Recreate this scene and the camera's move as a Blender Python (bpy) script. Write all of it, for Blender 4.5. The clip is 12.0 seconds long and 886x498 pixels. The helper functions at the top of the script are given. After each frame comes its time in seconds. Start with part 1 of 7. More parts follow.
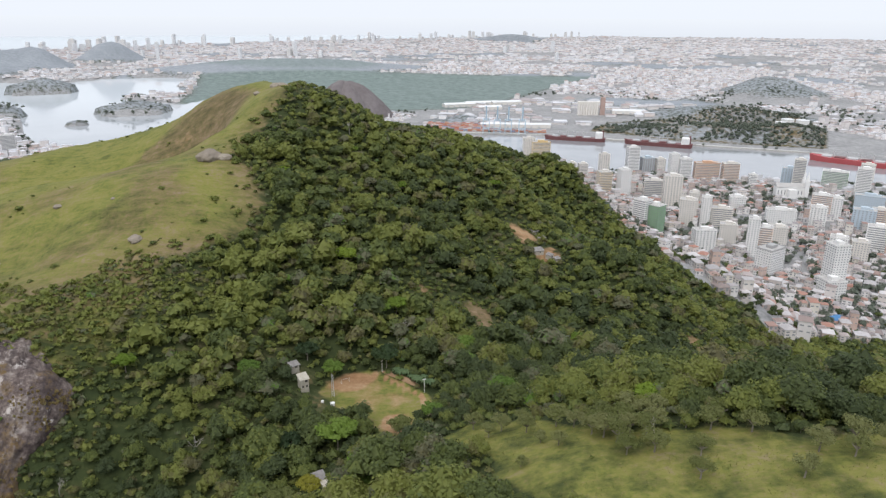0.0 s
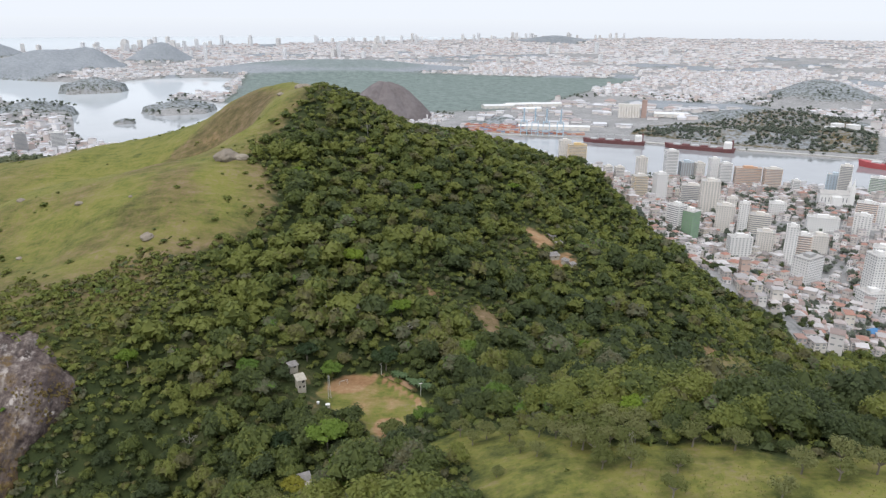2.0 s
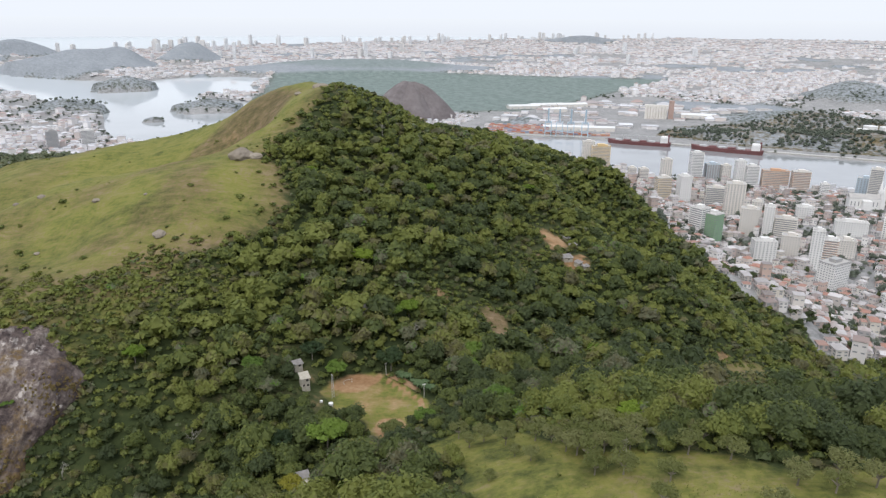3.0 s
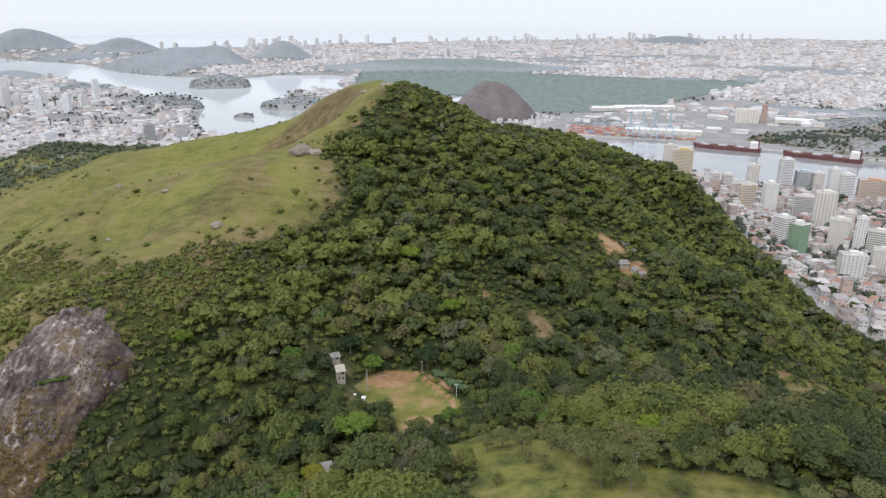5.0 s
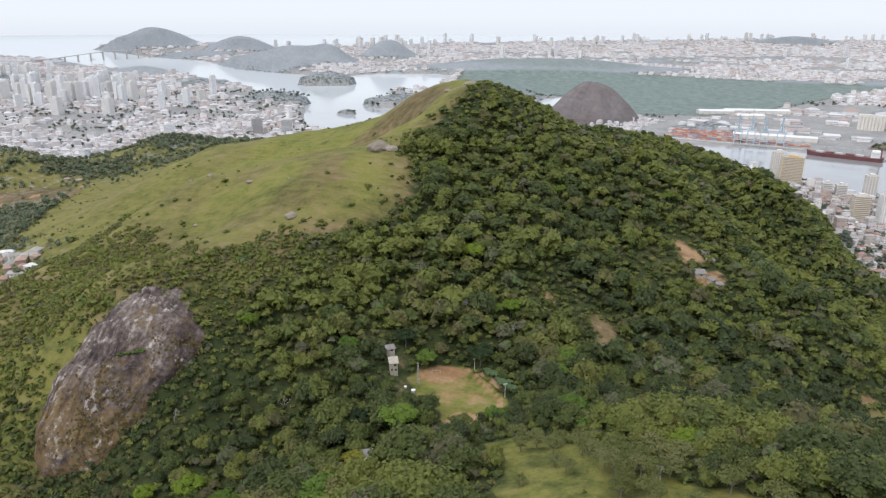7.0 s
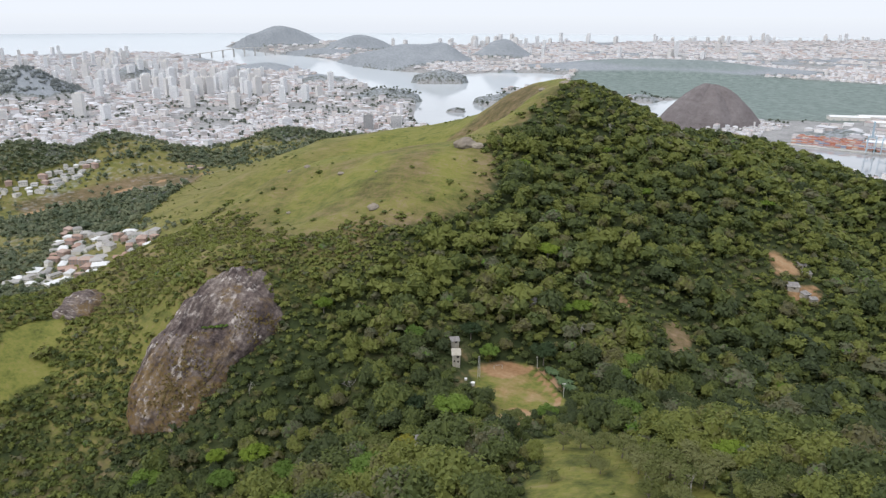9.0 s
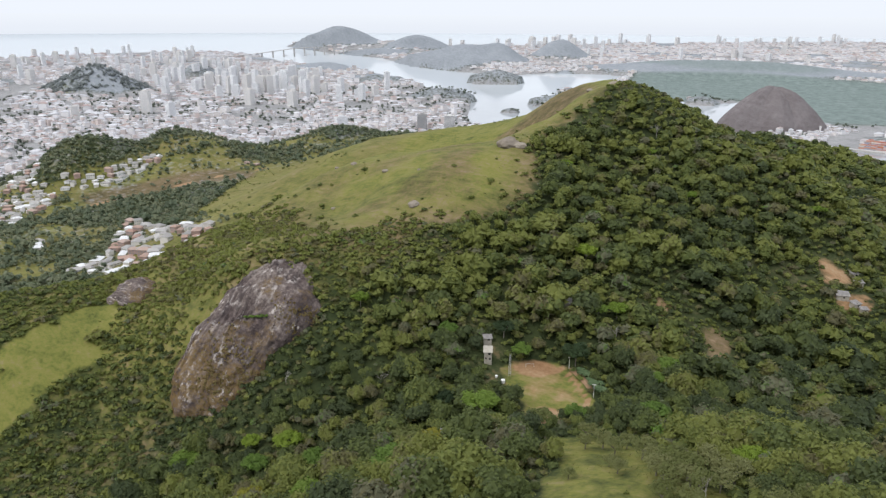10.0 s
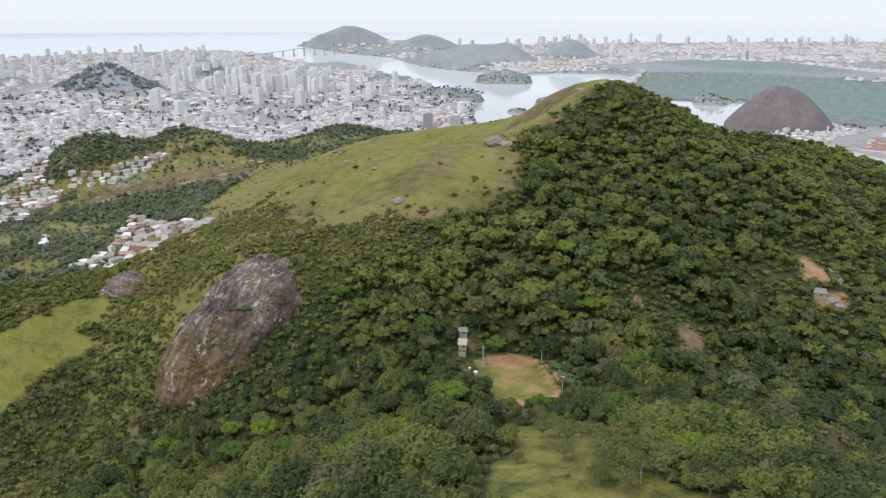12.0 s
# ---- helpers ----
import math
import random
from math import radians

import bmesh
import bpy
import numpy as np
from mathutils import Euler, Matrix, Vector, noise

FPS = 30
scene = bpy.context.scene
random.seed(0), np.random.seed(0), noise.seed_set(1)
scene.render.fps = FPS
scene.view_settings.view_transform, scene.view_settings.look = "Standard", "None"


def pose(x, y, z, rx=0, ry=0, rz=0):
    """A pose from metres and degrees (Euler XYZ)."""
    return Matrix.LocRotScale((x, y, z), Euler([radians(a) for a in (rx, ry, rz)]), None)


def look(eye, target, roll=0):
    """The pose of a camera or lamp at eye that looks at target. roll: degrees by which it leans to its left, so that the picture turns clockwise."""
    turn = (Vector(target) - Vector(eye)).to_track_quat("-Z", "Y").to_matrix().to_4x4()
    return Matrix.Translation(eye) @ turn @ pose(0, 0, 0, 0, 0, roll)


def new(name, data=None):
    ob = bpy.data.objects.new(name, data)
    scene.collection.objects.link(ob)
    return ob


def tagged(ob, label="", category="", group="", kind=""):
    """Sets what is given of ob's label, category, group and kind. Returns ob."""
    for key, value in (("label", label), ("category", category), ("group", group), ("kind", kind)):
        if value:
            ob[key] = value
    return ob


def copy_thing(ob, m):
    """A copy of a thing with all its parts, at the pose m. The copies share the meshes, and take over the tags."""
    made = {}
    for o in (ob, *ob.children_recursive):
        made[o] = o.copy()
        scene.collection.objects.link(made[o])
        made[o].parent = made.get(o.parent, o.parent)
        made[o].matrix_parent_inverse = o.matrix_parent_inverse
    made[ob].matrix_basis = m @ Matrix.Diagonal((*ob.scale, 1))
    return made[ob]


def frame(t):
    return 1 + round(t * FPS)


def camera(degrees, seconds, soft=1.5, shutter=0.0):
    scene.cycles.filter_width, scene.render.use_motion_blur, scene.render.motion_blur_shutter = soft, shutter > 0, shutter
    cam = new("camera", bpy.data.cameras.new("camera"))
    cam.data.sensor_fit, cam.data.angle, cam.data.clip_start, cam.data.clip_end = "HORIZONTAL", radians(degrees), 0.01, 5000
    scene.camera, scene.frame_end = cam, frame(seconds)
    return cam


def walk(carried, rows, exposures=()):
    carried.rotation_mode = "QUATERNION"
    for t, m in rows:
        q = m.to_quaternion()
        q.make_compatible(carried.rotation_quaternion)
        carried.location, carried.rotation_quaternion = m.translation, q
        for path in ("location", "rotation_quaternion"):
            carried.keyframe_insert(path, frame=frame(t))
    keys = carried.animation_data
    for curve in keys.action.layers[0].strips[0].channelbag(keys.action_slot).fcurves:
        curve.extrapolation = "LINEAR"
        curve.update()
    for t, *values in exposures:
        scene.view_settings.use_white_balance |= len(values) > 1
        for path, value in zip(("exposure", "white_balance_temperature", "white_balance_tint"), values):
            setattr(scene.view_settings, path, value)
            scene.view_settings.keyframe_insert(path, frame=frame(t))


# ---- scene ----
cam = camera(65.1, 12.0, soft=1.32)
PATH = [
    (0, (-0.506, 1.196, 325.812), (-0.503, 3.094, 325.180), 0.3),
    (0.5, (4.415, 1.865, 326.026), (4.393, 3.763, 325.395), 0.3),
    (1, (9.361, 2.728, 326.293), (9.310, 4.625, 325.663), 0.3),
    (1.5, (14.259, 3.589, 326.400), (14.174, 5.485, 325.769), 0.3),
    (2, (19.282, 4.311, 326.553), (19.165, 6.206, 325.923), 0.3),
    (2.5, (24.012, 5.186, 326.665), (23.862, 7.078, 326.035), 0.3),
    (4.5, (43.658, 9.205, 326.582), (43.302, 11.069, 325.951), 0.3),
    (5, (48.622, 10.145, 326.608), (48.201, 11.995, 325.976), 0.3),
    (5.5, (53.431, 11.024, 326.656), (52.948, 12.859, 326.023), 0.3),
    (6, (58.271, 11.867, 326.733), (57.725, 13.683, 326.098), 0.3),
    (6.5, (63.293, 12.697, 326.820), (62.677, 14.491, 326.185), 0.3),
    (7, (68.209, 13.580, 326.767), (67.520, 15.347, 326.132), 0.3),
    (9, (87.969, 16.951, 326.373), (87.004, 18.582, 325.735), 0.3),
    (9.5, (92.925, 17.859, 326.250), (91.894, 19.450, 325.612), 0.3),
    (10, (97.980, 18.649, 326.143), (96.886, 20.197, 325.505), 0.3),
    (10.5, (103.090, 19.515, 326.212), (101.973, 21.047, 325.573), 0.3),
    (11, (108.006, 20.278, 326.276), (106.888, 21.809, 325.637), 0.3),
    (11.5, (112.836, 21.032, 326.510), (111.717, 22.562, 325.871), 0.3),
    (12, (117.990, 21.656, 326.784), (116.870, 23.185, 326.145), 0.3),
]
walk(cam, [(t, look(eye, target, roll)) for t, eye, target, roll in PATH])

# ---- sky, sun, exposure ----
SUN_ELEVATION, SUN_AZIMUTH = 58.0, 200.0
world = bpy.data.worlds.new("overcast_sky")
scene.world = world
world.use_nodes = True
wn, wl = world.node_tree.nodes, world.node_tree.links
sky = wn.new("ShaderNodeTexSky")
sky.sky_type = "NISHITA"
sky.sun_disc = False
sky.sun_elevation = radians(SUN_ELEVATION)
sky.sun_rotation = radians(SUN_AZIMUTH)
sky.dust_density = 4.0
sky.air_density = 1.2
cloud = wn.new("ShaderNodeMix")
cloud.data_type = "RGBA"
cloud.inputs[0].default_value = 0.86
wl.new(sky.outputs[0], cloud.inputs[6])
cloud.inputs[7].default_value = (8.75, 9.25, 10.2, 1)
back = wn["Background"]
back.inputs[1].default_value = 0.1
wl.new(cloud.outputs[2], back.inputs[0])

sun_data = bpy.data.lights.new("sun", "SUN")
sun_data.energy = 1.5
sun_data.angle = radians(50)
sun_data.color = (1.0, 0.98, 0.95)
sun = new("sun", sun_data)
sun.matrix_world = pose(0, 0, 600, 90 - SUN_ELEVATION, 0, 180 - SUN_AZIMUTH)
scene.view_settings.exposure = 0.2

# ---- materials ----


def ramp(nt, stops):
    node = nt.nodes.new("ShaderNodeValToRGB")
    els = node.color_ramp.elements
    while len(els) < len(stops):
        els.new(0.5)
    for el, (p, c) in zip(els, stops):
        el.position, el.color = p, (*c, 1)
    return node


def noise_node(nt, coord, scale, detail=4.0, rough=0.6):
    n = nt.nodes.new("ShaderNodeTexNoise")
    n.inputs["Scale"].default_value = scale
    n.inputs["Detail"].default_value = detail
    n.inputs["Roughness"].default_value = rough
    nt.links.new(coord, n.inputs["Vector"])
    return n.outputs[0]


def calc(nt, op, a, b, c=None):
    n = nt.nodes.new("ShaderNodeMath")
    n.operation = op
    for i, v in enumerate((a, b, c)):
        if v is None:
            continue
        if isinstance(v, (int, float)):
            n.inputs[i].default_value = v
        else:
            nt.links.new(v, n.inputs[i])
    return n.outputs[0]


def mixed(nt, fac, a, b):
    n = nt.nodes.new("ShaderNodeMix")
    n.data_type = "RGBA"
    for i, v in ((0, fac), (6, a), (7, b)):
        if isinstance(v, tuple):
            n.inputs[i].default_value = (*v, 1)
        elif isinstance(v, (int, float)):
            n.inputs[i].default_value = v
        else:
            nt.links.new(v, n.inputs[i])
    return n.outputs[2]


def soft_step(nt, v, low, high):
    n = nt.nodes.new("ShaderNodeMapRange")
    n.inputs[1].default_value, n.inputs[2].default_value = low, high
    nt.links.new(v, n.inputs[0])
    return n.outputs[0]


def blank(name, rough=0.9, metal=0.0):
    m = bpy.data.materials.new(name)
    m.use_nodes = True
    nt = m.node_tree
    bsdf = nt.nodes["Principled BSDF"]
    bsdf.inputs["Roughness"].default_value = rough
    bsdf.inputs["Metallic"].default_value = metal
    bsdf.inputs["Specular IOR Level"].default_value = 0.25
    coord = nt.nodes.new("ShaderNodeTexCoord").outputs["Object"]
    return m, nt, bsdf, coord


def bumped(nt, bsdf, height, strength, distance):
    b = nt.nodes.new("ShaderNodeBump")
    b.inputs["Strength"].default_value = strength
    b.inputs["Distance"].default_value = distance
    nt.links.new(height, b.inputs["Height"])
    nt.links.new(b.outputs[0], bsdf.inputs["Normal"])


def plain(name, stops, big, fine, rough=0.85, metal=0.0, bump=0.3, depth=0.05, tint="", tint_share=0.75):
    """A surface with two scales of variation; tint: "object" or the name of a mesh attribute that shifts the colour."""
    m, nt, bsdf, coord = blank(name, rough, metal)
    n1, n2 = noise_node(nt, coord, big), noise_node(nt, coord, fine)
    f = calc(nt, "ADD", calc(nt, "MULTIPLY", n1, 0.6), calc(nt, "MULTIPLY", n2, 0.4))
    f = soft_step(nt, f, 0.28, 0.72)
    if tint:
        if tint == "object":
            src = nt.nodes.new("ShaderNodeObjectInfo").outputs["Random"]
        else:
            a = nt.nodes.new("ShaderNodeAttribute")
            a.attribute_name = tint
            src = a.outputs["Fac"]
        f = calc(nt, "ADD", calc(nt, "MULTIPLY", src, tint_share), calc(nt, "MULTIPLY", f, 1 - tint_share))
    r = ramp(nt, stops)
    nt.links.new(f, r.inputs[0])
    nt.links.new(r.outputs[0], bsdf.inputs["Base Color"])
    if bump:
        bumped(nt, bsdf, n2, bump, depth)
    return m


# The darkest stop is lifted, as haze would lift the forest's darks.
LEAF_STOPS = [(0.0, (0.051, 0.071, 0.032)), (0.3, (0.079, 0.102, 0.037)), (0.55, (0.127, 0.156, 0.043)), (0.78, (0.202, 0.223, 0.055)),
              (0.84, (0.15, 0.136, 0.064)), (0.91, (0.15, 0.158, 0.098)), (0.95, (0.135, 0.25, 0.032)), (1.0, (0.235, 0.33, 0.038))]


def leaf_material(name, tint, stops=LEAF_STOPS):
    m = plain(name, stops, 0.3, 1.7, rough=0.6, bump=0, tint=tint, tint_share=0.84)
    nt = m.node_tree
    bsdf = nt.nodes["Principled BSDF"]
    glow = nt.nodes.new("ShaderNodeBsdfTranslucent")
    nt.links.new(bsdf.inputs["Base Color"].links[0].from_socket, glow.inputs[0])
    mix = nt.nodes.new("ShaderNodeMixShader")
    mix.inputs[0].default_value = 0.38
    nt.links.new(bsdf.outputs[0], mix.inputs[1])
    nt.links.new(glow.outputs[0], mix.inputs[2])
    nt.links.new(mix.outputs[0], nt.nodes["Material Output"].inputs[0])
    return m


def ground_material():
    m, nt, bsdf, coord = blank("hill_ground", 0.95)

    def attr(name):
        a = nt.nodes.new("ShaderNodeAttribute")
        a.attribute_name = name
        return a.outputs["Fac"]

    n_wide, n_mid, n_fine = noise_node(nt, coord, 0.012), noise_node(nt, coord, 0.09), noise_node(nt, coord, 0.45, 6, 0.7)
    fac = calc(nt, "ADD", calc(nt, "MULTIPLY", n_wide, 0.3), calc(nt, "ADD", calc(nt, "MULTIPLY", n_mid, 0.3), calc(nt, "MULTIPLY", n_fine, 0.4)))
    along = nt.nodes.new("ShaderNodeMapping")
    along.inputs["Rotation"].default_value = (0, 0, 0.7)
    along.inputs["Scale"].default_value = (0.22, 1.0, 1.0)
    nt.links.new(coord, along.inputs[0])
    fac = calc(nt, "ADD", calc(nt, "MULTIPLY", fac, 0.72), calc(nt, "MULTIPLY", noise_node(nt, along.outputs[0], 0.16, 5, 0.7), 0.28))
    fac = soft_step(nt, fac, 0.4, 0.6)
    floor_c = ramp(nt, [(0, (0.02, 0.03, 0.01)), (0.5, (0.038, 0.05, 0.016)), (0.8, (0.066, 0.07, 0.028)), (1, (0.12, 0.105, 0.055))])
    grass_c = ramp(nt, [(0, (0.068, 0.082, 0.02)), (0.25, (0.122, 0.134, 0.03)), (0.5, (0.168, 0.17, 0.04)), (0.75, (0.198, 0.184, 0.053)), (1, (0.225, 0.188, 0.09))])
    dry_c = ramp(nt, [(0, (0.052, 0.0456, 0.0198)), (0.3, (0.104, 0.0836, 0.0374)), (0.6, (0.156, 0.114, 0.0594)), (1, (0.218, 0.157, 0.105))])
    soil_c = ramp(nt, [(0, (0.23, 0.125, 0.062)), (0.5, (0.31, 0.188, 0.1)), (1, (0.37, 0.265, 0.16))])
    # Town, far woods and marsh are paled here to stand for haze.
    town_c = ramp(nt, [(0, (0.19, 0.19, 0.192)), (0.5, (0.28, 0.277, 0.275)), (1, (0.38, 0.375, 0.37))])
    hazed_woods_c = ramp(nt, [(0, (0.205, 0.225, 0.242)), (0.5, (0.262, 0.283, 0.305)), (1, (0.33, 0.348, 0.37))])
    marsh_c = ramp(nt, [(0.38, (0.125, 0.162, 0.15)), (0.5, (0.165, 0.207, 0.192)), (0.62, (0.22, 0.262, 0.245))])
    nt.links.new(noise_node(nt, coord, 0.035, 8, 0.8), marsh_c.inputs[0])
    for r in (floor_c, grass_c, dry_c, soil_c, town_c, hazed_woods_c):
        nt.links.new(fac, r.inputs[0])
    edge = calc(nt, "MULTIPLY", calc(nt, "SUBTRACT", n_mid, 0.5), 0.9)

    def mask(name):
        return soft_step(nt, calc(nt, "ADD", attr(name), edge), 0.35, 0.65)

    sward = mixed(nt, soft_step(nt, calc(nt, "ADD", attr("dry"), calc(nt, "MULTIPLY", calc(nt, "SUBTRACT", n_fine, 0.5), 1.6)), 0.1, 0.9), grass_c.outputs[0], dry_c.outputs[0])
    col = mixed(nt, mask("grass"), floor_c.outputs[0], sward)
    col = mixed(nt, mask("town"), col, town_c.outputs[0])
    col = mixed(nt, mask("woods"), col, hazed_woods_c.outputs[0])
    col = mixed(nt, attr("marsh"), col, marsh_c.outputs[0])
    col = mixed(nt, mask("soil"), col, soil_c.outputs[0])
    nt.links.new(col, bsdf.inputs["Base Color"])
    bumped(nt, bsdf, calc(nt, "ADD", n_mid, calc(nt, "MULTIPLY", n_fine, 0.4)), 0.6, 1.2)
    return m


def water_material():
    m, nt, bsdf, coord = blank("bay_water", 0.07)
    bsdf.inputs["Specular IOR Level"].default_value = 0.8
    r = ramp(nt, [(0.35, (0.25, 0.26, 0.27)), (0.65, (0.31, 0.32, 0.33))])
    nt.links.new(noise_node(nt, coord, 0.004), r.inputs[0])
    # Haze painted in: a distance ramp pales the water's base colour.
    haze_attr = nt.nodes.new("ShaderNodeAttribute")
    haze_attr.attribute_name = "sea_haze"
    nt.links.new(mixed(nt, haze_attr.outputs["Fac"], r.outputs[0], (0.56, 0.6, 0.63)), bsdf.inputs["Base Color"])
    bumped(nt, bsdf, noise_node(nt, coord, 0.15), 0.06, 0.2)
    return m


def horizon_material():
    """Glowing backdrop colour: distant hazy sea melting into the bright sky at the horizon."""
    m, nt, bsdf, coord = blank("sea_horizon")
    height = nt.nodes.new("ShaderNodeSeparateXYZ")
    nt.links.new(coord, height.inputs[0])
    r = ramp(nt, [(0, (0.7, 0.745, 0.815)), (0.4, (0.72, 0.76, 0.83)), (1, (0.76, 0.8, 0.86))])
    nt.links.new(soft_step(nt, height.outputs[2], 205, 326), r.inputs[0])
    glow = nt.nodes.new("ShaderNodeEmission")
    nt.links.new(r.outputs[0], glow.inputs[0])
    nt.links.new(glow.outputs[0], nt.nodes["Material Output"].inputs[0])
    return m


def rock_material():
    m, nt, bsdf, coord = blank("granite", 0.9)

    def stretched(sx, sy, sz):
        n = nt.nodes.new("ShaderNodeMapping")
        n.inputs["Scale"].default_value = (sx, sy, sz)
        nt.links.new(coord, n.inputs[0])
        return n.outputs[0]

    streak = noise_node(nt, stretched(1.0, 0.2, 1.0), 7.0, 8, 0.7)
    wide = noise_node(nt, coord, 2.0, 6, 0.65)
    speck = noise_node(nt, coord, 17.0, 8, 0.75)
    f = calc(nt, "ADD", calc(nt, "MULTIPLY", streak, 0.3), calc(nt, "ADD", calc(nt, "MULTIPLY", speck, 0.4), calc(nt, "MULTIPLY", wide, 0.3)))
    r = ramp(nt, [(0.4, (0.035, 0.026, 0.025)), (0.46, (0.075, 0.056, 0.052)), (0.51, (0.128, 0.1, 0.09)), (0.55, (0.19, 0.156, 0.138)), (0.6, (0.285, 0.247, 0.22))])
    nt.links.new(f, r.inputs[0])
    # pale scaled-off patches, dark runs of water and ochre moss
    pale = calc(nt, "MULTIPLY", soft_step(nt, noise_node(nt, stretched(1.0, 0.6, 1.0), 2.6, 3, 0.5), 0.48, 0.58), soft_step(nt, noise_node(nt, stretched(1.0, 0.6, 1.0), 11.0, 6, 0.7), 0.52, 0.58))
    col = mixed(nt, calc(nt, "MULTIPLY", pale, 0.8), r.outputs[0], (0.5, 0.455, 0.42))
    run = soft_step(nt, noise_node(nt, stretched(1.0, 0.1, 1.0), 6.0, 4, 0.6), 0.56, 0.64)
    col = mixed(nt, calc(nt, "MULTIPLY", run, 0.6), col, (0.045, 0.035, 0.036))
    height = nt.nodes.new("ShaderNodeSeparateXYZ")
    nt.links.new(coord, height.inputs[0])
    patch = calc(nt, "SUBTRACT", noise_node(nt, coord, 1.3, 5, 0.65), calc(nt, "MULTIPLY", height.outputs[1], 0.11))
    lichen = calc(nt, "MULTIPLY", soft_step(nt, patch, 0.48, 0.56), soft_step(nt, noise_node(nt, coord, 16.0, 6, 0.75), 0.42, 0.52))
    col = mixed(nt, calc(nt, "MULTIPLY", lichen, 0.85), col, (0.155, 0.1, 0.036))
    nt.links.new(col, bsdf.inputs["Base Color"])
    bumped(nt, bsdf, calc(nt, "ADD", streak, calc(nt, "MULTIPLY", speck, 0.6)), 1.0, 0.05)
    return m


M_GROUND, M_WATER, M_ROCK = ground_material(), water_material(), rock_material()
M_BOULDER = plain("pale_granite", [(0, (0.15, 0.128, 0.105)), (0.5, (0.255, 0.217, 0.173)), (1, (0.375, 0.338, 0.277))], 1.2, 9, rough=0.9, bump=0.5, depth=0.1, tint="object", tint_share=0.35)
M_LEAF_WOOD = leaf_material("forest_leaves", "tint")
M_MOSS = leaf_material("ochre_moss", "tint", [(0.0, (0.13, 0.095, 0.045)), (0.35, (0.175, 0.125, 0.05)), (0.7, (0.215, 0.16, 0.06)), (1.0, (0.2, 0.185, 0.07))])
# Haze put into colour: paler than the leaves of the near forest.
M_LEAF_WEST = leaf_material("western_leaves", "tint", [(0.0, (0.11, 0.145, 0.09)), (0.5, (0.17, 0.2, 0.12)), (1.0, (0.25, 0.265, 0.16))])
M_BANANA = leaf_material("banana_leaves", "object", [(0.0, (0.085, 0.14, 0.062)), (1.0, (0.15, 0.21, 0.095))])
M_LEAF_DRY = leaf_material("dry_leaves", "object", [(0.0, (0.125, 0.145, 0.04)), (0.5, (0.175, 0.19, 0.066)), (1.0, (0.215, 0.22, 0.09))])
M_LEAF_LIME = leaf_material("lime_leaves", "object", [(0.0, (0.13, 0.2, 0.026)), (0.6, (0.18, 0.26, 0.032)), (1.0, (0.27, 0.32, 0.036))])
M_LEAF_FRESH = leaf_material("fresh_leaves", "object", [(0.0, (0.1, 0.17, 0.033)), (0.6, (0.145, 0.225, 0.04)), (1.0, (0.19, 0.27, 0.045))])
M_LEAF_GOLD = leaf_material("yellow_flowering_leaves", "object", [(0.0, (0.2, 0.21, 0.03)), (0.6, (0.26, 0.25, 0.035)), (1.0, (0.31, 0.28, 0.04))])
M_LEAF_DARK = leaf_material("dark_leaves", "object", [(0.0, (0.026, 0.046, 0.02)), (0.6, (0.042, 0.07, 0.026)), (1.0, (0.06, 0.09, 0.03))])
M_TUFT = leaf_material("pasture_grass", "tint", [(0.0, (0.11, 0.125, 0.032)), (0.4, (0.16, 0.17, 0.042)), (0.7, (0.2, 0.195, 0.06)), (1.0, (0.25, 0.22, 0.11))])
# Both stand for leaves behind haze; the greying is in their base colours.
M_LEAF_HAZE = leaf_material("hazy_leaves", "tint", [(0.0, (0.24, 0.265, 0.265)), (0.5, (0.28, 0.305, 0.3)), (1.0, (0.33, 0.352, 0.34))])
M_LEAF_FAR = leaf_material("hazed_distant_leaves", "tint", [(0.0, (0.1, 0.12, 0.095)), (0.5, (0.14, 0.165, 0.125)), (1.0, (0.19, 0.21, 0.165))])
M_BARK = plain("bark", [(0, (0.1, 0.085, 0.065)), (1, (0.3, 0.27, 0.22))], 0.8, 6, tint="object", tint_share=0.4)
# Walls and roofs of the farther town, lightened in colour for haze.
M_WALL_MIX = plain("hazed_painted_render", [(0, (0.851, 0.833, 0.834)), (0.3, (0.769, 0.742, 0.746)), (0.5, (0.69, 0.646, 0.623)), (0.65, (0.81, 0.772, 0.756)), (0.8, (0.627, 0.532, 0.491)), (0.9, (0.506, 0.501, 0.51)), (1, (0.851, 0.843, 0.834))],
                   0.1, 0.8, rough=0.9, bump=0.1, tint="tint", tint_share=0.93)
M_ROOF_MIX = plain("hazed_roof_sheets_and_tiles", [(0, (0.439, 0.437, 0.457)), (0.25, (0.574, 0.573, 0.594)), (0.42, (0.343, 0.336, 0.349)), (0.55, (0.379, 0.327, 0.315)), (0.66, (0.392, 0.301, 0.276)), (0.74, (0.464, 0.431, 0.431)), (0.88, (0.67, 0.67, 0.702)), (1, (0.286, 0.283, 0.295))],
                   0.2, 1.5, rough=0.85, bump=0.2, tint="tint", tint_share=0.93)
# Darker walls and roofs for the nearest quarter, without the haze.
M_WALL_NEAR = plain("near_painted_render", [(0, (0.842, 0.819, 0.807)), (0.22, (0.702, 0.667, 0.655)), (0.4, (0.515, 0.468, 0.439)), (0.55, (0.772, 0.725, 0.690)), (0.68, (0.538, 0.398, 0.339)), (0.8, (0.421, 0.404, 0.404)), (0.9, (0.608, 0.550, 0.468)), (1, (0.860, 0.854, 0.842))],
                    0.1, 0.8, rough=0.9, bump=0.1, tint="tint", tint_share=0.93)
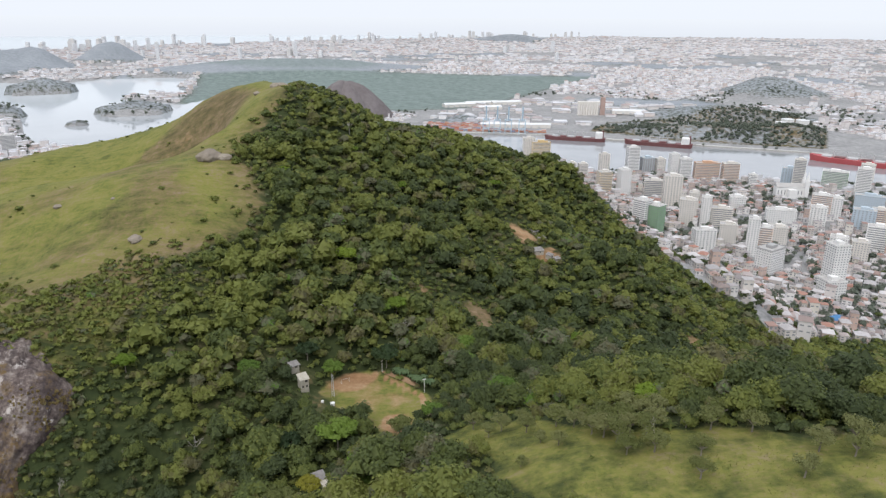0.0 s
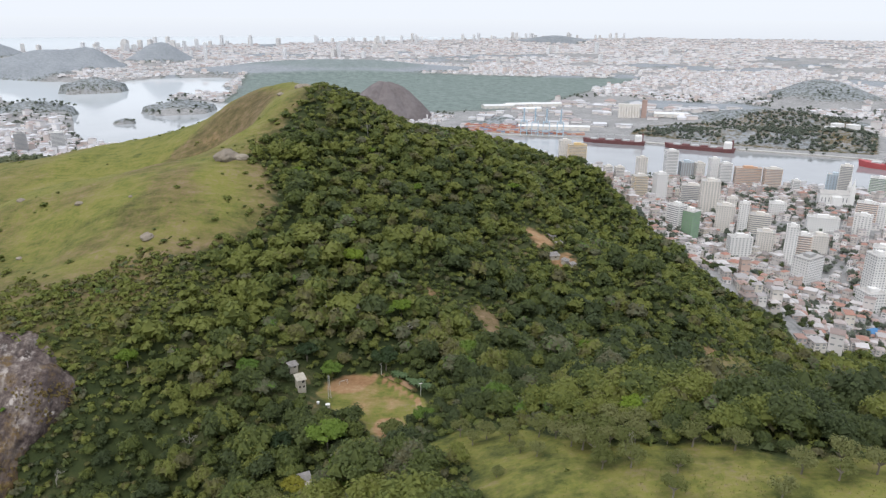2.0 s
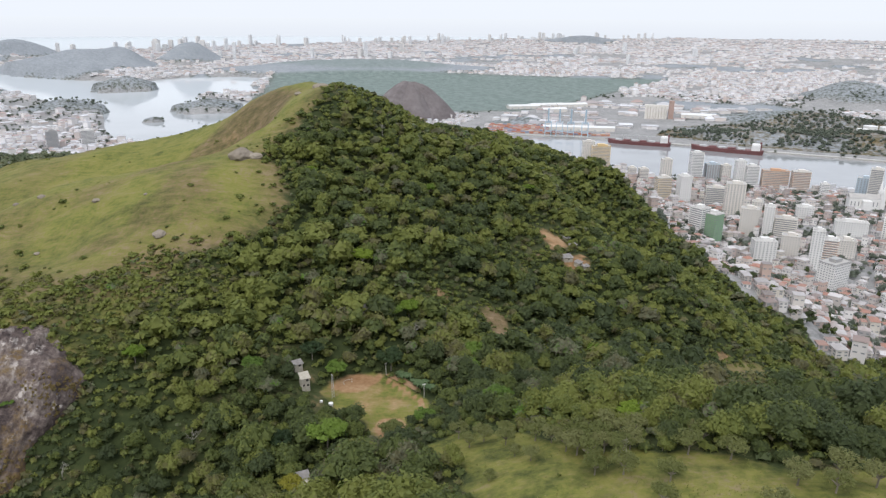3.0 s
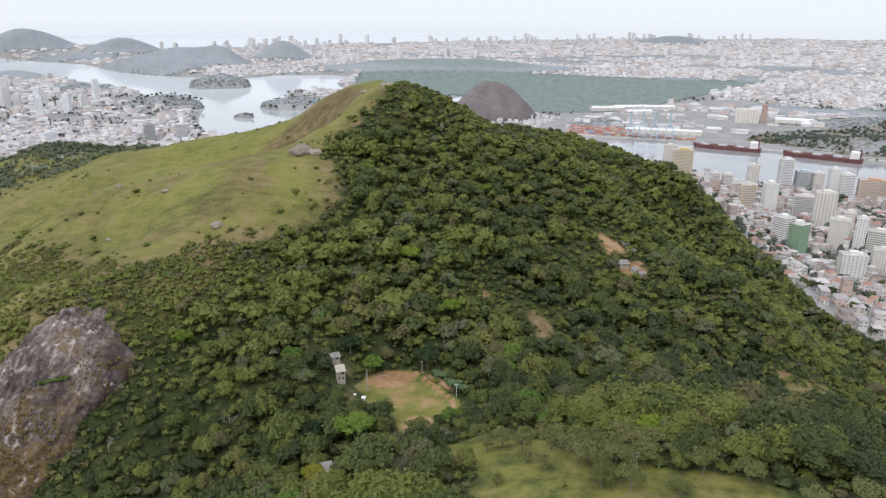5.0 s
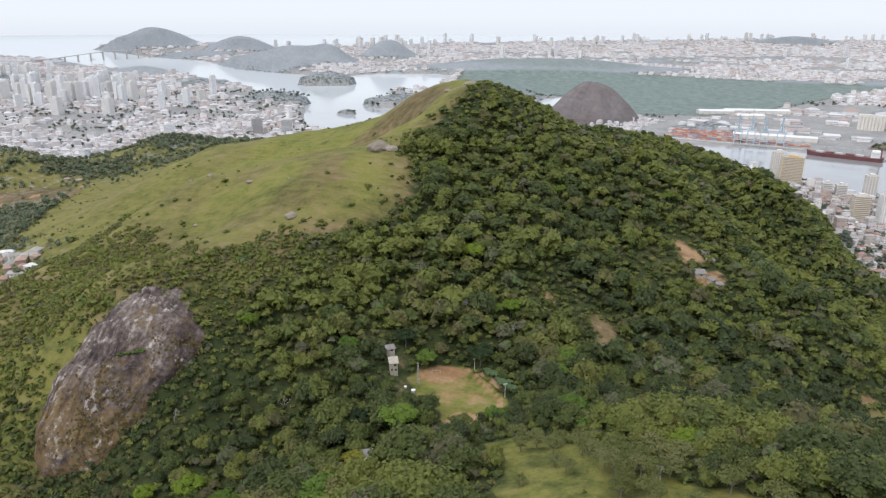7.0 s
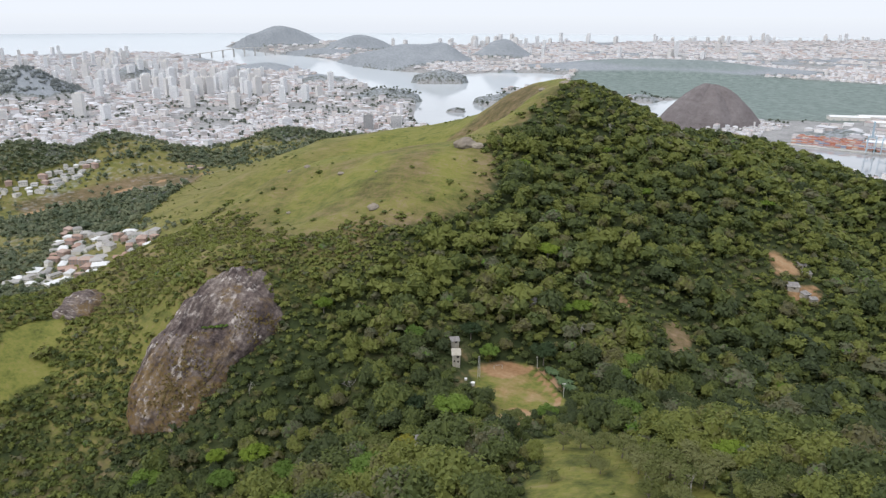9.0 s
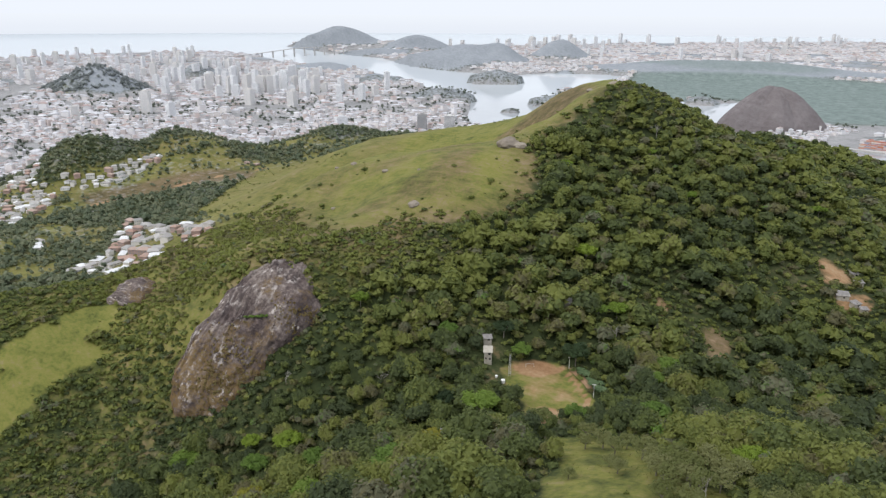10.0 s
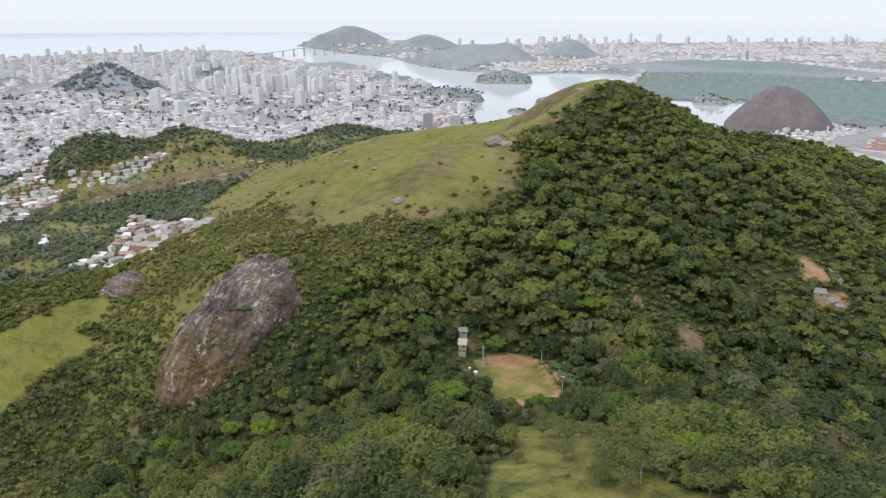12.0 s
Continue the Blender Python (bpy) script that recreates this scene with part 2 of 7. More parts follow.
M_ROOF_NEAR = plain("near_roof_tiles_and_sheets", [(0, (0.328, 0.310, 0.310)), (0.2, (0.480, 0.456, 0.456)), (0.38, (0.234, 0.211, 0.205)), (0.52, (0.316, 0.222, 0.193)), (0.64, (0.374, 0.199, 0.152)), (0.74, (0.351, 0.292, 0.275)), (0.9, (0.585, 0.562, 0.562)), (1, (0.211, 0.193, 0.193))],
                   0.2, 1.5, rough=0.85, bump=0.2, tint="tint", tint_share=0.93)

# ---- shape of the land ----
CENTRE_X, CENTRE_Y, EYE_Z = 60.0, 10.0, 326.5
NEAR_LIMIT, FAR_ROOM = 2400.0, 2450.0


def squash(x, y, z):
    """Draws the country beyond NEAR_LIMIT in, along the lines of sight from the middle of the camera's path, so that
    the horizon lies within the lens's reach. Gives x, y, z and the scale.
    """
    dx, dy = x - CENTRE_X, y - CENTRE_Y
    dist = np.maximum(np.hypot(dx, dy), 1e-6)
    near = np.where(dist > NEAR_LIMIT, NEAR_LIMIT + FAR_ROOM * (1 - np.exp(-(np.maximum(dist, NEAR_LIMIT) - NEAR_LIMIT) / FAR_ROOM)), dist)
    s = near / dist
    return CENTRE_X + dx * s, CENTRE_Y + dy * s, EYE_Z + (z - EYE_Z) * s, s


def lattice(ix, iy, seed):
    h = (ix.astype(np.int64) * 374761393 + iy.astype(np.int64) * 668265263 + seed * 974634917) & 0xFFFFFFFF
    h = ((h ^ (h >> 13)) * 1274126177) & 0xFFFFFFFF
    return ((h ^ (h >> 16)) & 0xFFFF) / 65535.0


def value_noise(x, y, size, seed=0, octaves=3):
    out, amp, total = 0, 1.0, 0.0
    for o in range(octaves):
        u, v = x / size * 2 ** o, y / size * 2 ** o
        iu, iv = np.floor(u), np.floor(v)
        fu, fv = u - iu, v - iv
        fu, fv = fu * fu * (3 - 2 * fu), fv * fv * (3 - 2 * fv)
        k = seed * 17 + o
        a, b = lattice(iu, iv, k), lattice(iu + 1, iv, k)
        c, d = lattice(iu, iv + 1, k), lattice(iu + 1, iv + 1, k)
        out = out + amp * ((a * (1 - fu) + b * fu) * (1 - fv) + (c * (1 - fu) + d * fu) * fv)
        total += amp
        amp *= 0.5
    return out / total


def inside(x, y, poly):
    """Metres inside a polygon (minus: outside)."""
    x, y = np.asarray(x, float), np.asarray(y, float)
    best, odd = np.full(x.shape, 1e18), np.zeros(x.shape, bool)
    for (ax, ay), (bx, by) in zip(poly, poly[1:] + poly[:1]):
        ex, ey = bx - ax, by - ay
        t = np.clip(((x - ax) * ex + (y - ay) * ey) / (ex * ex + ey * ey), 0, 1)
        best = np.minimum(best, (x - ax - t * ex) ** 2 + (y - ay - t * ey) ** 2)
        if ay != by:
            odd ^= ((ay > y) != (by > y)) & (x < ex * (y - ay) / (by - ay) + ax)
    return np.where(odd, 1, -1) * np.sqrt(best)


# bumps of the near hill: x, y, height, radius
HILL = [
    (-153, 414, 90.0, 93), (-347, 168, 79.2, 69), (-107, 576, 77.6, 64), (31, 589, 65.7, 46), (120, 739, 56.1, 44), (-217, 271, 55.9, 44),
    (-313, 474, 53.5, 71), (-182, 682, 49.7, 61), (81, 1021, 48.7, 122), (264, 170, 47.8, 65), (37, 141, 45.6, 107), (-176, 782, 42.0, 105),
    (-394, 796, 40.1, 112), (-320, 307, 38.7, 46), (-644, 941, 26.0, 93), (-640, 929, 25.0, 87), (142, 474, 34.2, 44), (-505, 640, 33.3, 113),
    (-28, 994, 32.7, 62), (-377, 367, 26.5, 66), (271, 646, 23.5, 46), (-922, 374, 8.3, 60), (696, 1091, 5.4, 113), (347, 1341, -12.8, 130), (-520, 675, 14.0, 70), (-360, 232, 13.0, 38),
]
# wide swells, side spurs and hollows
SWELLS = [
    (-242, 592, -30.0, 40),
    (367, 968, -28.1, 98), (171, 192, 70.6, 144), (-69, 648, 61.6, 256), (-283, 678, 56.7, 380), (-170, 803, 55.4, 354), (217, -254, 53.1, 271),
    (-202, -332, 51.8, 380), (232, -185, 51.6, 252), (248, -256, 46.7, 380), (-873, 916, 34.5, 245), (836, 1445, -1.9, 225), (-1110, 1733, -2.3, 257),
    (16, 1694, -2.8, 376), (525, 669, -26.5, 267),
]
# the even slope between the summit and the pitch: x, y, rise, all of radius SLOPE_REACH
SLOPE_REACH = 46.0
SLOPE = [
    (-170, 280, 4.8), (-108, 280, 3.5), (-46, 280, -2.1), (-139, 340, 3.6), (-77, 340, 4.8), (-15, 340, -1.8), (109, 340, 4.3), (-170, 400, 1.5), (-108, 400, -6.1),
    (-46, 400, 2.1), (78, 400, 1.6), (-15, 460, 14.0), (47, 460, 6.5), (-108, 520, -2.4), (-46, 520, 3.4), (16, 520, 8.9), (78, 520, 9.5), (140, 520, 5.8),
    (-139, 580, 1.8), (-77, 580, -4.3), (-15, 580, -11.3), (47, 580, -13.8), (109, 580, 2.3), (140, 640, 5.2), (95, 222, 4.0), (-72, 618, 10.0), (-110, 598, -8.0), (-150, 604, 3.0), (-88, 590, 2.0), (-195, 700, 3.5), (-45, 680, 10.0), (12, 655, 6.0), (-150, 630, 6.0), (-180, 672, -7.0), (-222, 702, 8.0), (-285, 745, 6.0), (-82, 850, 12.0), (-78, 940, 13.0), (0, 990, -9.0), (88, 995, 5.0),
]
# wooded hills further off: x, y, height, radius along the sight line, radius across, woods cover
DISTANT = [
    (-5065, 5487, 208, 480, 410, 1), (-4073, 5535, 152, 420, 250, 1), (-2620, 4112, 112, 400, 215, 1), (-2430, 4300, 104, 330, 150, 1), (-2316, 4970, 165, 290, 180, 1),
    (-1790, 3160, 64, 100, 138, 1), (-2872, 1640, 106, 170, 155, 1), (-3130, 2350, 66, 120, 110, 1), (-3130, 3270, 42, 150, 150, 1),
    (-2288, 2833, 30, 90, 130, 1), (-1540, 2340, 48, 90, 120, 1), (-1100, 2500, 36, 46, 120, 1), (-1150, 2195, 10, 14, 34, 1),
    (-980, 4480, 75, 330, 700, 1), (-680, 2880, 26, 50, 60, 1), (1440, 3110, 85, 170, 170, 1),
    (-1225, 690, 84, 110, 95, 0), (-1125, 860, 70, 120, 110, 0), (-960, 1085, 50, 130, 110, 0), (-820, 1230, 40, 130, 120, 0), (-3700, 1000, 70, 300, 500, 1),
    (925, 2380, 40, 110, 260, 1), (760, 2020, 30, 70, 170, 0), (1010, 2010, 30, 100, 120, 0), (900, 10700, 90, 400, 500, 1), (60, 2270, 22, 50, 90, 1), (-2963, 3993, 62, 260, 230, 1), (-3966, 4724, 50, 200, 260, 1),
]
BAY = [(-4489, 3913), (-3657, 3509), (-2990, 3371), (-2512, 3138), (-2007, 2797), (-1524, 2394), (-1379, 2265), (-1213, 1993), (-1048, 1798), (-679, 1750), (-193, 1769),
       (147, 1711), (284, 1555), (624, 1458), (906, 1381), (1460, 1215), (2529, 875), (2626, 1215), (1557, 1439), (1061, 1643), (945, 1769), (682, 1871), (293, 2027),
       (-154, 2100), (-319, 2168), (-484, 2576), (-465, 2751), (-543, 3082), (-630, 2926), (-825, 2902), (-990, 2916), (-1029, 2770), (-1340, 2945), (-1262, 3062),
       (-1097, 3111), (-1311, 3499), (-1408, 3985), (-1573, 4034), (-1845, 3937), (-1952, 3655), (-2273, 3645), (-2807, 3840), (-3614, 4442), (-4353, 4705)]
SEA = [(-4492, 3913), (-5150, 4180), (-5735, 3760), (-5780, 3266), (-5590, 2304), (-7000, 500), (-20000, -9000), (-90000, 20000), (-90000, 90000), (90000, 90000),
       (40000, 34000), (9000, 15500), (4000, 13800), (0, 12200), (-2900, 9200), (-4470, 6400), (-5740, 5440), (-4350, 4705)]
MANGROVE = [(-1029, 2770), (-825, 2902), (-543, 3082), (-465, 2751), (-241, 2527), (60, 2625), (245, 2868), (546, 3499), (876, 4131), (2, 4228), (-873, 4180), (-1359, 3985), (-1097, 3111)]
PORT = [(-154, 2101), (293, 2027), (682, 1871), (945, 1769), (1061, 1643), (1650, 1440), (1750, 1560), (1217, 1945), (1120, 2236), (876, 2673), (585, 3208), (245, 2868), (-47, 2576), (-144, 2284)]

# grass and bare ground on the near hill
SUMMIT_GRASS = [(-108, 650), (-122, 560), (-138, 500), (-135, 463), (-119, 440), (-110, 407), (-107, 384), (-127, 363), (-153, 346), (-178, 331), (-205, 318), (-240, 340), (-280, 371), (-400, 430), (-528, 500), (-700, 560), (-860, 800), (-620, 930), (-300, 800), (-125, 700)]
WEST_PATCH = [(-304, 160), (-308, 185), (-310, 210), (-304, 230), (-288, 220), (-281, 202), (-265, 200), (-270, 179), (-266, 157), (-262, 138), (-290, 130)]
FLANK = [(-188, 568), (-222, 572), (-262, 600), (-305, 660), (-262, 692), (-212, 702), (-168, 650)]
NEAR_MEADOW = [(11, 243), (21, 240), (30, 234), (37, 224), (44, 211), (56, 203), (61, 196), (67, 196), (77, 190), (84, 192), (99, 187), (110, 179), (135, 184), (190, 175), (240, 60), (150, 60), (95, 105), (55, 130), (40, 160), (30, 164), (25, 174), (19, 184), (16, 191), (18, 200), (10, 215), (4, 222), (-1, 235)]
PITCH = [(-56, 292), (-50, 301), (-37, 310), (-26, 304), (-10, 288.5), (-7, 277), (-13, 268), (-19, 259), (-24, 262), (-30, 271), (-40, 274), (-46, 281)]
PITCH_EDGE = [(-59, 291), (-52, 303), (-37, 312), (-24, 305), (-7, 290), (-4, 277), (-11, 264), (-17, 247), (-27, 257), (-32, 268), (-42, 272), (-49, 279)]
SCAR = [(48, 519), (55, 526), (66.5, 525), (73, 516), (77, 509), (70, 501), (58, 488), (43, 470), (33, 451), (31, 453), (42, 473), (56, 491), (52, 505)]
CLEARING = [(11, 391), (19, 400), (29, 393), (31, 368), (24, 366), (19, 379)]
SHACK_YARD = [(64, 487), (83, 503), (90, 492), (87, 478), (76, 470), (68, 476)]
HOLLOW = [(166, 396), (178, 398), (196, 422), (208, 438), (202, 450), (188, 438), (172, 420), (162, 406)]
HOLLOW_CUT = [(160, 416), (167, 413), (173, 420), (175, 429), (166, 428)]
HOUSE_YARD = [(-72, 300), (-66, 300), (-58, 295), (-52, 281), (-53, 274), (-59, 278), (-66, 286), (-72, 294)]
HUT_YARD = [(-56, 232), (-42, 232), (-38, 216), (-46, 210), (-54, 216)]
SMALL_CUT = [(-18, 385), (-13, 399), (-6, 397), (-6, 381)]
TRACK = [(-120, 560), (-128, 470), (-112, 430), (-100, 395), (-106, 394), (-120, 430), (-136, 470), (-128, 560)]
PITCH_Z = 157.5
EAST_TOWN = [(222, 960), (236, 830), (250, 800), (234, 668), (243, 618), (268, 604), (292, 600), (292, 560), (330, 582), (360, 602), (420, 632), (520, 690), (640, 900), (400, 1200), (250, 1200)]
# the broken country west of the hill
HARBOUR_SLOPE = [(440, 2090), (525, 2020), (640, 1925), (790, 1870), (1000, 1795), (1141, 2080), (1193, 2330), (1025, 2400), (820, 2330), (684, 2300), (543, 2280)]
DRY_STRIP = [(-1070, 590), (-1050, 640), (-1010, 722), (-945, 805), (-865, 815), (-820, 765), (-880, 735), (-935, 655), (-1000, 575)]
DARK_WOOD = [(-1015, 535), (-965, 632), (-885, 705), (-800, 742), (-726, 665), (-672, 575), (-765, 530), (-860, 495), (-950, 490)]
DIRT_ROAD = [(-1000, 556), (-971, 631), (-925, 721), (-903, 790), (-850, 835), (-848, 839), (-907, 793), (-930, 723), (-976, 633), (-1004, 558)]
HAMLET = [(-668, 376), (-672, 424), (-762, 486), (-796, 530), (-680, 512), (-560, 492), (-536, 462), (-566, 392), (-620, 366)]
HILL_FOOT_STREET = [(-1142, 612), (-1100, 645), (-1104, 700), (-1100, 770), (-1066, 760), (-1064, 640), (-1110, 596)]
WEST_STREETS = [(-1260, 640), (-1180, 575), (-1110, 586), (-1080, 560), (-1015, 470), (-1030, 440), (-1140, 470), (-1260, 540)]


def wet(x, y):
    return np.maximum(inside(x, y, BAY), inside(x, y, SEA))


def land(x, y):
    """Height of the ground above the sea, before the far country is drawn in."""
    x, y = np.asarray(x, float), np.asarray(y, float)
    z = np.full(x.shape, 6.0)
    for cx, cy, a, r in HILL + SWELLS:
        z = z + a * np.exp(-((x - cx) ** 2 + (y - cy) ** 2) / (2 * r * r))
    for cx, cy, a in SLOPE:
        z = z + a * np.exp(-((x - cx) ** 2 + (y - cy) ** 2) / (2 * SLOPE_REACH ** 2))
    z = np.maximum(z, 3.0)
    near_hill = np.clip((z - 25) / 60, 0, 1)
    z = z + near_hill * (value_noise(x, y, 70, 3, 4) - 0.5) * 9
    z = z + np.where((x < -100) & (y > 300), near_hill * (value_noise(x + 0.5 * y, y, 22, 7, 2) - 0.5) * 3.2, 0)
    for cx, cy, a, along, across, _ in DISTANT:
        ang = math.atan2(cy - CENTRE_Y, cx - CENTRE_X)
        u = (x - cx) * math.cos(ang) + (y - cy) * math.sin(ang)
        v = -(x - cx) * math.sin(ang) + (y - cy) * math.cos(ang)
        g = np.exp(-((u / along) ** 2 + (v / across) ** 2) * 0.9)
        z = z + a * g * (0.72 + 0.56 * value_noise(x, y, along * 0.7, 8, 3))
    sheet = inside(x, y, PITCH_EDGE)
    w = np.clip((sheet + 12) / 14, 0, 1)
    z = z * (1 - w) + PITCH_Z * w
    w = wet(x, y)
    isles = np.zeros(x.shape)
    for cx, cy, a, along, across, _ in DISTANT[5:6] + DISTANT[10:13] + DISTANT[14:15]:
        isles = np.maximum(isles, np.exp(-(((x - cx) ** 2 + (y - cy) ** 2) / (1.05 * across) ** 2)))
    shore = np.clip(w / 25, 0, 1) * (isles < 0.38)
    return np.where(shore > 0, z * (1 - shore) - (6 + np.clip((w - 60) / 10, 0, 90)) * shore, z)


def scrubby(x, y):
    """Where low scrub takes the place of trees: round the great rock and below the summit grass."""
    a = np.exp(-(((x + 250) / 95) ** 2 + ((y - 290) / 75) ** 2)) + 0.8 * np.exp(-(((x + 300) / 120) ** 2 + ((y - 200) / 60) ** 2))
    a = a + 0.65 * np.exp(-(((x + 165) / 60) ** 2 + ((y - 335) / 32) ** 2))
    a = a + 0.9 / (1 + np.exp(np.clip((x + 188) / 12, -50, 50))) * (y < 420)
    return a + (value_noise(x, y, 45, 51) - 0.5) * 0.5


def west_wood(x, y):
    """Share of woods in the broken country west of the hill."""
    here = west_country(x, y) & (inside(x, y, SUMMIT_GRASS) < 0)
    belt = 0.5 * (inside(x, y, DARK_WOOD) > -5) - 0.45 * np.clip(inside(x, y, DRY_STRIP) / 20 + 0.5, 0, 1) + 0.12 * (x < -1030)
    for street in (HAMLET, HILL_FOOT_STREET, WEST_STREETS):
        belt = belt - 0.22 * (inside(x, y, street) > 0)
    belt = belt - 0.5 * (inside(x, y, DIRT_ROAD) > -4)
    return np.where(here, np.clip((value_noise(x, y, 90, 41, 4) + belt - 0.47) * 9, 0, 1), 0)


def west_country(x, y):
    return (x < -430) & (y < 1250) & (np.hypot(x - 118, y - 21) < 1560) & (x > -1330)


def cover(x, y, z):
    """Shares of grass, bare soil, town and distant woods on the ground; the woods share also lays in haze."""
    grass = np.maximum.reduce([np.clip(inside(x, y, p) / w + 0.5, 0, 1) for p, w in ((SUMMIT_GRASS, 22), (WEST_PATCH, 10), (PITCH_EDGE, 5), (CLEARING, 4), (HOLLOW, 5))])
    grass = np.maximum(grass, np.clip(inside(x, y, NEAR_MEADOW) / 8 + 0.5, 0, 0.585))
    grass = np.maximum(grass, np.where((x < -150) & (y < 430) & (y > 90), np.clip(scrubby(x, y) - 0.2, 0, np.where(x < -196, np.interp(y, [170, 230], [0.45, 0.72]), np.interp(y, [240, 320], [0.3, 0.7]))), 0))
    far_left = (x < -430) & (y < 1500) & (z > 30)
    grass = np.maximum(grass, np.where(far_left | west_country(x, y), 0.95, 0)) * (1 - 0.6 * west_wood(x, y))
    soil = np.maximum(np.maximum(np.clip(inside(x, y, SCAR) / 6 + 0.45, 0, 1) * (0.42 + 0.5 * value_noise(x, y, 9, 19)), np.clip(inside(x, y, SMALL_CUT) / 4 + 0.4, 0, 0.5)), np.clip(inside(x, y, TRACK) / 5 + 0.2, 0, 0.25))
    goal = np.maximum(1.5 * np.exp(-((x + 44 - 0.6 * (y - 300)) ** 2 / 90 + (y - 301) ** 2 / 60)), 1.8 * np.exp(-((x + 20) ** 2 / 34 + (y - 265) ** 2 / 46)))
    soil = np.maximum(soil, np.where(inside(x, y, PITCH_EDGE) > -6, goal * 1.1, 0))
    soil = np.maximum(soil, np.clip(inside(x, y, SHACK_YARD) / 5 + 0.3, 0, 0.6) + np.clip(inside(x, y, CLEARING) / 4 + 0.2, 0, 0.35))
    soil = np.maximum(soil, np.clip(inside(x, y, HOLLOW_CUT) / 4 + 0.4, 0, 0.52))
    soil = np.maximum(soil, np.clip(inside(x, y, DIRT_ROAD) / 3 + 0.6, 0, 0.9))
    flank = 0.42 * np.exp(-(((x + 255) / 40) ** 2 + ((y - 645) / 45) ** 2)) * value_noise(x, y, 25, 13) * 1.4
    soil = np.maximum(soil, flank)
    worn = np.clip(inside(x, y, PITCH) / 6 + 0.2, 0, 1) * (0.22 + 0.36 * value_noise(x, y, 7, 17))
    soil = np.maximum(soil, worn)
    soil = np.maximum(soil, np.clip(inside(x, y, HOUSE_YARD) / 5 + 0.3, 0, 0.34))
    strip = np.exp(-((inside(x, y, PITCH) / 1.6) ** 2)) * (x > -36) * (y > 280)
    soil = np.maximum(soil, strip * 0.95)
    lump = np.zeros(x.shape)
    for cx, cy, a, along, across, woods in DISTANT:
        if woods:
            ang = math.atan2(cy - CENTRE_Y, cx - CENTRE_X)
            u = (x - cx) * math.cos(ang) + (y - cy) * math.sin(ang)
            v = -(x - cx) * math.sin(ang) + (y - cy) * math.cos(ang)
            # Nearer hills take less of the haze-coloured woods than far ones.
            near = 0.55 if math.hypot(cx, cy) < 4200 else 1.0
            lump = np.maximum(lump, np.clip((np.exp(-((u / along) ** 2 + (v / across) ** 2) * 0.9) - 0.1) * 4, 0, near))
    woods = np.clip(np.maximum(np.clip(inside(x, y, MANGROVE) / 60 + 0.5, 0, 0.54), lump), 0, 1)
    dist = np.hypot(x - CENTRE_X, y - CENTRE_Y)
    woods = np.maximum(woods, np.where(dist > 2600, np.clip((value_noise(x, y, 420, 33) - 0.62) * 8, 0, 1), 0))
    low = np.clip((46 - z) / 14, 0, 1) * np.clip((dist - 520) / 100, 0, 1)
    town = np.where(dist > 1500, 1, low) * (1 - woods)
    swamp = np.clip(inside(x, y, MANGROVE) / 60 + 0.5, 0, 1)
    town = town * (1 - swamp)
    grass = grass * (1 - swamp)
    woods = np.where(swamp > 0.5, np.clip(woods, 0.44, 0.52), woods)
    slope = np.clip(inside(x, y, HARBOUR_SLOPE) / 25 + 0.5, 0, 1)
    grass = np.maximum(grass, slope)
    # Part woods colour over the harbour slope, as painted haze.
    woods = woods * (1 - slope) + slope * (0.25 + 0.45 * value_noise(x, y, 120, 27))
    town = np.where((x > 200) & (y < np.interp(x, [292, 360, 520, 700], [600, 640, 720, 800])), 0, town)
    town = np.maximum(town * (1 - slope), np.clip(inside(x, y, EAST_TOWN) / 10 + 0.4, 0, 1))
    soil = np.maximum(soil, slope * (0.5 * np.exp(-(((x - 1080) / 60) ** 2 + ((y - 1900) / 60) ** 2)) + 0.2 * value_noise(x, y, 60, 23)))
    # Western country greyed with the woods colour in place of haze.
    woods = np.where(west_country(x, y) & (inside(x, y, SUMMIT_GRASS) < 0), np.clip(0.12 + 0.4 * value_noise(x, y, 70, 45), 0, 0.5), woods)
    return grass, soil, np.where(west_country(x, y), 0, town), woods


def marsh(x, y):
    """Share of green mangrove by the bay, and on the low rise behind it."""
    rise = np.exp(-(((x + 980) / 620) ** 2 + ((y - 4480) / 300) ** 2))
    return np.maximum(np.clip(inside(x, y, MANGROVE) / 60 + 0.5, 0, 1), np.clip((rise - 0.35) * 4, 0, 0.62))


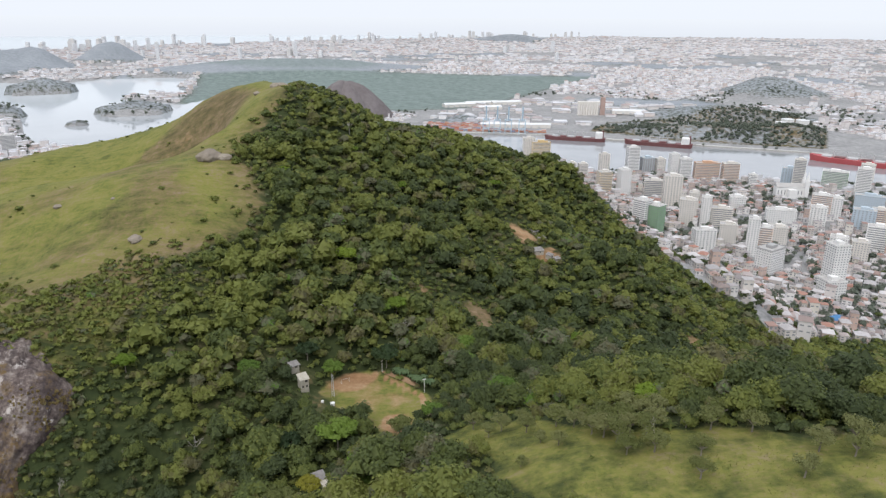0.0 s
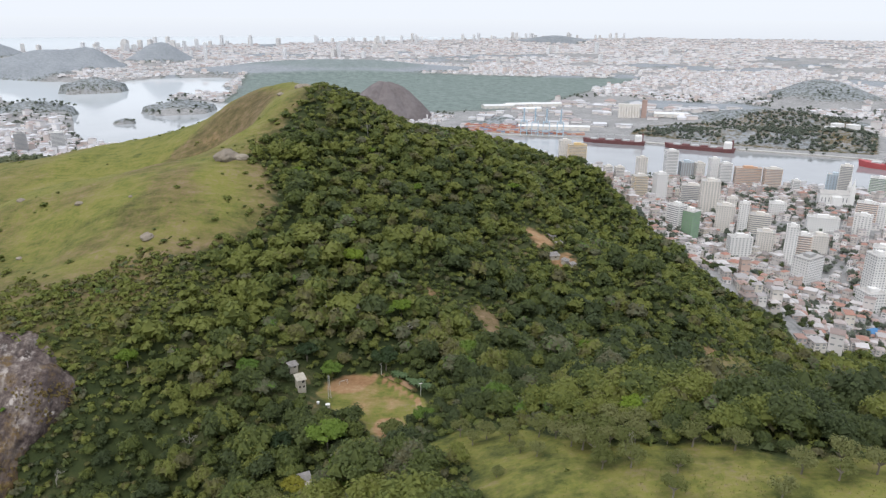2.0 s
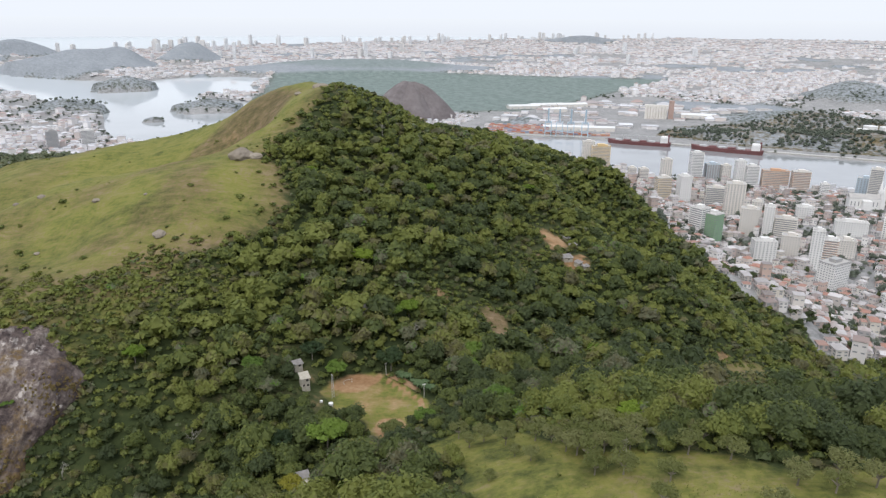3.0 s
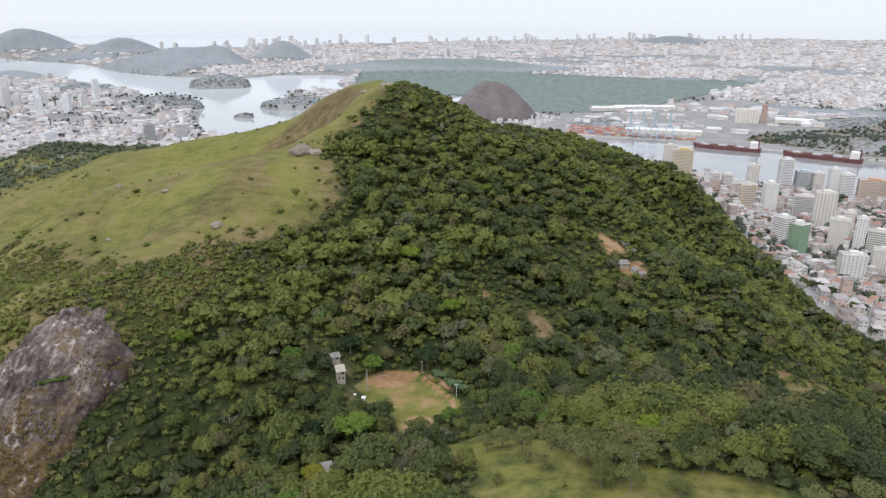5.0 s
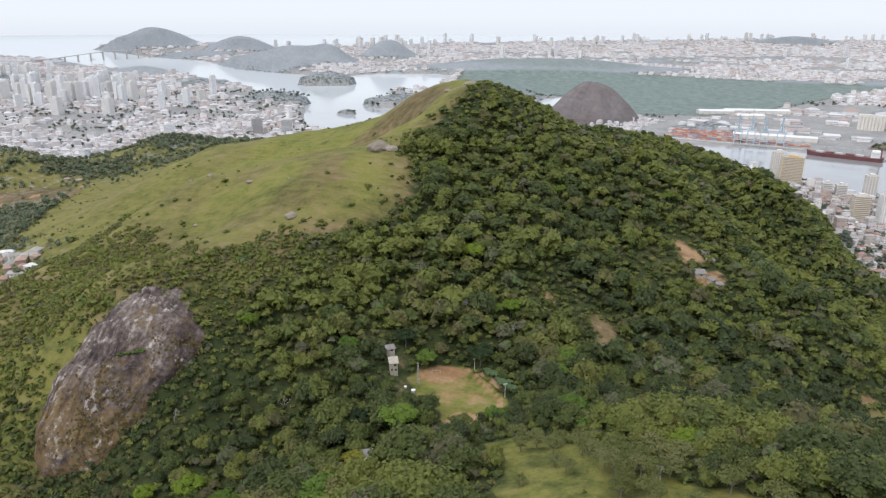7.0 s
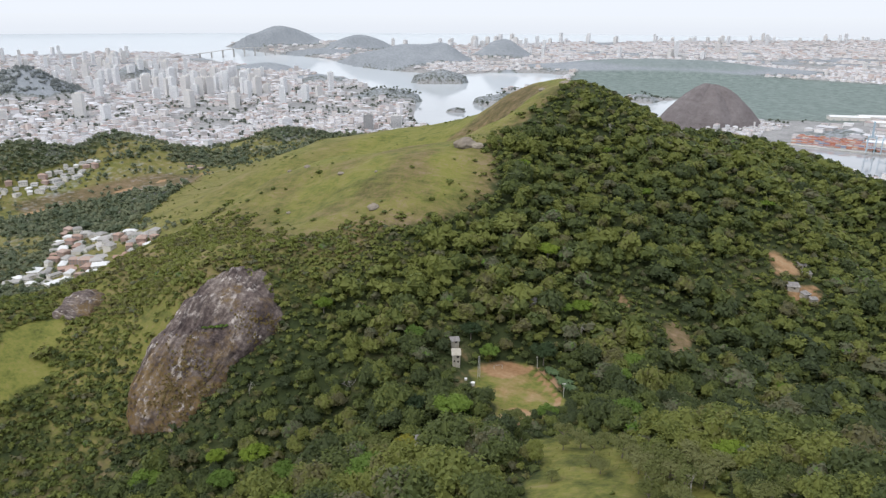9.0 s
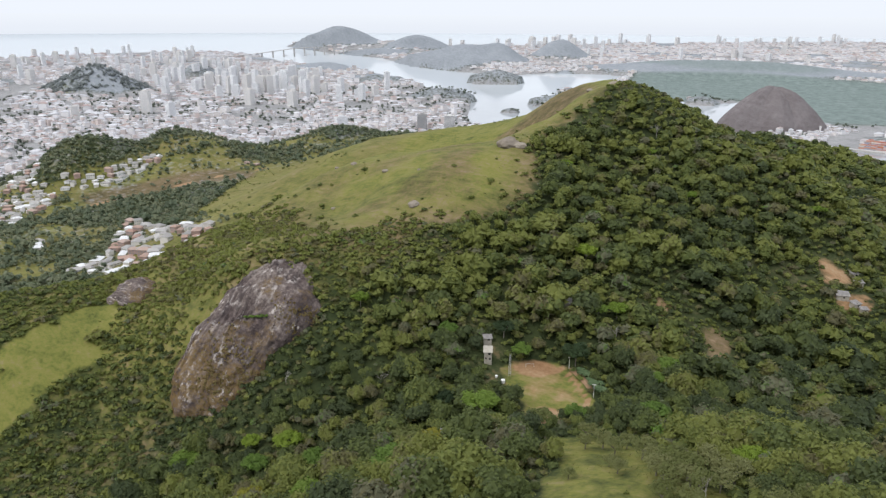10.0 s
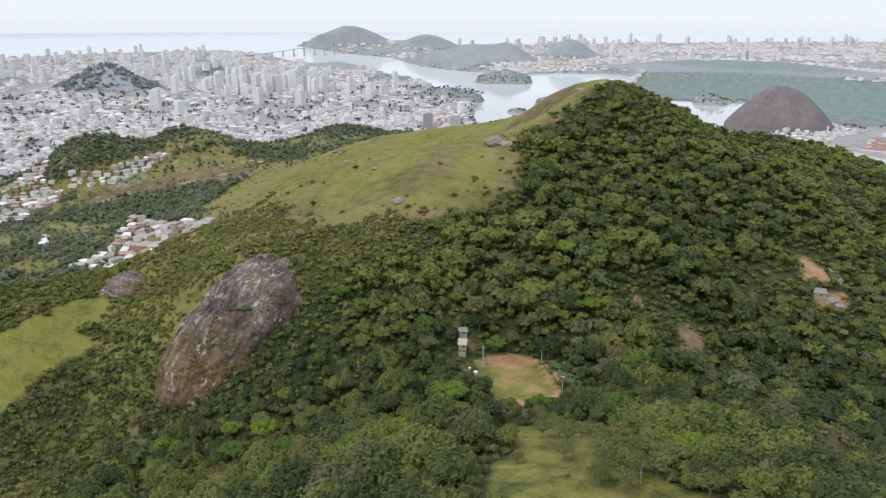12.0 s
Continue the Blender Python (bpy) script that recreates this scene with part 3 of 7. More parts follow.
def dryness(x, y):
    """Share of parched brown grass in the sward."""
    d = 0.05 + 0.6 * np.clip((value_noise(x, y, 36, 91, 5) - 0.46) * 4.5, 0, 1)
    d = np.maximum(d, np.clip(inside(x, y, FLANK) / 18 + 0.4, 0, 0.95))
    d = np.maximum(d, np.clip(inside(x, y, TRACK) / 22 + 0.6, 0, 0.8))
    d = np.where(west_country(x, y), np.clip(inside(x, y, DRY_STRIP) / 20 + 0.5, 0.12 + 0.4 * value_noise(x, y, 50, 21), 1.0), d)
    d = np.where(y > 1700, 0.7 + 0.4 * value_noise(x, y, 90, 25), d)
    edge = inside(x, y, SUMMIT_GRASS)
    d = np.maximum(d, np.clip(0.75 - edge / 45, 0, 0.75) * (x > -330) * (edge > -25) * (y > 300))
    d = np.where(np.exp(-(((x + 340) / 60) ** 2 + ((y - 700) / 60) ** 2)) > 0.3, d * 0.2, d)
    d = np.maximum(d, np.where((x < -150) & (y < 400), np.clip(scrubby(x, y), 0, 0.28), 0) * (inside(x, y, WEST_PATCH) < 0))
    d = np.where(inside(x, y, WEST_PATCH) > -3, 0.1 * d, d)
    d = np.where(inside(x, y, CLEARING) > -2, 0.95, d)
    d = np.maximum(d, 0.1 * (inside(x, y, PITCH_EDGE) > 0))
    d = np.where((x < -170) & (y > 330) & ~west_country(x, y), d * np.interp(x, [-330, -170], [0.7, 1.0]), d)
    return np.where((x > -5) & (y < 260), 0.02 + 0.3 * np.clip(value_noise(x, y, 40, 93) - 0.45, 0, 1), d)


def mesh_arrays(name, verts, quads=(), tris=(), mats=(), attrs=None, quad_mats=None, tri_mats=None, smooth=False):
    """A mesh from arrays that the functions below work out."""
    me = bpy.data.meshes.new(name)
    quads, tris = np.asarray(quads, np.int32).reshape(-1, 4), np.asarray(tris, np.int32).reshape(-1, 3)
    me.vertices.add(len(verts))
    me.vertices.foreach_set("co", np.asarray(verts, np.float32).ravel())
    loops = np.concatenate([quads.ravel(), tris.ravel()])
    me.loops.add(len(loops))
    me.loops.foreach_set("vertex_index", loops)
    count = np.concatenate([np.full(len(quads), 4), np.full(len(tris), 3)]).astype(np.int32)
    me.polygons.add(len(count))
    me.polygons.foreach_set("loop_start", (np.cumsum(count) - count).astype(np.int32))
    me.polygons.foreach_set("loop_total", count)
    me.polygons.foreach_set("use_smooth", np.full(len(count), smooth))
    for m in mats:
        me.materials.append(m)
    if quad_mats is not None or tri_mats is not None:
        qm = np.zeros(len(quads), np.int32) if quad_mats is None else np.asarray(quad_mats, np.int32)
        tm = np.zeros(len(tris), np.int32) if tri_mats is None else np.asarray(tri_mats, np.int32)
        me.polygons.foreach_set("material_index", np.concatenate([qm, tm]))
    for key, values in (attrs or {}).items():
        me.attributes.new(key, "FLOAT", "POINT").data.foreach_set("value", np.asarray(values, np.float32))
    me.update(calc_edges=True)
    return me


def polar_sheet(rings, angles):
    r, a = np.meshgrid(rings, angles, indexing="ij")
    x, y = CENTRE_X + r * np.sin(a), CENTRE_Y + r * np.cos(a)
    n, m = r.shape
    i, j = np.meshgrid(np.arange(n - 1), np.arange(m), indexing="ij")
    k = (j + 1) % m
    quads = np.stack([i * m + j, i * m + k, (i + 1) * m + k, (i + 1) * m + j], -1).reshape(-1, 4)
    return x.ravel(), y.ravel(), quads


def build_land():
    fine = np.arange(-80, 42, 0.42)
    coarse = np.arange(42, 280, 4.0)
    angles = np.radians(np.concatenate([fine, coarse]))
    rings = np.concatenate([[0.01], np.geomspace(20, 100, 14)[:-1], np.geomspace(100, 2400, 230)[:-1], np.geomspace(2400, 70000, 170)])
    x, y, quads = polar_sheet(rings, angles)
    z = land(x, y)
    grass, soil, town, woods = cover(x, y, z)
    z = z + woods * np.where(z > 0, 1, 0) * (value_noise(x, y, 30, 5, 2) - 0.3) * 4
    X, Y, Z, _ = squash(x, y, z)
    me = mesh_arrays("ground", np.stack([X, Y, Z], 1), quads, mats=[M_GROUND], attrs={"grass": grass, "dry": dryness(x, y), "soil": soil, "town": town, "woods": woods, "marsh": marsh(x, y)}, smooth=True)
    tagged(new("ground", me), "hilly coastal ground with yellow-green grass, bare soil and town flats", "ground", kind="structure")
    rings = np.concatenate([np.geomspace(900, 2400, 20)[:-1], np.geomspace(2400, 80000, 60)])
    x, y, quads = polar_sheet(rings, np.radians(np.arange(0, 360, 0.75)))
    X, Y, Z, _ = squash(x, y, np.zeros(x.shape))
    # The attribute grows with distance and carries the water's haze.
    me = mesh_arrays("water", np.stack([X, Y, Z], 1), quads, mats=[M_WATER], attrs={"sea_haze": np.clip((np.hypot(x - CENTRE_X, y - CENTRE_Y) - 1800) / 1500, 0, 1)}, smooth=True)
    tagged(new("water", me), "calm pale grey water of the bay and sea", "water", kind="structure")
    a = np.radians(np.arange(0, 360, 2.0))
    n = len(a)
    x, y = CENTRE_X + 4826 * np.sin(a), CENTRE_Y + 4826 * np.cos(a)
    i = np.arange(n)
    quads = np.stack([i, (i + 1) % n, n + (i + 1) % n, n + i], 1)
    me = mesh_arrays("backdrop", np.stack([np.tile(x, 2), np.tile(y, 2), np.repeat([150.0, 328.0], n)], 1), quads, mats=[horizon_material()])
    tagged(new("backdrop", me), "glowing backdrop of pale hazy sea at the horizon", "backdrop", kind="structure")


build_land()


def part(name, bm, material, parent, label=""):
    me = bpy.data.meshes.new(name)
    bm.to_mesh(me)
    bm.free()
    me.materials.append(material)
    ob = new(name, me)
    ob.parent = parent
    if label:
        ob["label"] = label
    return ob


# ---- vegetation ----
CORE_V = np.array([(1, 0, 0), (0, 1, 0), (-1, 0, 0), (0, -1, 0), (0, 0, 1), (0, 0, -1)]) * 1.15
CORE_F = np.array([(0, 1, 4), (1, 2, 4), (2, 3, 4), (3, 0, 4), (1, 0, 5), (2, 1, 5), (3, 2, 5), (0, 3, 5)])


def crown_arrays(rng, blobs, leaves, leaf_size, spread=0.55, flat=0.75, core=0.8, clump=0.45):
    """A crown of radius about 1 round the origin: leaf sprays on a heap of rounded clumps."""
    ang = rng.uniform(0, 2 * np.pi, blobs)
    rad = spread * np.sqrt(rng.uniform(0.1, 1, blobs))
    cz = rng.uniform(-0.25, 0.5, blobs) * flat * (1.15 - rad)
    c = np.stack([np.cos(ang) * rad, np.sin(ang) * rad, cz], 1)
    c[0] = (0, 0, 0.25 * flat)
    br = rng.uniform(0.76, 1.24, blobs) * clump
    br[0] = clump * 1.33
    verts = [CORE_V * (b * core) * (1, 1, flat) + q for b, q in zip(br, c)]
    tris = [CORE_F + 6 * i for i in range(blobs)]
    which = rng.choice(blobs, leaves, p=br ** 2 / (br ** 2).sum())
    n = rng.normal(size=(leaves, 3))
    n[:, 2] = n[:, 2] * 0.8 + 0.35
    n /= np.linalg.norm(n, axis=1)[:, None]
    p = c[which] + n * (br[which] * rng.uniform(0.78, 1.2, leaves) ** 1.2)[:, None] * (1, 1, flat)
    m = n * 0.75 + (0, 0, 0.45) + rng.normal(size=(leaves, 3)) * 0.36
    m /= np.linalg.norm(m, axis=1)[:, None]
    u = np.cross(m, rng.normal(size=(leaves, 3)))
    u /= np.linalg.norm(u, axis=1)[:, None]
    w = np.cross(m, u)
    s = (leaf_size * rng.uniform(0.6, 1.35, leaves))[:, None]
    s = s * 1.3
    spray = np.stack([p + u * s - m * s * 0.3, p - u * s * 0.5 + w * s * 0.85, p - u * s * 0.5 - w * s * 0.85], 1).reshape(-1, 3)
    tris.append(6 * blobs + np.arange(3 * leaves).reshape(-1, 3))
    return np.concatenate(verts + [spray]), np.zeros((0, 4), int), np.concatenate(tris)


def scatter(protos, xs, ys, zs, radii, turn, tint, name, mats, label, category, group="", far=False, stretch=None):
    """One mesh of many crowns, each a turned and scaled copy of one of the given crowns."""
    rng = np.random.default_rng(len(xs))
    pick = rng.integers(0, len(protos), len(xs))
    stretch = rng.uniform(0.8, 1.25, len(xs)) if stretch is None else stretch
    V, Q, T, A = [], [], [], []
    at = 0
    for k, (pv, pq, pt) in enumerate(protos):
        idx = np.nonzero(pick == k)[0]
        if not len(idx):
            continue
        ca, sa = np.cos(turn[idx])[:, None], np.sin(turn[idx])[:, None]
        r = radii[idx][:, None]
        x = xs[idx][:, None] + (pv[:, 0] * ca - pv[:, 1] * sa) * r
        y = ys[idx][:, None] + (pv[:, 0] * sa + pv[:, 1] * ca) * r
        z = zs[idx][:, None] + pv[:, 2] * r * stretch[idx][:, None]
        V.append(np.stack([x, y, z], -1).reshape(-1, 3))
        step = (np.arange(len(idx)) * len(pv) + at)[:, None, None]
        Q.append((pq[None] + step).reshape(-1, 4))
        T.append((pt[None] + step).reshape(-1, 3))
        spot = np.repeat(rng.normal(0, 0.1, len(pv) // 3 + 1), 3)[:len(pv)]
        plain_leaf = (tint[idx] < 0.8)[:, None]
        A.append(np.where(plain_leaf, np.clip(tint[idx][:, None] + spot, 0, 0.8), tint[idx][:, None]).ravel())
        at += len(idx) * len(pv)
    V = np.concatenate(V)
    if far:
        V = np.stack(squash(V[:, 0], V[:, 1], V[:, 2])[:3], 1)
    me = mesh_arrays(name, V, np.concatenate(Q), np.concatenate(T), mats, {"tint": np.concatenate(A)})
    return tagged(new(name, me), label, category, group, kind="stuff")


def jittered(rng, x0, x1, y0, y1, step):
    gx, gy = np.meshgrid(np.arange(x0, x1, step), np.arange(y0, y1, step))
    gx = gx + np.where((np.arange(gx.shape[0]) % 2)[:, None], step / 2, 0)
    gx, gy = gx.ravel(), gy.ravel()
    return gx + rng.uniform(-0.5, 0.5, len(gx)) * step, gy + rng.uniform(-0.5, 0.5, len(gy)) * step


# the great rock: its foot, the way its face looks, and the outline of the face in metres along and up it
ROCK_AT = Vector((-191, 242, 150))
ROCK_UP = Vector((-0.10, 0.74, 0.66)).normalized()
ROCK_OUT = Vector((0.55, -0.55, 0.62))
ROCK_OUT = (ROCK_OUT - ROCK_UP * ROCK_OUT.dot(ROCK_UP)).normalized()
ROCK_SIDE = ROCK_UP.cross(ROCK_OUT)
ROCK_MID = (-2.0, 7.0)
ROCK_FACE = [(-8, 54), (-15, 45), (-22, 29), (-26, 5), (-30, -20), (-26, -39), (-17, -52), (2, -52), (18, -36), (24, -17), (31, -3), (38, 13), (40, 29), (34, 41), (20, 50), (6, 57)]


def rock_reach(angle):
    """Distance from the middle of the rock's face to its rim."""
    p = np.array(ROCK_FACE) - ROCK_MID
    a, r = np.arctan2(p[:, 1], p[:, 0]), np.hypot(p[:, 0], p[:, 1])
    k = np.argsort(a)
    return np.interp(angle, a[k], r[k], period=2 * np.pi)


def off_rock(x, y):
    """About how many metres a place on the ground lies clear of the rock."""
    q = np.stack([x, y, land(x, y)], -1) - np.array(ROCK_AT)
    s, u = q @ np.array(ROCK_SIDE) - ROCK_MID[0], q @ np.array(ROCK_UP) - ROCK_MID[1]
    clear = np.hypot(s, u) - rock_reach(np.arctan2(u, s)) * 0.95
    return np.where(q @ np.array(ROCK_OUT) > 9, np.maximum(clear, 4.0), clear)


# trees that stand out of the wood: x, y, crown radius, kind
MARKED = [(-120, 203, 6.0, "lime"), (-164, 177, 7.0, "green"), (-46, 190, 7.5, "green"), (-124, 187, 5.5, "green"), (-74, 194, 3.8, "gold"), (-43, 247, 7.8, "green"), (-100, 164, 6.0, "gold"),
          (-53, 303, 5.2, "green"), (-57, 384, 7.2, "lime"), (-34, 352, 5.2, "green"), (-31, 494, 5.0, "lime"), (-67, 509, 4.6, "lime"), (-9, 173, 5.0, "green"), (-143, 281, 5.0, "lime"),
          (-64, 249, 5.4, "dark"), (-26, 360, 5.6, "lime"), (10, 313, 6.0, "green"), (79, 366, 5.0, "lime"), (42, 553, 4.6, "lime"), (-106, 455, 4.6, "lime"), (72, 215, 5.0, "lime"), (-50, 221, 4.4, "gold"),
          (-90, 290, 5.2, "green"), (-60, 214, 6.4, "grey"), (-86, 182, 5.6, "grey"), (-28, 313, 6.8, "dark"), (-140, 198, 4.6, "lime"), (-96, 197, 5.4, "green"), (-30, 206, 5.2, "green"), (-66, 306, 5.4, "dark"),
          (12, 331, 6.4, "green"), (-18, 255, 5.2, "grey"), (-70, 168, 6.2, "green"), (26, 270, 6.0, "green"), (-5, 262, 4.6, "green")]


def wooded(x, y):
    """Metres that a place lies inside the woods of the near hill (minus: in the open)."""
    d = np.full(x.shape, 60.0)
    rag = (value_noise(x, y, 34, 75) - 0.5) * 34 + (value_noise(x, y, 9, 76, 2) - 0.5) * 8
    d = np.minimum(d, rag - inside(x, y, SUMMIT_GRASS) + 2)
    for poly, gap in ((WEST_PATCH, 1), (NEAR_MEADOW, 2), (PITCH_EDGE, 2.0), (SCAR, -1.0), (SHACK_YARD, -1.5), (CLEARING, 2), (SMALL_CUT, -1), (HOUSE_YARD, 1), (HUT_YARD, -3), (EAST_TOWN, 1), (HOLLOW, 0), (HOLLOW_CUT, -1)):
        d = np.minimum(d, -inside(x, y, poly) - gap)
    return np.minimum(d, off_rock(x, y))


def front_side(x, y):
    """The side of the hill's crest that the camera sees, with the crest itself; fitted to that view."""
    crest = np.interp(x, [-420, -160, -100, -55, 60, 160, 260, 330], [520, 665, 720, 1030, 1120, 1120, 1010, 900])
    return (y < crest) & (y > np.interp(x, [-470, -250, 0, 60, 350], [110, 110, 125, 160, 160]))


def tree_tint(rng, x, y):
    n = len(x)
    patch = value_noise(x, y, 60, 61, 2)
    spur = (x > 15) * (x < 150) * (y < 262 + 0.6 * (x - 35))

    def zone(cx, cy, rx, ry):
        return np.exp(-(((x - cx) / rx) ** 2 + ((y - cy) / ry) ** 2))

    # Shade of the hollow behind the spur and uphill haze go into the tint.
    tone = 0.24 * zone(-45, 365, 40, 45) + 0.17 * (y > 430) + 0.13 * zone(75, 540, 75, 110) - 0.26 * zone(130, 390, 95, 75) * (1 - spur) + 0.2 * spur * (x < 120)
    tone = tone - 0.1 * zone(-118, 225, 65, 62) - 0.22 * zone(-165, 205, 60, 50) + 0.2 * zone(-90, 345, 45, 40) - 0.1 * (x > 100) * (y < 265) + 0.3 * zone(-40, 185, 55, 38) + 0.26 * zone(-95, 180, 65, 38) + 0.3 * zone(-275, 285, 75, 80) + 0.22 * zone(-115, 370, 45, 50) + 0.18 * zone(-110, 310, 55, 35) - 0.14 * (x > 130) * (y < 330)
    t = np.clip(rng.beta(1.2, 1.5, n) * 0.85 + (patch - 0.5) * 0.5 + tone, 0.0, 0.8)
    u = rng.uniform(size=n)
    t = np.where(u < 0.12 + 0.2 * np.exp(-(((x + 40) / 45) ** 2 + ((y - 350) / 45) ** 2)) + 0.2 * np.exp(-(((x + 125) / 60) ** 2 + ((y - 225) / 60) ** 2)), rng.uniform(0.82, 0.92, n), t)
    return np.where(u > 0.945 - 0.1 * zone(-40, 185, 60, 40), rng.uniform(0.94, 1.0, n), t)


def build_woods():
    rng = np.random.default_rng(11)
    near_protos = [crown_arrays(rng, 22, 1500, 0.055, spread=0.68, flat=1.0, core=0.84, clump=0.33) for _ in range(5)]
    mid_protos = [crown_arrays(rng, 14, 640, 0.066, spread=0.66, flat=1.0, core=0.86, clump=0.36) for _ in range(8)]
    far_protos = [crown_arrays(rng, 8, 170, 0.125, spread=0.64, flat=0.95, core=0.86, clump=0.42) for _ in range(8)]
    back_protos = [crown_arrays(rng, 3, 40, 0.27, spread=0.6, core=0.92, clump=0.48) for _ in range(8)]
    bush_protos = [crown_arrays(rng, 4, 60, 0.2, spread=0.85, flat=0.5, core=0.7, clump=0.42) for _ in range(6)]
    layers = []
    for step, low, high in ((8.0, 2.6, 10.4), (6.0, 1.9, 4.6)):
        x, y = jittered(rng, -470, 620, 95, 1110, step)
        z, edge = land(x, y), wooded(x, y)
        keep = front_side(x, y) & (edge > 0) & ((z > 30) | (x > 240) & (z > 4) & (y < 720)) & (scrubby(x, y) + rng.uniform(-0.12, 0.18, len(x)) + 0.12 * (x < -195) < (0.5 if low > 2 else 0.62))
        for mx, my, mr, _ in MARKED:
            keep &= np.hypot(x - mx, y - my) > (mr * 0.95 if low > 2 else mr * 0.6)
        x, y, z, edge = x[keep], y[keep], z[keep], edge[keep]
        r = (low + (high - low) * rng.beta(1.3, 2.3, len(x))) * np.clip(0.42 + edge / 34, 0.38, 1.0) * (0.84 + 0.32 * value_noise(x, y, 50, 71)) * np.where(y > 430, 0.9, 1.0) * (1 - 0.25 * np.exp(-(((x + 125) / 60) ** 2 + ((y - 235) / 60) ** 2))) * np.where((x > -95) & (y < 262), 1.25, 1.0) * (1 - 0.62 * np.exp(-(((x + 100) / 50) ** 2 + ((y - 605) / 50) ** 2)))
        layers.append((x, y, z, r, r * rng.uniform(0.7, 1.1, len(x)) * (1 if low > 2 else 1.2)))
    x, y, z, r, height = layers[1]
    small_protos = [crown_arrays(rng, 1, 22, 0.31, spread=0.5, core=0.95, clump=0.62) for _ in range(6)]
    fine_protos = [crown_arrays(rng, 4, 90, 0.14, spread=0.55, core=0.85, clump=0.45) for _ in range(6)]
    close, tint = np.hypot(x - 80, y - 10) < 330, tree_tint(rng, x, y)
    scatter(fine_protos, x[close], y[close], (z + height)[close], r[close], rng.uniform(0, 6.28, close.sum()), tint[close], "understorey", [M_LEAF_WOOD], "lower green trees between the crowns of the near forest", "forest")
    close = ~close
    x, y, z, r, height = x[close], y[close], z[close], r[close], height[close]
    # Tint raised to lighten the far gaps in place of haze.
    tint = np.where(tint[close] < 0.68, tint[close] + 0.12, tint[close])
    scatter(small_protos, x, y, z + height, r, rng.uniform(0, 6.28, len(x)), tint, "understorey", [M_LEAF_WOOD], "lower green trees filling the gaps of the forest", "forest")
    x, y, z, r, height = layers[0]
    dist = np.hypot(x - 80, y - 10)
    order = np.argsort(dist)
    x, y, z, r, height, dist = x[order], y[order], z[order], r[order], height[order], dist[order]
    tint, turn = tree_tint(rng, x, y), rng.uniform(0, 6.28, len(x))
    mid, far, back = (dist < 330) & (np.arange(len(x)) >= 300), (dist >= 330) & (dist < 560), dist >= 560
    tones = np.array([0.1, 0.3, 0.45, 0.6, 0.75, 0.84, 0.9, 0.97])
    crown_meshes = {}
    for k, (v, q, t) in enumerate(near_protos):
        spot = np.repeat(rng.normal(0, 0.07, len(v) // 3 + 1), 3)[:len(v)]
        for j, tone in enumerate(tones):
            crown_meshes[k, j] = mesh_arrays("crown", v, q, t, [M_LEAF_WOOD], {"tint": np.clip(tone + spot, 0, 0.8) if tone < 0.8 else tone + 0.3 * spot})
    trunk_meshes = [trunk_mesh(rng) for _ in range(4)]
    for i in range(300):
        tree = new("tree")
        tree.location = (x[i], y[i], z[i] - 0.3)
        k, j = int(rng.integers(5)), int(np.argmin(np.abs(tones - tint[i])))
        trunk = new("trunk", trunk_meshes[k % 4])
        trunk.parent, trunk.scale = tree, (r[i] * 0.3, r[i] * 0.3, height[i])
        crown = new("crown", crown_meshes[k, j])
        crown.parent, crown.location, crown.rotation_euler = tree, (0, 0, height[i]), (0, 0, turn[i])
        crown.scale = (r[i], r[i], r[i] * rng.uniform(0.85, 1.2))
        shade = "bright green" if tint[i] > 0.93 else "dull grey-brown" if tint[i] > 0.8 else "yellow-green" if tint[i] > 0.5 else "dark green"
        tagged(tree, f"{shade} broad-leaved tree with a rounded leafy crown in the forest", "tree", "trees of the near wood")
    scatter(mid_protos, x[mid], y[mid], (z + height)[mid], r[mid], turn[mid], tint[mid], "woodland", [M_LEAF_WOOD], "dense mixed green tropical forest covering the hill", "forest")
    scatter(far_protos, x[far], y[far], (z + height)[far], r[far], turn[far], tint[far], "woodland", [M_LEAF_WOOD], "dense dark green forest on the upper slope", "forest")
    scatter(back_protos, x[back], y[back], (z + height)[back], r[back], turn[back], tint[back], "woodland", [M_LEAF_WOOD], "dense dark green forest on the crest and far spur", "forest")
    # low growth on the forest floor
    floor_protos = [crown_arrays(rng, 1, 26, 0.2, spread=0.4, flat=0.6, core=0.9, clump=0.6) for _ in range(6)]
    x, y = jittered(rng, -250, 200, 110, 440, 5.2)
    keep = front_side(x, y) & (wooded(x, y) > -1.5) & (np.hypot(x - 80, y - 10) < 440) & (scrubby(x, y) < 0.6)
    x, y = x[keep], y[keep]
    r = rng.uniform(1.4, 3.0, len(x))
    scatter(floor_protos, x, y, land(x, y) + r * 0.3, r, rng.uniform(0, 6.28, len(x)), np.clip(tree_tint(rng, x, y) * 0.9, 0, 0.91), "undergrowth", [M_LEAF_WOOD], "dull green undergrowth on the forest floor", "undergrowth")
    x, y = jittered(rng, -150, 260, 430, 1000, 8.0)
    keep = front_side(x, y) & (wooded(x, y) > -1.0)
    x, y = x[keep], y[keep]
    r = rng.uniform(1.8, 3.6, len(x))
    # Undergrowth up here is lightened the same way, for haze.
    scatter(floor_protos, x, y, land(x, y) + r * 0.45, r, rng.uniform(0, 6.28, len(x)), np.clip(tree_tint(rng, x, y) * 0.75 + 0.2, 0, 0.91), "undergrowth", [M_LEAF_WOOD], "dull green undergrowth between the trees of the upper slope", "undergrowth")
    # scrub
    scrub_protos = [crown_arrays(rng, 2, 26, 0.26, spread=0.75, flat=0.42, core=0.6, clump=0.5) for _ in range(8)]
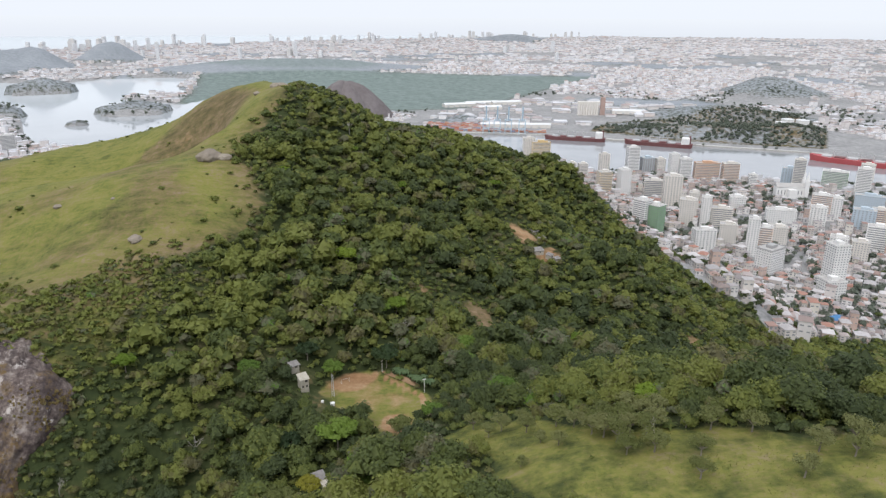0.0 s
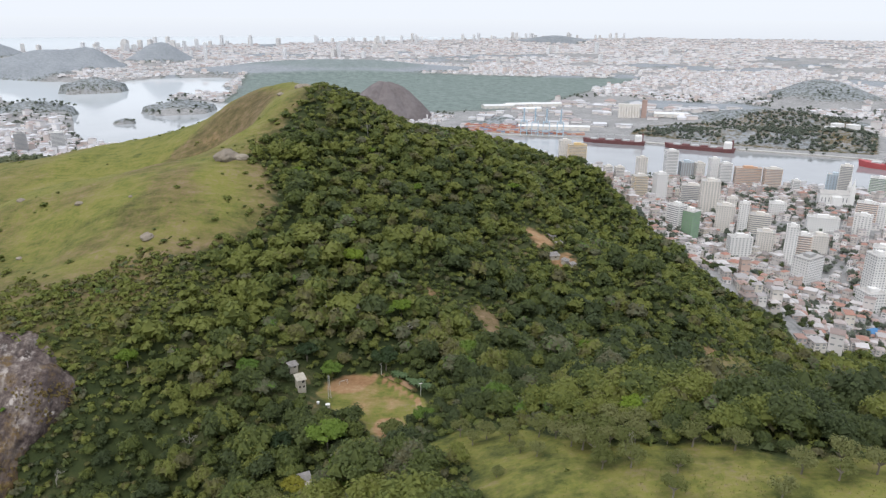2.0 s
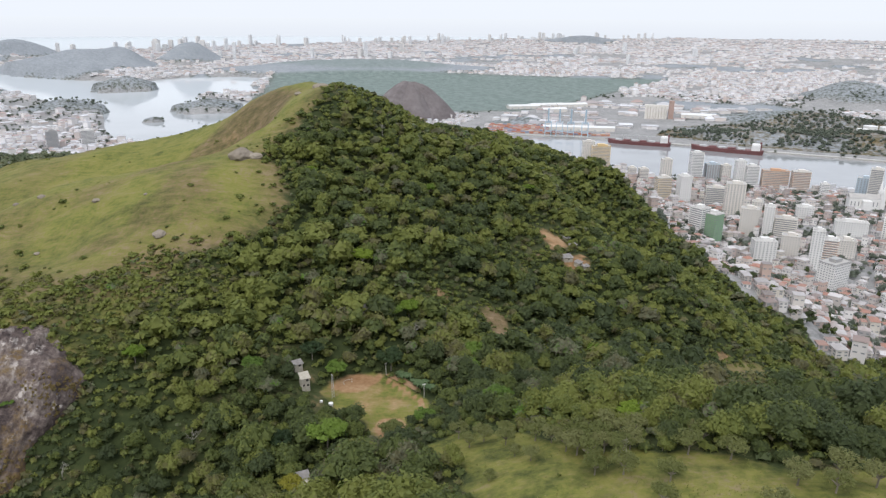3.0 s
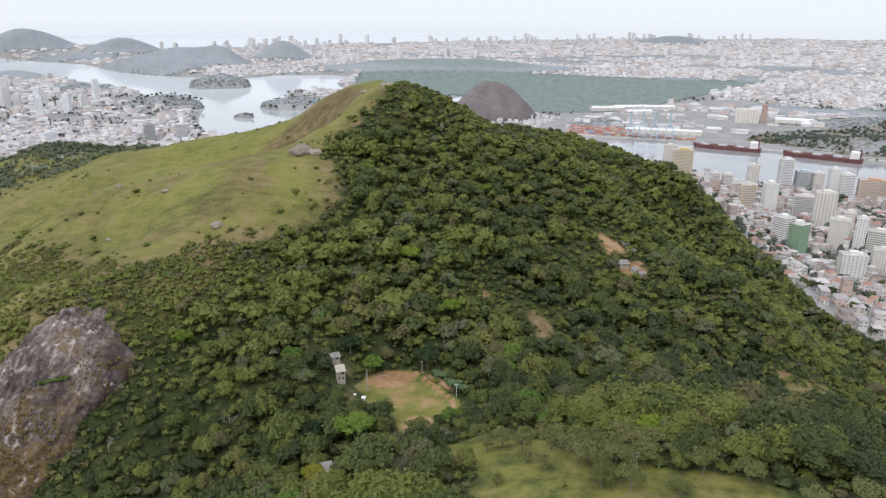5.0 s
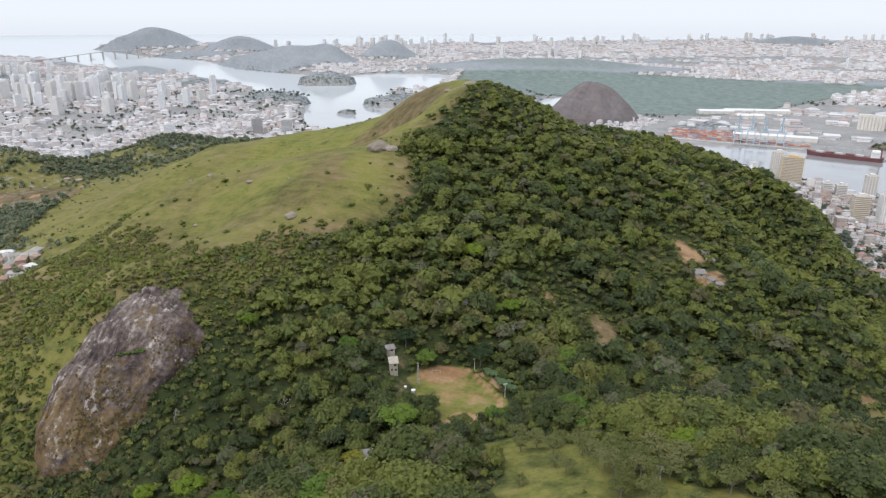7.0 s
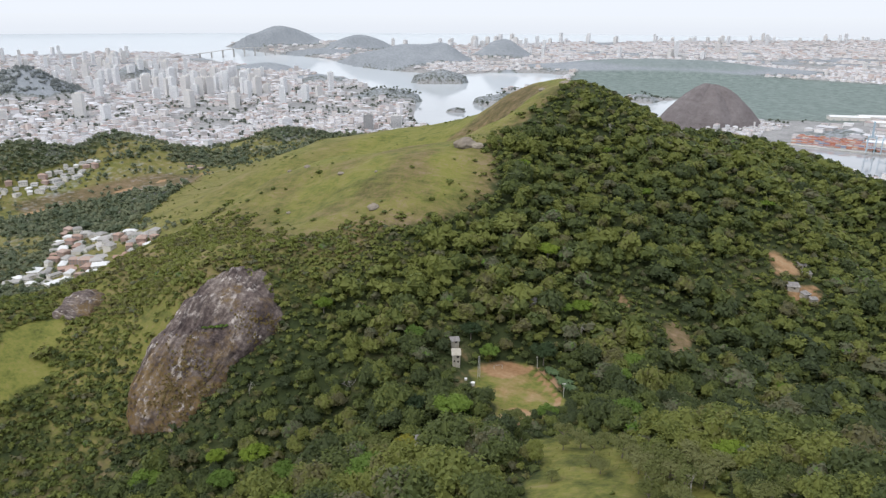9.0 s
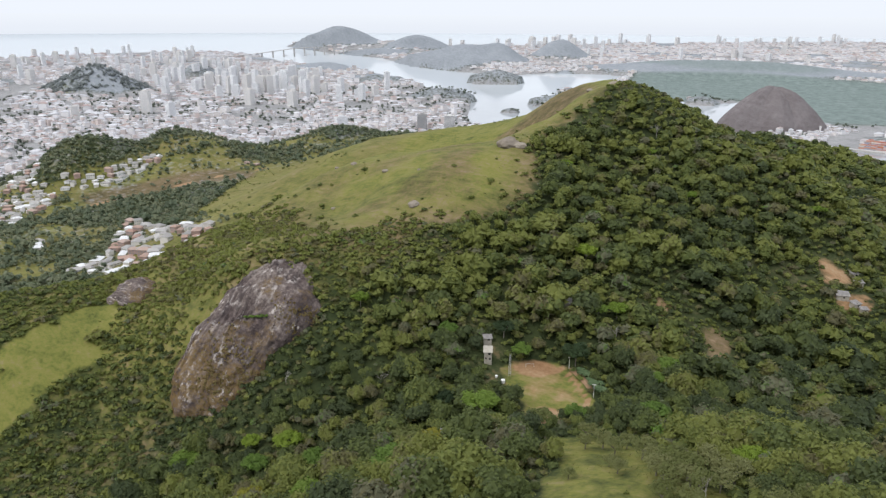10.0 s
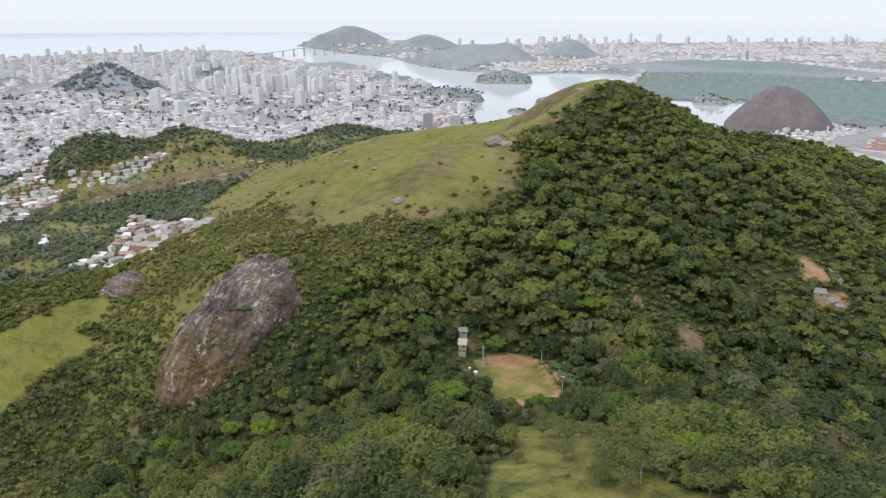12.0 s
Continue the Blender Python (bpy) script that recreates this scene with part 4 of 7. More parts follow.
    x, y = jittered(rng, -470, 60, 95, 480, 2.9)
    z = land(x, y)
    keep = front_side(x, y) & (wooded(x, y) > -1.0) & (scrubby(x, y) > 0.42) & (value_noise(x, y, 20, 83, 3) + 0.25 * rng.uniform(size=len(x)) > np.where((x < -200) & (y > 200), np.interp(y, [270, 310], [0.45, 0.57]), np.where(x < -235, 0.4, 0.28)))
    x, y, z = x[keep], y[keep], z[keep]
    r = np.minimum(rng.gamma(2, 0.66, len(x)) * (0.5 + 1.0 * value_noise(x, y, 25, 81)) + 0.8, 3.8)
    tint = tree_tint(rng, x, y)
    tint = np.where(tint < 0.8, np.clip(tint * 0.4 + np.where(x > -185, np.interp(y, [235, 315], [0.22, 0.5]), np.interp(y, [215, 270], [0.26, 0.6])) + 0.16 * rng.normal(size=len(tint)) - 0.3 * np.exp(-(((x + 145) / 60) ** 2 + ((y - 205) / 55) ** 2)), 0, 0.9), tint)
    tint = np.where((tint < 0.8) & (x < -205), np.clip(tint + 0.18, 0, 0.8), tint)
    tint = np.where((y > 225) & (rng.uniform(size=len(tint)) < np.where(x < -205, 0.34, 0.2)), rng.uniform(0.81, 0.88, len(tint)), tint)
    scatter(scrub_protos, x, y, z + r * 0.3, r, rng.uniform(0, 6.28, len(x)), tint, "scrub", [M_LEAF_WOOD], "low dense green scrub round the granite outcrop", "scrub")
    # single bushes on the grass
    x = np.concatenate([rng.uniform(-900, -90, 9000), rng.uniform(-420, -255, 120), rng.uniform(5, 200, 40)])
    y = np.concatenate([rng.uniform(330, 900, 9000), rng.uniform(125, 250, 120), rng.uniform(60, 245, 40)])
    w = wooded(x, y)
    keep = (w < 0) & (inside(x, y, PITCH_EDGE) < -2) & (rng.uniform(size=len(x)) < np.clip(0.003 + np.exp(w / 12) * 0.9 + 0.6 * (value_noise(x, y, 45, 57, 4) > 0.66), 0, 1))
    x, y = x[keep], y[keep]
    r = rng.gamma(3, 0.34, len(x)) * np.where(rng.uniform(size=len(x)) < 0.1, 1.8, 1.0) * (1 + 0.8 * np.exp(wooded(x, y) / 8))
    scatter(bush_protos, x, y, land(x, y) + r * 0.35, r, rng.uniform(0, 6.28, len(x)), np.clip(tree_tint(rng, x, y) * 0.5 + 0.4, 0, 0.92), "bushes", [M_LEAF_WOOD], "scattered low bushes on the open grass", "bush")
    # weeds that close in on the bare cuts of the wood
    x, y = rng.uniform(-25, 215, 9000), rng.uniform(360, 535, 9000)
    open_ground = np.maximum.reduce([inside(x, y, p) for p in (SCAR, CLEARING, SMALL_CUT, SHACK_YARD, HOLLOW, HOLLOW_CUT)])
    keep = (open_ground > -4) & (rng.uniform(size=len(x)) < 0.12 + 0.8 * np.exp(-np.maximum(open_ground, 0) / 2.2)) & (value_noise(x, y, 7, 55, 2) > 0.44)
    x, y = x[keep], y[keep]
    r = rng.uniform(0.6, 1.9, len(x))
    scatter(bush_protos, x, y, land(x, y) + r * 0.3, r, rng.uniform(0, 6.28, len(x)), rng.uniform(0.45, 0.9, len(x)), "bushes", [M_LEAF_WOOD], "low olive weeds and bushes on the bare cuts", "bush")
    # tufts of rough grass
    x = np.concatenate([rng.uniform(-5, 210, 15000), rng.uniform(-330, -100, 9000)])
    y = np.concatenate([rng.uniform(60, 250, 15000), rng.uniform(335, 560, 9000)])
    keep = (wooded(x, y) < 1) & (inside(x, y, PITCH_EDGE) < 0) & (value_noise(x, y, 12, 59, 3) > 0.42)
    x, y = x[keep], y[keep]
    n = len(x)
    blades = 5
    a, lean = rng.uniform(0, 6.28, (n, blades)), rng.uniform(0.25, 0.7, (n, blades))
    size = rng.uniform(0.2, 0.5, (n, 1)) * np.ones((1, blades))
    base = np.stack([x, y, land(x, y)], 1)[:, None, None, :]
    ca, sa = np.cos(a), np.sin(a)
    wide = 0.24 * size
    low = np.stack([-sa * wide, ca * wide, 0 * a - 0.1], -1)
    tip = np.stack([ca * size * lean * 1.3, sa * size * lean * 1.3, size * 0.75], -1)
    V = (base + np.stack([low, -low * (1, 1, -1), tip], 2)).reshape(-1, 3)
    tint = np.repeat(np.clip(rng.normal(0.5, 0.28, n), 0, 1), 3 * blades)
    me = mesh_arrays("grass_tufts", V, (), np.arange(len(V)).reshape(-1, 3), [M_TUFT], {"tint": tint})
    tagged(new("grass_tufts", me), "tufts of rough yellow-green pasture grass", "grass", kind="stuff")


def trunk_mesh(rng):
    """A tapered trunk of height 1 with forking limbs; it is scaled to its tree."""
    bm = bmesh.new()

    def limb(a, b, ra, rb, sides=6):
        a, b = Vector(a), Vector(b)
        q = (b - a).to_track_quat("Z", "Y")
        rows = []
        for p, r in ((a, ra), ((a + b) / 2 + Vector((rng.normal() * 0.02, rng.normal() * 0.02, 0)), (ra + rb) / 2), (b, rb)):
            rows.append([bm.verts.new(p + q @ Vector((math.cos(k * 2 * math.pi / sides) * r, math.sin(k * 2 * math.pi / sides) * r, 0))) for k in range(sides)])
        for lo, hi in zip(rows, rows[1:]):
            for k in range(sides):
                bm.faces.new((lo[k], lo[(k + 1) % sides], hi[(k + 1) % sides], hi[k]))
    limb((0, 0, 0), (0.05, 0, 0.6), 0.16, 0.11)
    for k in range(4):
        a = k * 1.6 + rng.uniform(0, 0.6)
        limb((0.05, 0, 0.55), (math.cos(a) * 1.3, math.sin(a) * 1.3, rng.uniform(0.85, 1.05)), 0.1, 0.03, 5)
    me = bpy.data.meshes.new("trunk")
    bm.to_mesh(me)
    bm.free()
    me.materials.append(M_BARK)
    return me


build_woods()


# ---- rocks ----
def rock_mesh(name, seed, rough=0.22, levels=4, lean=0.0):
    bm = bmesh.new()
    bmesh.ops.create_icosphere(bm, subdivisions=levels, radius=1)
    off = Vector((seed * 7.3, seed * 3.1, seed * 1.7))
    for v in bm.verts:
        p = v.co.copy()
        n = noise.fractal(p * 1.3 + off, 0.8, 2.1, 6)
        ridge = 1 - abs(noise.noise(Vector((p.x * 3.2, p.y * 3.2, p.z * 0.7)) + off))
        q = p * (1 + rough * n * 0.6 + rough * 0.3 * (ridge - 0.6))
        q.x *= 1 + lean * p.y
        v.co = q
    for f in bm.faces:
        f.smooth = True
    me = bpy.data.meshes.new(name)
    bm.to_mesh(me)
    bm.free()
    me.materials.append(M_ROCK)
    return me


def moss_patch(dome, cs, cu, rs, ru, count, seed):
    """Low ochre cushions of dry moss and bromeliads that cling to a stretch of the rock's face."""
    rng = np.random.default_rng(seed)
    co = np.array([tuple(v.co) for v in dome.data.vertices])
    away = ((co[:, 0] * 30 - cs) / rs) ** 2 + ((co[:, 1] * 30 - cu) / ru) ** 2
    spread = np.exp(-away * 1.1) * (co[:, 2] > 0) * np.clip((value_noise(co[:, 0] * 30, co[:, 1] * 30, 9, seed) - 0.3) * 3, 0.02, 1)
    pick = rng.choice(len(co), count, p=spread / spread.sum())
    shapes = [crown_arrays(rng, 1, 12, 0.42, spread=0.4, flat=0.5, core=0.7, clump=0.6) for _ in range(4)]
    verts, tris, tint, base = [], [], [], 0
    for i in pick:
        v, _, t = shapes[int(rng.integers(4))]
        shift = rng.uniform(-1.1, 1.1, 3) * (1, 1, 0)
        verts.append(co[i] + (v * rng.uniform(0.3, 0.72) * (1.2, 1.2, 0.8) + shift + (0, 0, 0.02)) / 30)
        tris.append(t + base)
        tint.append(np.full(len(v), rng.uniform()))
        base += len(v)
    me = mesh_arrays("moss", np.concatenate(verts), (), np.concatenate(tris), [M_MOSS], {"tint": np.concatenate(tint)})
    moss = new("moss", me)
    moss.parent = dome
    moss["label"] = "ochre cushions of dry moss"


def build_rocks():
    bm = bmesh.new()
    bmesh.ops.create_icosphere(bm, subdivisions=6, radius=1)
    co = np.array([tuple(v.co) for v in bm.verts])
    lat = np.hypot(co[:, 0], co[:, 1])
    ang = np.arctan2(co[:, 1], co[:, 0])
    reach = rock_reach(ang) * np.where(co[:, 2] > 0, lat ** 0.85, 1 - 0.3 * (1 - lat))
    side, up = ROCK_MID[0] + np.cos(ang) * reach, ROCK_MID[1] + np.sin(ang) * reach
    out = np.where(co[:, 2] > 0, 21, 40) * np.sign(co[:, 2]) * np.abs(co[:, 2]) ** 0.8
    out = out + np.exp(-(((side - 17) / 13) ** 2 + ((up - 27) / 16) ** 2)) * 6 - np.exp(-(((side - 27) / 7) ** 2 + ((up + 2) / 6) ** 2)) * 17
    out = out - np.exp(-(((side + 3) / 9) ** 2 + ((up - 13) / 4) ** 2)) * 2.5
    for v, s, u, o in zip(bm.verts, side, up, out):
        p = Vector((s, u, o))
        big = noise.fractal(p * 0.06, 0.8, 2.1, 5)
        runnel = abs(noise.noise(Vector((s * 0.32, u * 0.05, o * 0.1))))
        grain = noise.fractal(Vector((s * 0.35, u * 0.2, o * 0.35)), 0.9, 2.2, 4)
        push = 1 + 0.05 * big
        v.co = Vector((s * push, u * push, o + 1.9 * big - 1.7 * max(0, 0.22 - runnel) / 0.22 + 0.55 * grain)) / 30
    for f in bm.faces:
        f.smooth = True
    me = bpy.data.meshes.new("granite_dome")
    bm.to_mesh(me)
    bm.free()
    me.materials.append(M_ROCK)
    dome = new("granite_dome", me)
    dome.matrix_world = Matrix.Translation(ROCK_AT) @ Matrix((ROCK_SIDE, ROCK_UP, ROCK_OUT)).transposed().to_4x4() @ Matrix.Scale(30, 4)
    tagged(dome, "bare granite dome with dark water streaks and ochre lichen", "rock")
    for k, (cs, cu, rs, ru, count) in enumerate(((-3, -22, 12, 14, 700), (22, 17, 11, 8, 340))):
        moss_patch(dome, cs, cu, rs, ru, count, 60 + k)
    rng = np.random.default_rng(5)
    small = [rock_mesh("boulder", 10 + k, 0.35, 4) for k in range(4)]
    dark = [rock_mesh("boulder", 20 + k, 0.4, 4) for k in range(2)]
    for me in small:
        me.materials[0] = M_BOULDER
    spots = [(-168, 362, 3.4), (-157, 462, 7.6), (-147, 462, 4.4), (-306, 246, 15), (-240, 420, 2.2), (-300, 450, 2.6), (-322, 452, 2.0), (-150, 640, 4.5), (-143, 632, 3.6), (-160, 610, 3), (-345, 500, 2),
             (-200, 410, 1.2), (-258, 380, 1.6), (-280, 520, 2.5), (-410, 560, 2.2), (-270, 290, 2.6), (-235, 310, 2.0), (-128, 660, 3), (-380, 300, 6)]
    for k, (x, y, r) in enumerate(spots):
        b = new("boulder", small[k % 4])
        z = float(land(np.array([x]), np.array([y]))[0])
        b.matrix_world = pose(x, y, z + r * (-0.22 if r > 14 else 0.1), 0, 0, float(rng.uniform(0, 360))) @ Matrix.Diagonal((r * 1.2, r, r * (0.3 if 4.5 < r < 5.2 else 0.65), 1))
        if r > 9.6 or x < -330:
            b.data = dark[k % 2]
        tagged(b, "weathered grey granite boulder half sunk in the grass", "boulder", "boulders on the slope")


build_rocks()

# ---- town ----
M_WHITE = plain("white_render", [(0, (0.7, 0.69, 0.67)), (1, (0.82, 0.81, 0.8))], 0.08, 0.7, bump=0.1)
M_CREAM = plain("cream_render", [(0, (0.62, 0.585, 0.54)), (1, (0.75, 0.715, 0.67))], 0.08, 0.7, bump=0.1)
M_YELLOW = plain("ochre_render", [(0, (0.6, 0.43, 0.2)), (1, (0.7, 0.53, 0.29))], 0.08, 0.7, bump=0.1)
M_ORANGE = plain("brick_render", [(0, (0.55, 0.32, 0.2)), (1, (0.64, 0.42, 0.29))], 0.08, 0.7, bump=0.1)
M_BRICK = plain("faded_brick", [(0, (0.36, 0.25, 0.21)), (1, (0.46, 0.34, 0.3))], 0.08, 0.7, bump=0.1)
M_FIBRE = plain("fibre_cement_sheets", [(0, (0.26, 0.25, 0.24)), (1, (0.46, 0.44, 0.42))], 0.1, 1.0, tint="object", tint_share=0.6)
M_GREEN = plain("green_render", [(0, (0.2, 0.33, 0.2)), (1, (0.28, 0.42, 0.27))], 0.08, 0.7, bump=0.1)
M_GREY = plain("grey_concrete", [(0, (0.32, 0.32, 0.32)), (1, (0.46, 0.45, 0.44))], 0.08, 0.7, bump=0.1)
M_BLUE = plain("pale_blue_render", [(0, (0.42, 0.5, 0.57)), (1, (0.55, 0.62, 0.68))], 0.08, 0.7, bump=0.1)
M_BLUE_SHEET = plain("blue_roof_sheets", [(0, (0.06, 0.17, 0.36)), (1, (0.1, 0.27, 0.5))], 0.1, 0.9, rough=0.6)
M_GLASS = plain("window_glass", [(0, (0.2, 0.21, 0.22)), (1, (0.36, 0.37, 0.38))], 0.2, 1.1, rough=0.15, bump=0)
# Far windows: haze and sky reflection put into a pale glass colour.
M_GLASS_PALE = plain("haze_paled_glass", [(0, (0.52, 0.53, 0.54)), (1, (0.66, 0.66, 0.67))], 0.2, 1.1, rough=0.2, bump=0)
M_ROOF_GREY = plain("roof_concrete", [(0, (0.35, 0.34, 0.33)), (1, (0.52, 0.5, 0.48))], 0.15, 1.2)
M_TILE = plain("clay_tiles", [(0, (0.3, 0.18, 0.14)), (0.5, (0.38, 0.26, 0.21)), (1, (0.42, 0.35, 0.31))], 0.3, 2.5, tint="object", tint_share=0.5)
M_METAL_ROOF = plain("pale_sheet_roof", [(0, (0.6, 0.6, 0.6)), (1, (0.78, 0.78, 0.78))], 0.05, 0.6, rough=0.6)
M_CRANE = plain("pale_blue_steel", [(0, (0.4, 0.52, 0.62)), (1, (0.55, 0.66, 0.74))], 0.2, 2, rough=0.5, metal=0.1)
M_STEEL = plain("grey_steel", [(0, (0.4, 0.4, 0.41)), (1, (0.6, 0.6, 0.6))], 0.2, 2, rough=0.5, metal=0.2)
M_HULL = plain("dark_red_hull", [(0, (0.13, 0.055, 0.055)), (1, (0.22, 0.1, 0.1))], 0.05, 0.5, rough=0.6)
M_HULL_RED = plain("red_hull", [(0, (0.4, 0.075, 0.085)), (1, (0.5, 0.13, 0.13))], 0.05, 0.5, rough=0.6)
M_CONTAINER = plain("container_steel", [(0, (0.45, 0.17, 0.11)), (0.3, (0.5, 0.24, 0.16)), (0.45, (0.55, 0.4, 0.3)), (0.6, (0.2, 0.28, 0.42)), (0.75, (0.62, 0.6, 0.58)), (1, (0.42, 0.15, 0.13))], 0.1, 1, rough=0.6, tint="tint", tint_share=0.96)
M_QUAY = plain("quay_concrete", [(0, (0.38, 0.37, 0.35)), (1, (0.52, 0.5, 0.48))], 0.03, 0.3)


def height_at(x, y):
    return float(land(np.array([float(x)]), np.array([float(y)]))[0])


def far_pose(x, y, turn=0.0, sink=0.5):
    """Pose and scale of a thing that stands on the ground at x, y."""
    X, Y, Z, s = squash(np.array([float(x)]), np.array([float(y)]), np.array([max(height_at(x, y), 1.0) - sink]))
    return pose(float(X[0]), float(Y[0]), float(Z[0]), 0, 0, turn), float(s[0])


def add_box(bm, x0, x1, y0, y1, z0, z1):
    v = [bm.verts.new(p) for p in ((x0, y0, z0), (x1, y0, z0), (x1, y1, z0), (x0, y1, z0), (x0, y0, z1), (x1, y0, z1), (x1, y1, z1), (x0, y1, z1))]
    for f in ((3, 2, 1, 0), (4, 5, 6, 7), (0, 1, 5, 4), (1, 2, 6, 5), (2, 3, 7, 6), (3, 0, 4, 7)):
        bm.faces.new([v[k] for k in f])


def box_part(name, boxes, material, parent, label=""):
    bm = bmesh.new()
    for b in boxes:
        add_box(bm, *b)
    return part(name, bm, material, parent, label)


def tower(w, d, h, wall, style, label, side=None, name="apartment_tower", glazing=None):
    """A block of w by d by h metres round its base point. style: 'bands' has proud floor slabs, 'grid' single windows, 'ribs' upright piers."""
    top = new(name)
    floors = max(3, int(h / 3.1))
    fh = h / floors
    side = side or wall
    box_part("body", [(-w / 2, w / 2, -d / 2, d / 2, 0, h)], wall, top)
    glass, proud = [], []
    for k in range(floors):
        z0, z1 = k * fh + fh * 0.4, k * fh + fh * 0.82
        for along, across, flip in ((w, d, False), (d, w, True)):
            n = max(2, int(along / (3.4 if style != "ribs" else 4.6)))
            step = along / n
            fill = 0.92 if style == "bands" else 0.44
            for sgn in (-1, 1):
                if style == "bands":
                    spans = [(-along / 2 + 0.8, along / 2 - 0.8)]
                else:
                    spans = [(-along / 2 + (i + 0.5 - fill / 2) * step, -along / 2 + (i + 0.5 + fill / 2) * step) for i in range(n)]
                for a, b in spans:
                    lo, hi = sorted((sgn * (across / 2 - 0.1), sgn * (across / 2 + 0.06)))
                    glass.append((lo, hi, a, b, z0, z1) if flip else (a, b, lo, hi, z0, z1))
        if style == "bands":
            proud.append((-w / 2 - 0.45, w / 2 + 0.45, -d / 2 - 0.45, d / 2 + 0.45, k * fh - 0.1, k * fh + fh * 0.22))
    if style == "ribs":
        for i in range(int(w / 4.6) + 1):
            x = -w / 2 + i * w / int(w / 4.6)
            proud += [(x - 0.3, x + 0.3, -d / 2 - 0.5, -d / 2 + 0.1, 0, h), (x - 0.3, x + 0.3, d / 2 - 0.1, d / 2 + 0.5, 0, h)]
    win = box_part("glazing", glass, glazing or M_GLASS, top, "rows of dark window panes")
    win["kind"] = "stuff"
    if proud:
        box_part("slab_edging" if style == "bands" else "pier_facing", proud, side, top)["kind"] = "stuff"
    e = 0.35
    box_part("parapet", [(-w / 2 - e, w / 2 + e, -d / 2 - e, -d / 2, h - 0.2, h + 1), (-w / 2 - e, w / 2 + e, d / 2, d / 2 + e, h - 0.2, h + 1),
                         (-w / 2 - e, -w / 2, -d / 2, d / 2, h - 0.2, h + 1), (w / 2, w / 2 + e, -d / 2, d / 2, h - 0.2, h + 1)], side, top)
    box_part("roof_deck", [(-w / 2, w / 2, -d / 2, d / 2, h, h + 0.25)], M_ROOF_GREY, top)
    box_part("lift_house", [(-w * 0.2, w * 0.18, -d * 0.22, d * 0.2, h + 0.2, h + 4.5), (w * 0.2, w * 0.36, -d * 0.1, d * 0.2, h + 0.2, h + 2.5)], side, top)
    return tagged(top, label, "building", "city blocks")


def put_tower(x, y, turn, ob):
    m, s = far_pose(x, y, turn)
    ob.matrix_basis = m @ Matrix.Scale(s, 4)


LANDMARKS = [(424, 687, 9)]


def block(x, y, w, d, h, wall, style, label, turn=-22, side=None):
    LANDMARKS.append((x, y, max(w, d) * 0.62))
    put_tower(x, y, turn, tower(w, d, h, wall, style, label, side))


def build_centre():
    """The high blocks of the old centre between the hill and the harbour channel."""
    block(480, 800, 19, 20, 66, M_WHITE, "grid", "tall narrow white tower block among low houses", 8)
    block(472, 786, 24, 22, 24, M_WHITE, "grid", "white mid-rise block at the foot of a tower", 8)
    block(441, 884, 34, 22, 34, M_WHITE, "grid", "white office slab with a grey flat roof", 35, M_GREY)
    block(326, 1026, 20, 22, 43, M_GREEN, "grid", "green and white apartment tower beside the wood", 40, M_WHITE)
    block(308, 1034, 20, 22, 41, M_WHITE, "bands", "white apartment tower with striped floors beside the wood", 40)
    block(302, 1274, 24, 18, 47, M_YELLOW, "bands", "ochre yellow apartment tower with white floors", 10, M_CREAM)
    block(335, 1257, 20, 20, 56, M_WHITE, "grid", "white apartment tower with grid windows", 10)
    block(412, 1493, 24, 20, 61, M_WHITE, "bands", "white waterfront tower with floor bands", 5)
    block(448, 1503, 26, 18, 36, M_GREY, "ribs", "grey glass office block by the water", 5, M_BLUE)
    block(474, 1495, 18, 18, 35, M_CREAM, "grid", "pale cream block by the water", 5)
    block(492, 1460, 18, 18, 52, M_WHITE, "grid", "white waterfront tower beside a wide slab", 5)
    block(512, 1450, 24, 18, 44, M_WHITE, "bands", "wide white slab with floor bands", 5)
    block(556, 1442, 50, 16, 37, M_CREAM, "bands", "long cream office slab with brown bands", -4, M_ORANGE)
    block(599, 1425, 32, 18, 39, M_ORANGE, "bands", "orange brick apartment block with white floors", -4, M_CREAM)
    block(358, 1522, 20, 16, 40, M_CREAM, "ribs", "cream tower near the channel", 5)
    block(278, 1473, 16, 16, 29, M_CREAM, "bands", "cream mid-rise block beside the wood", 5)
    block(302, 1473, 18, 16, 28, M_CREAM, "bands", "cream mid-rise block near the channel", 5)
    block(196, 1575, 26, 22, 62, M_CREAM, "grid", "tall cream tower above the wooded slope", 0)
    block(222, 1560, 40, 20, 56, M_CREAM, "bands", "wide cream and ochre slab above the wooded slope", 0, M_YELLOW)
    block(401, 1289, 34, 18, 34, M_GREY, "bands", "grey office slab with pale floor bands", -10, M_CREAM)
    block(408, 1205, 30, 24, 57, M_CREAM, "ribs", "beige stone-faced office tower", -10)
    block(400, 1095, 26, 20, 43, M_CREAM, "grid", "beige apartment block in the old town centre", -20)
    block(445, 952, 15, 16, 55, M_WHITE, "grid", "tall narrow white slab tower", -20)
    block(466, 962, 20, 18, 40, M_ORANGE, "bands", "brown and white banded apartment tower", -20, M_WHITE)
    block(385, 977, 30, 18, 31, M_WHITE, "ribs", "white block with blue-grey window strips", 0, M_WHITE)
    block(426, 992, 24, 18, 35, M_CREAM, "grid", "cream apartment block in the old town centre", -20)
    block(457, 1098, 32, 20, 30, M_CREAM, "bands", "cream mid-rise slab with floor bands", -20)
    block(430, 1097, 15, 18, 48, M_WHITE, "grid", "narrow white apartment tower in the old town centre", -20)
    block(428, 1149, 16, 16, 40, M_CREAM, "grid", "narrow cream apartment tower in the old town centre", -20)
    block(687, 1317, 20, 18, 67, M_GREY, "bands", "tall grey-green banded tower", -25, M_CREAM)
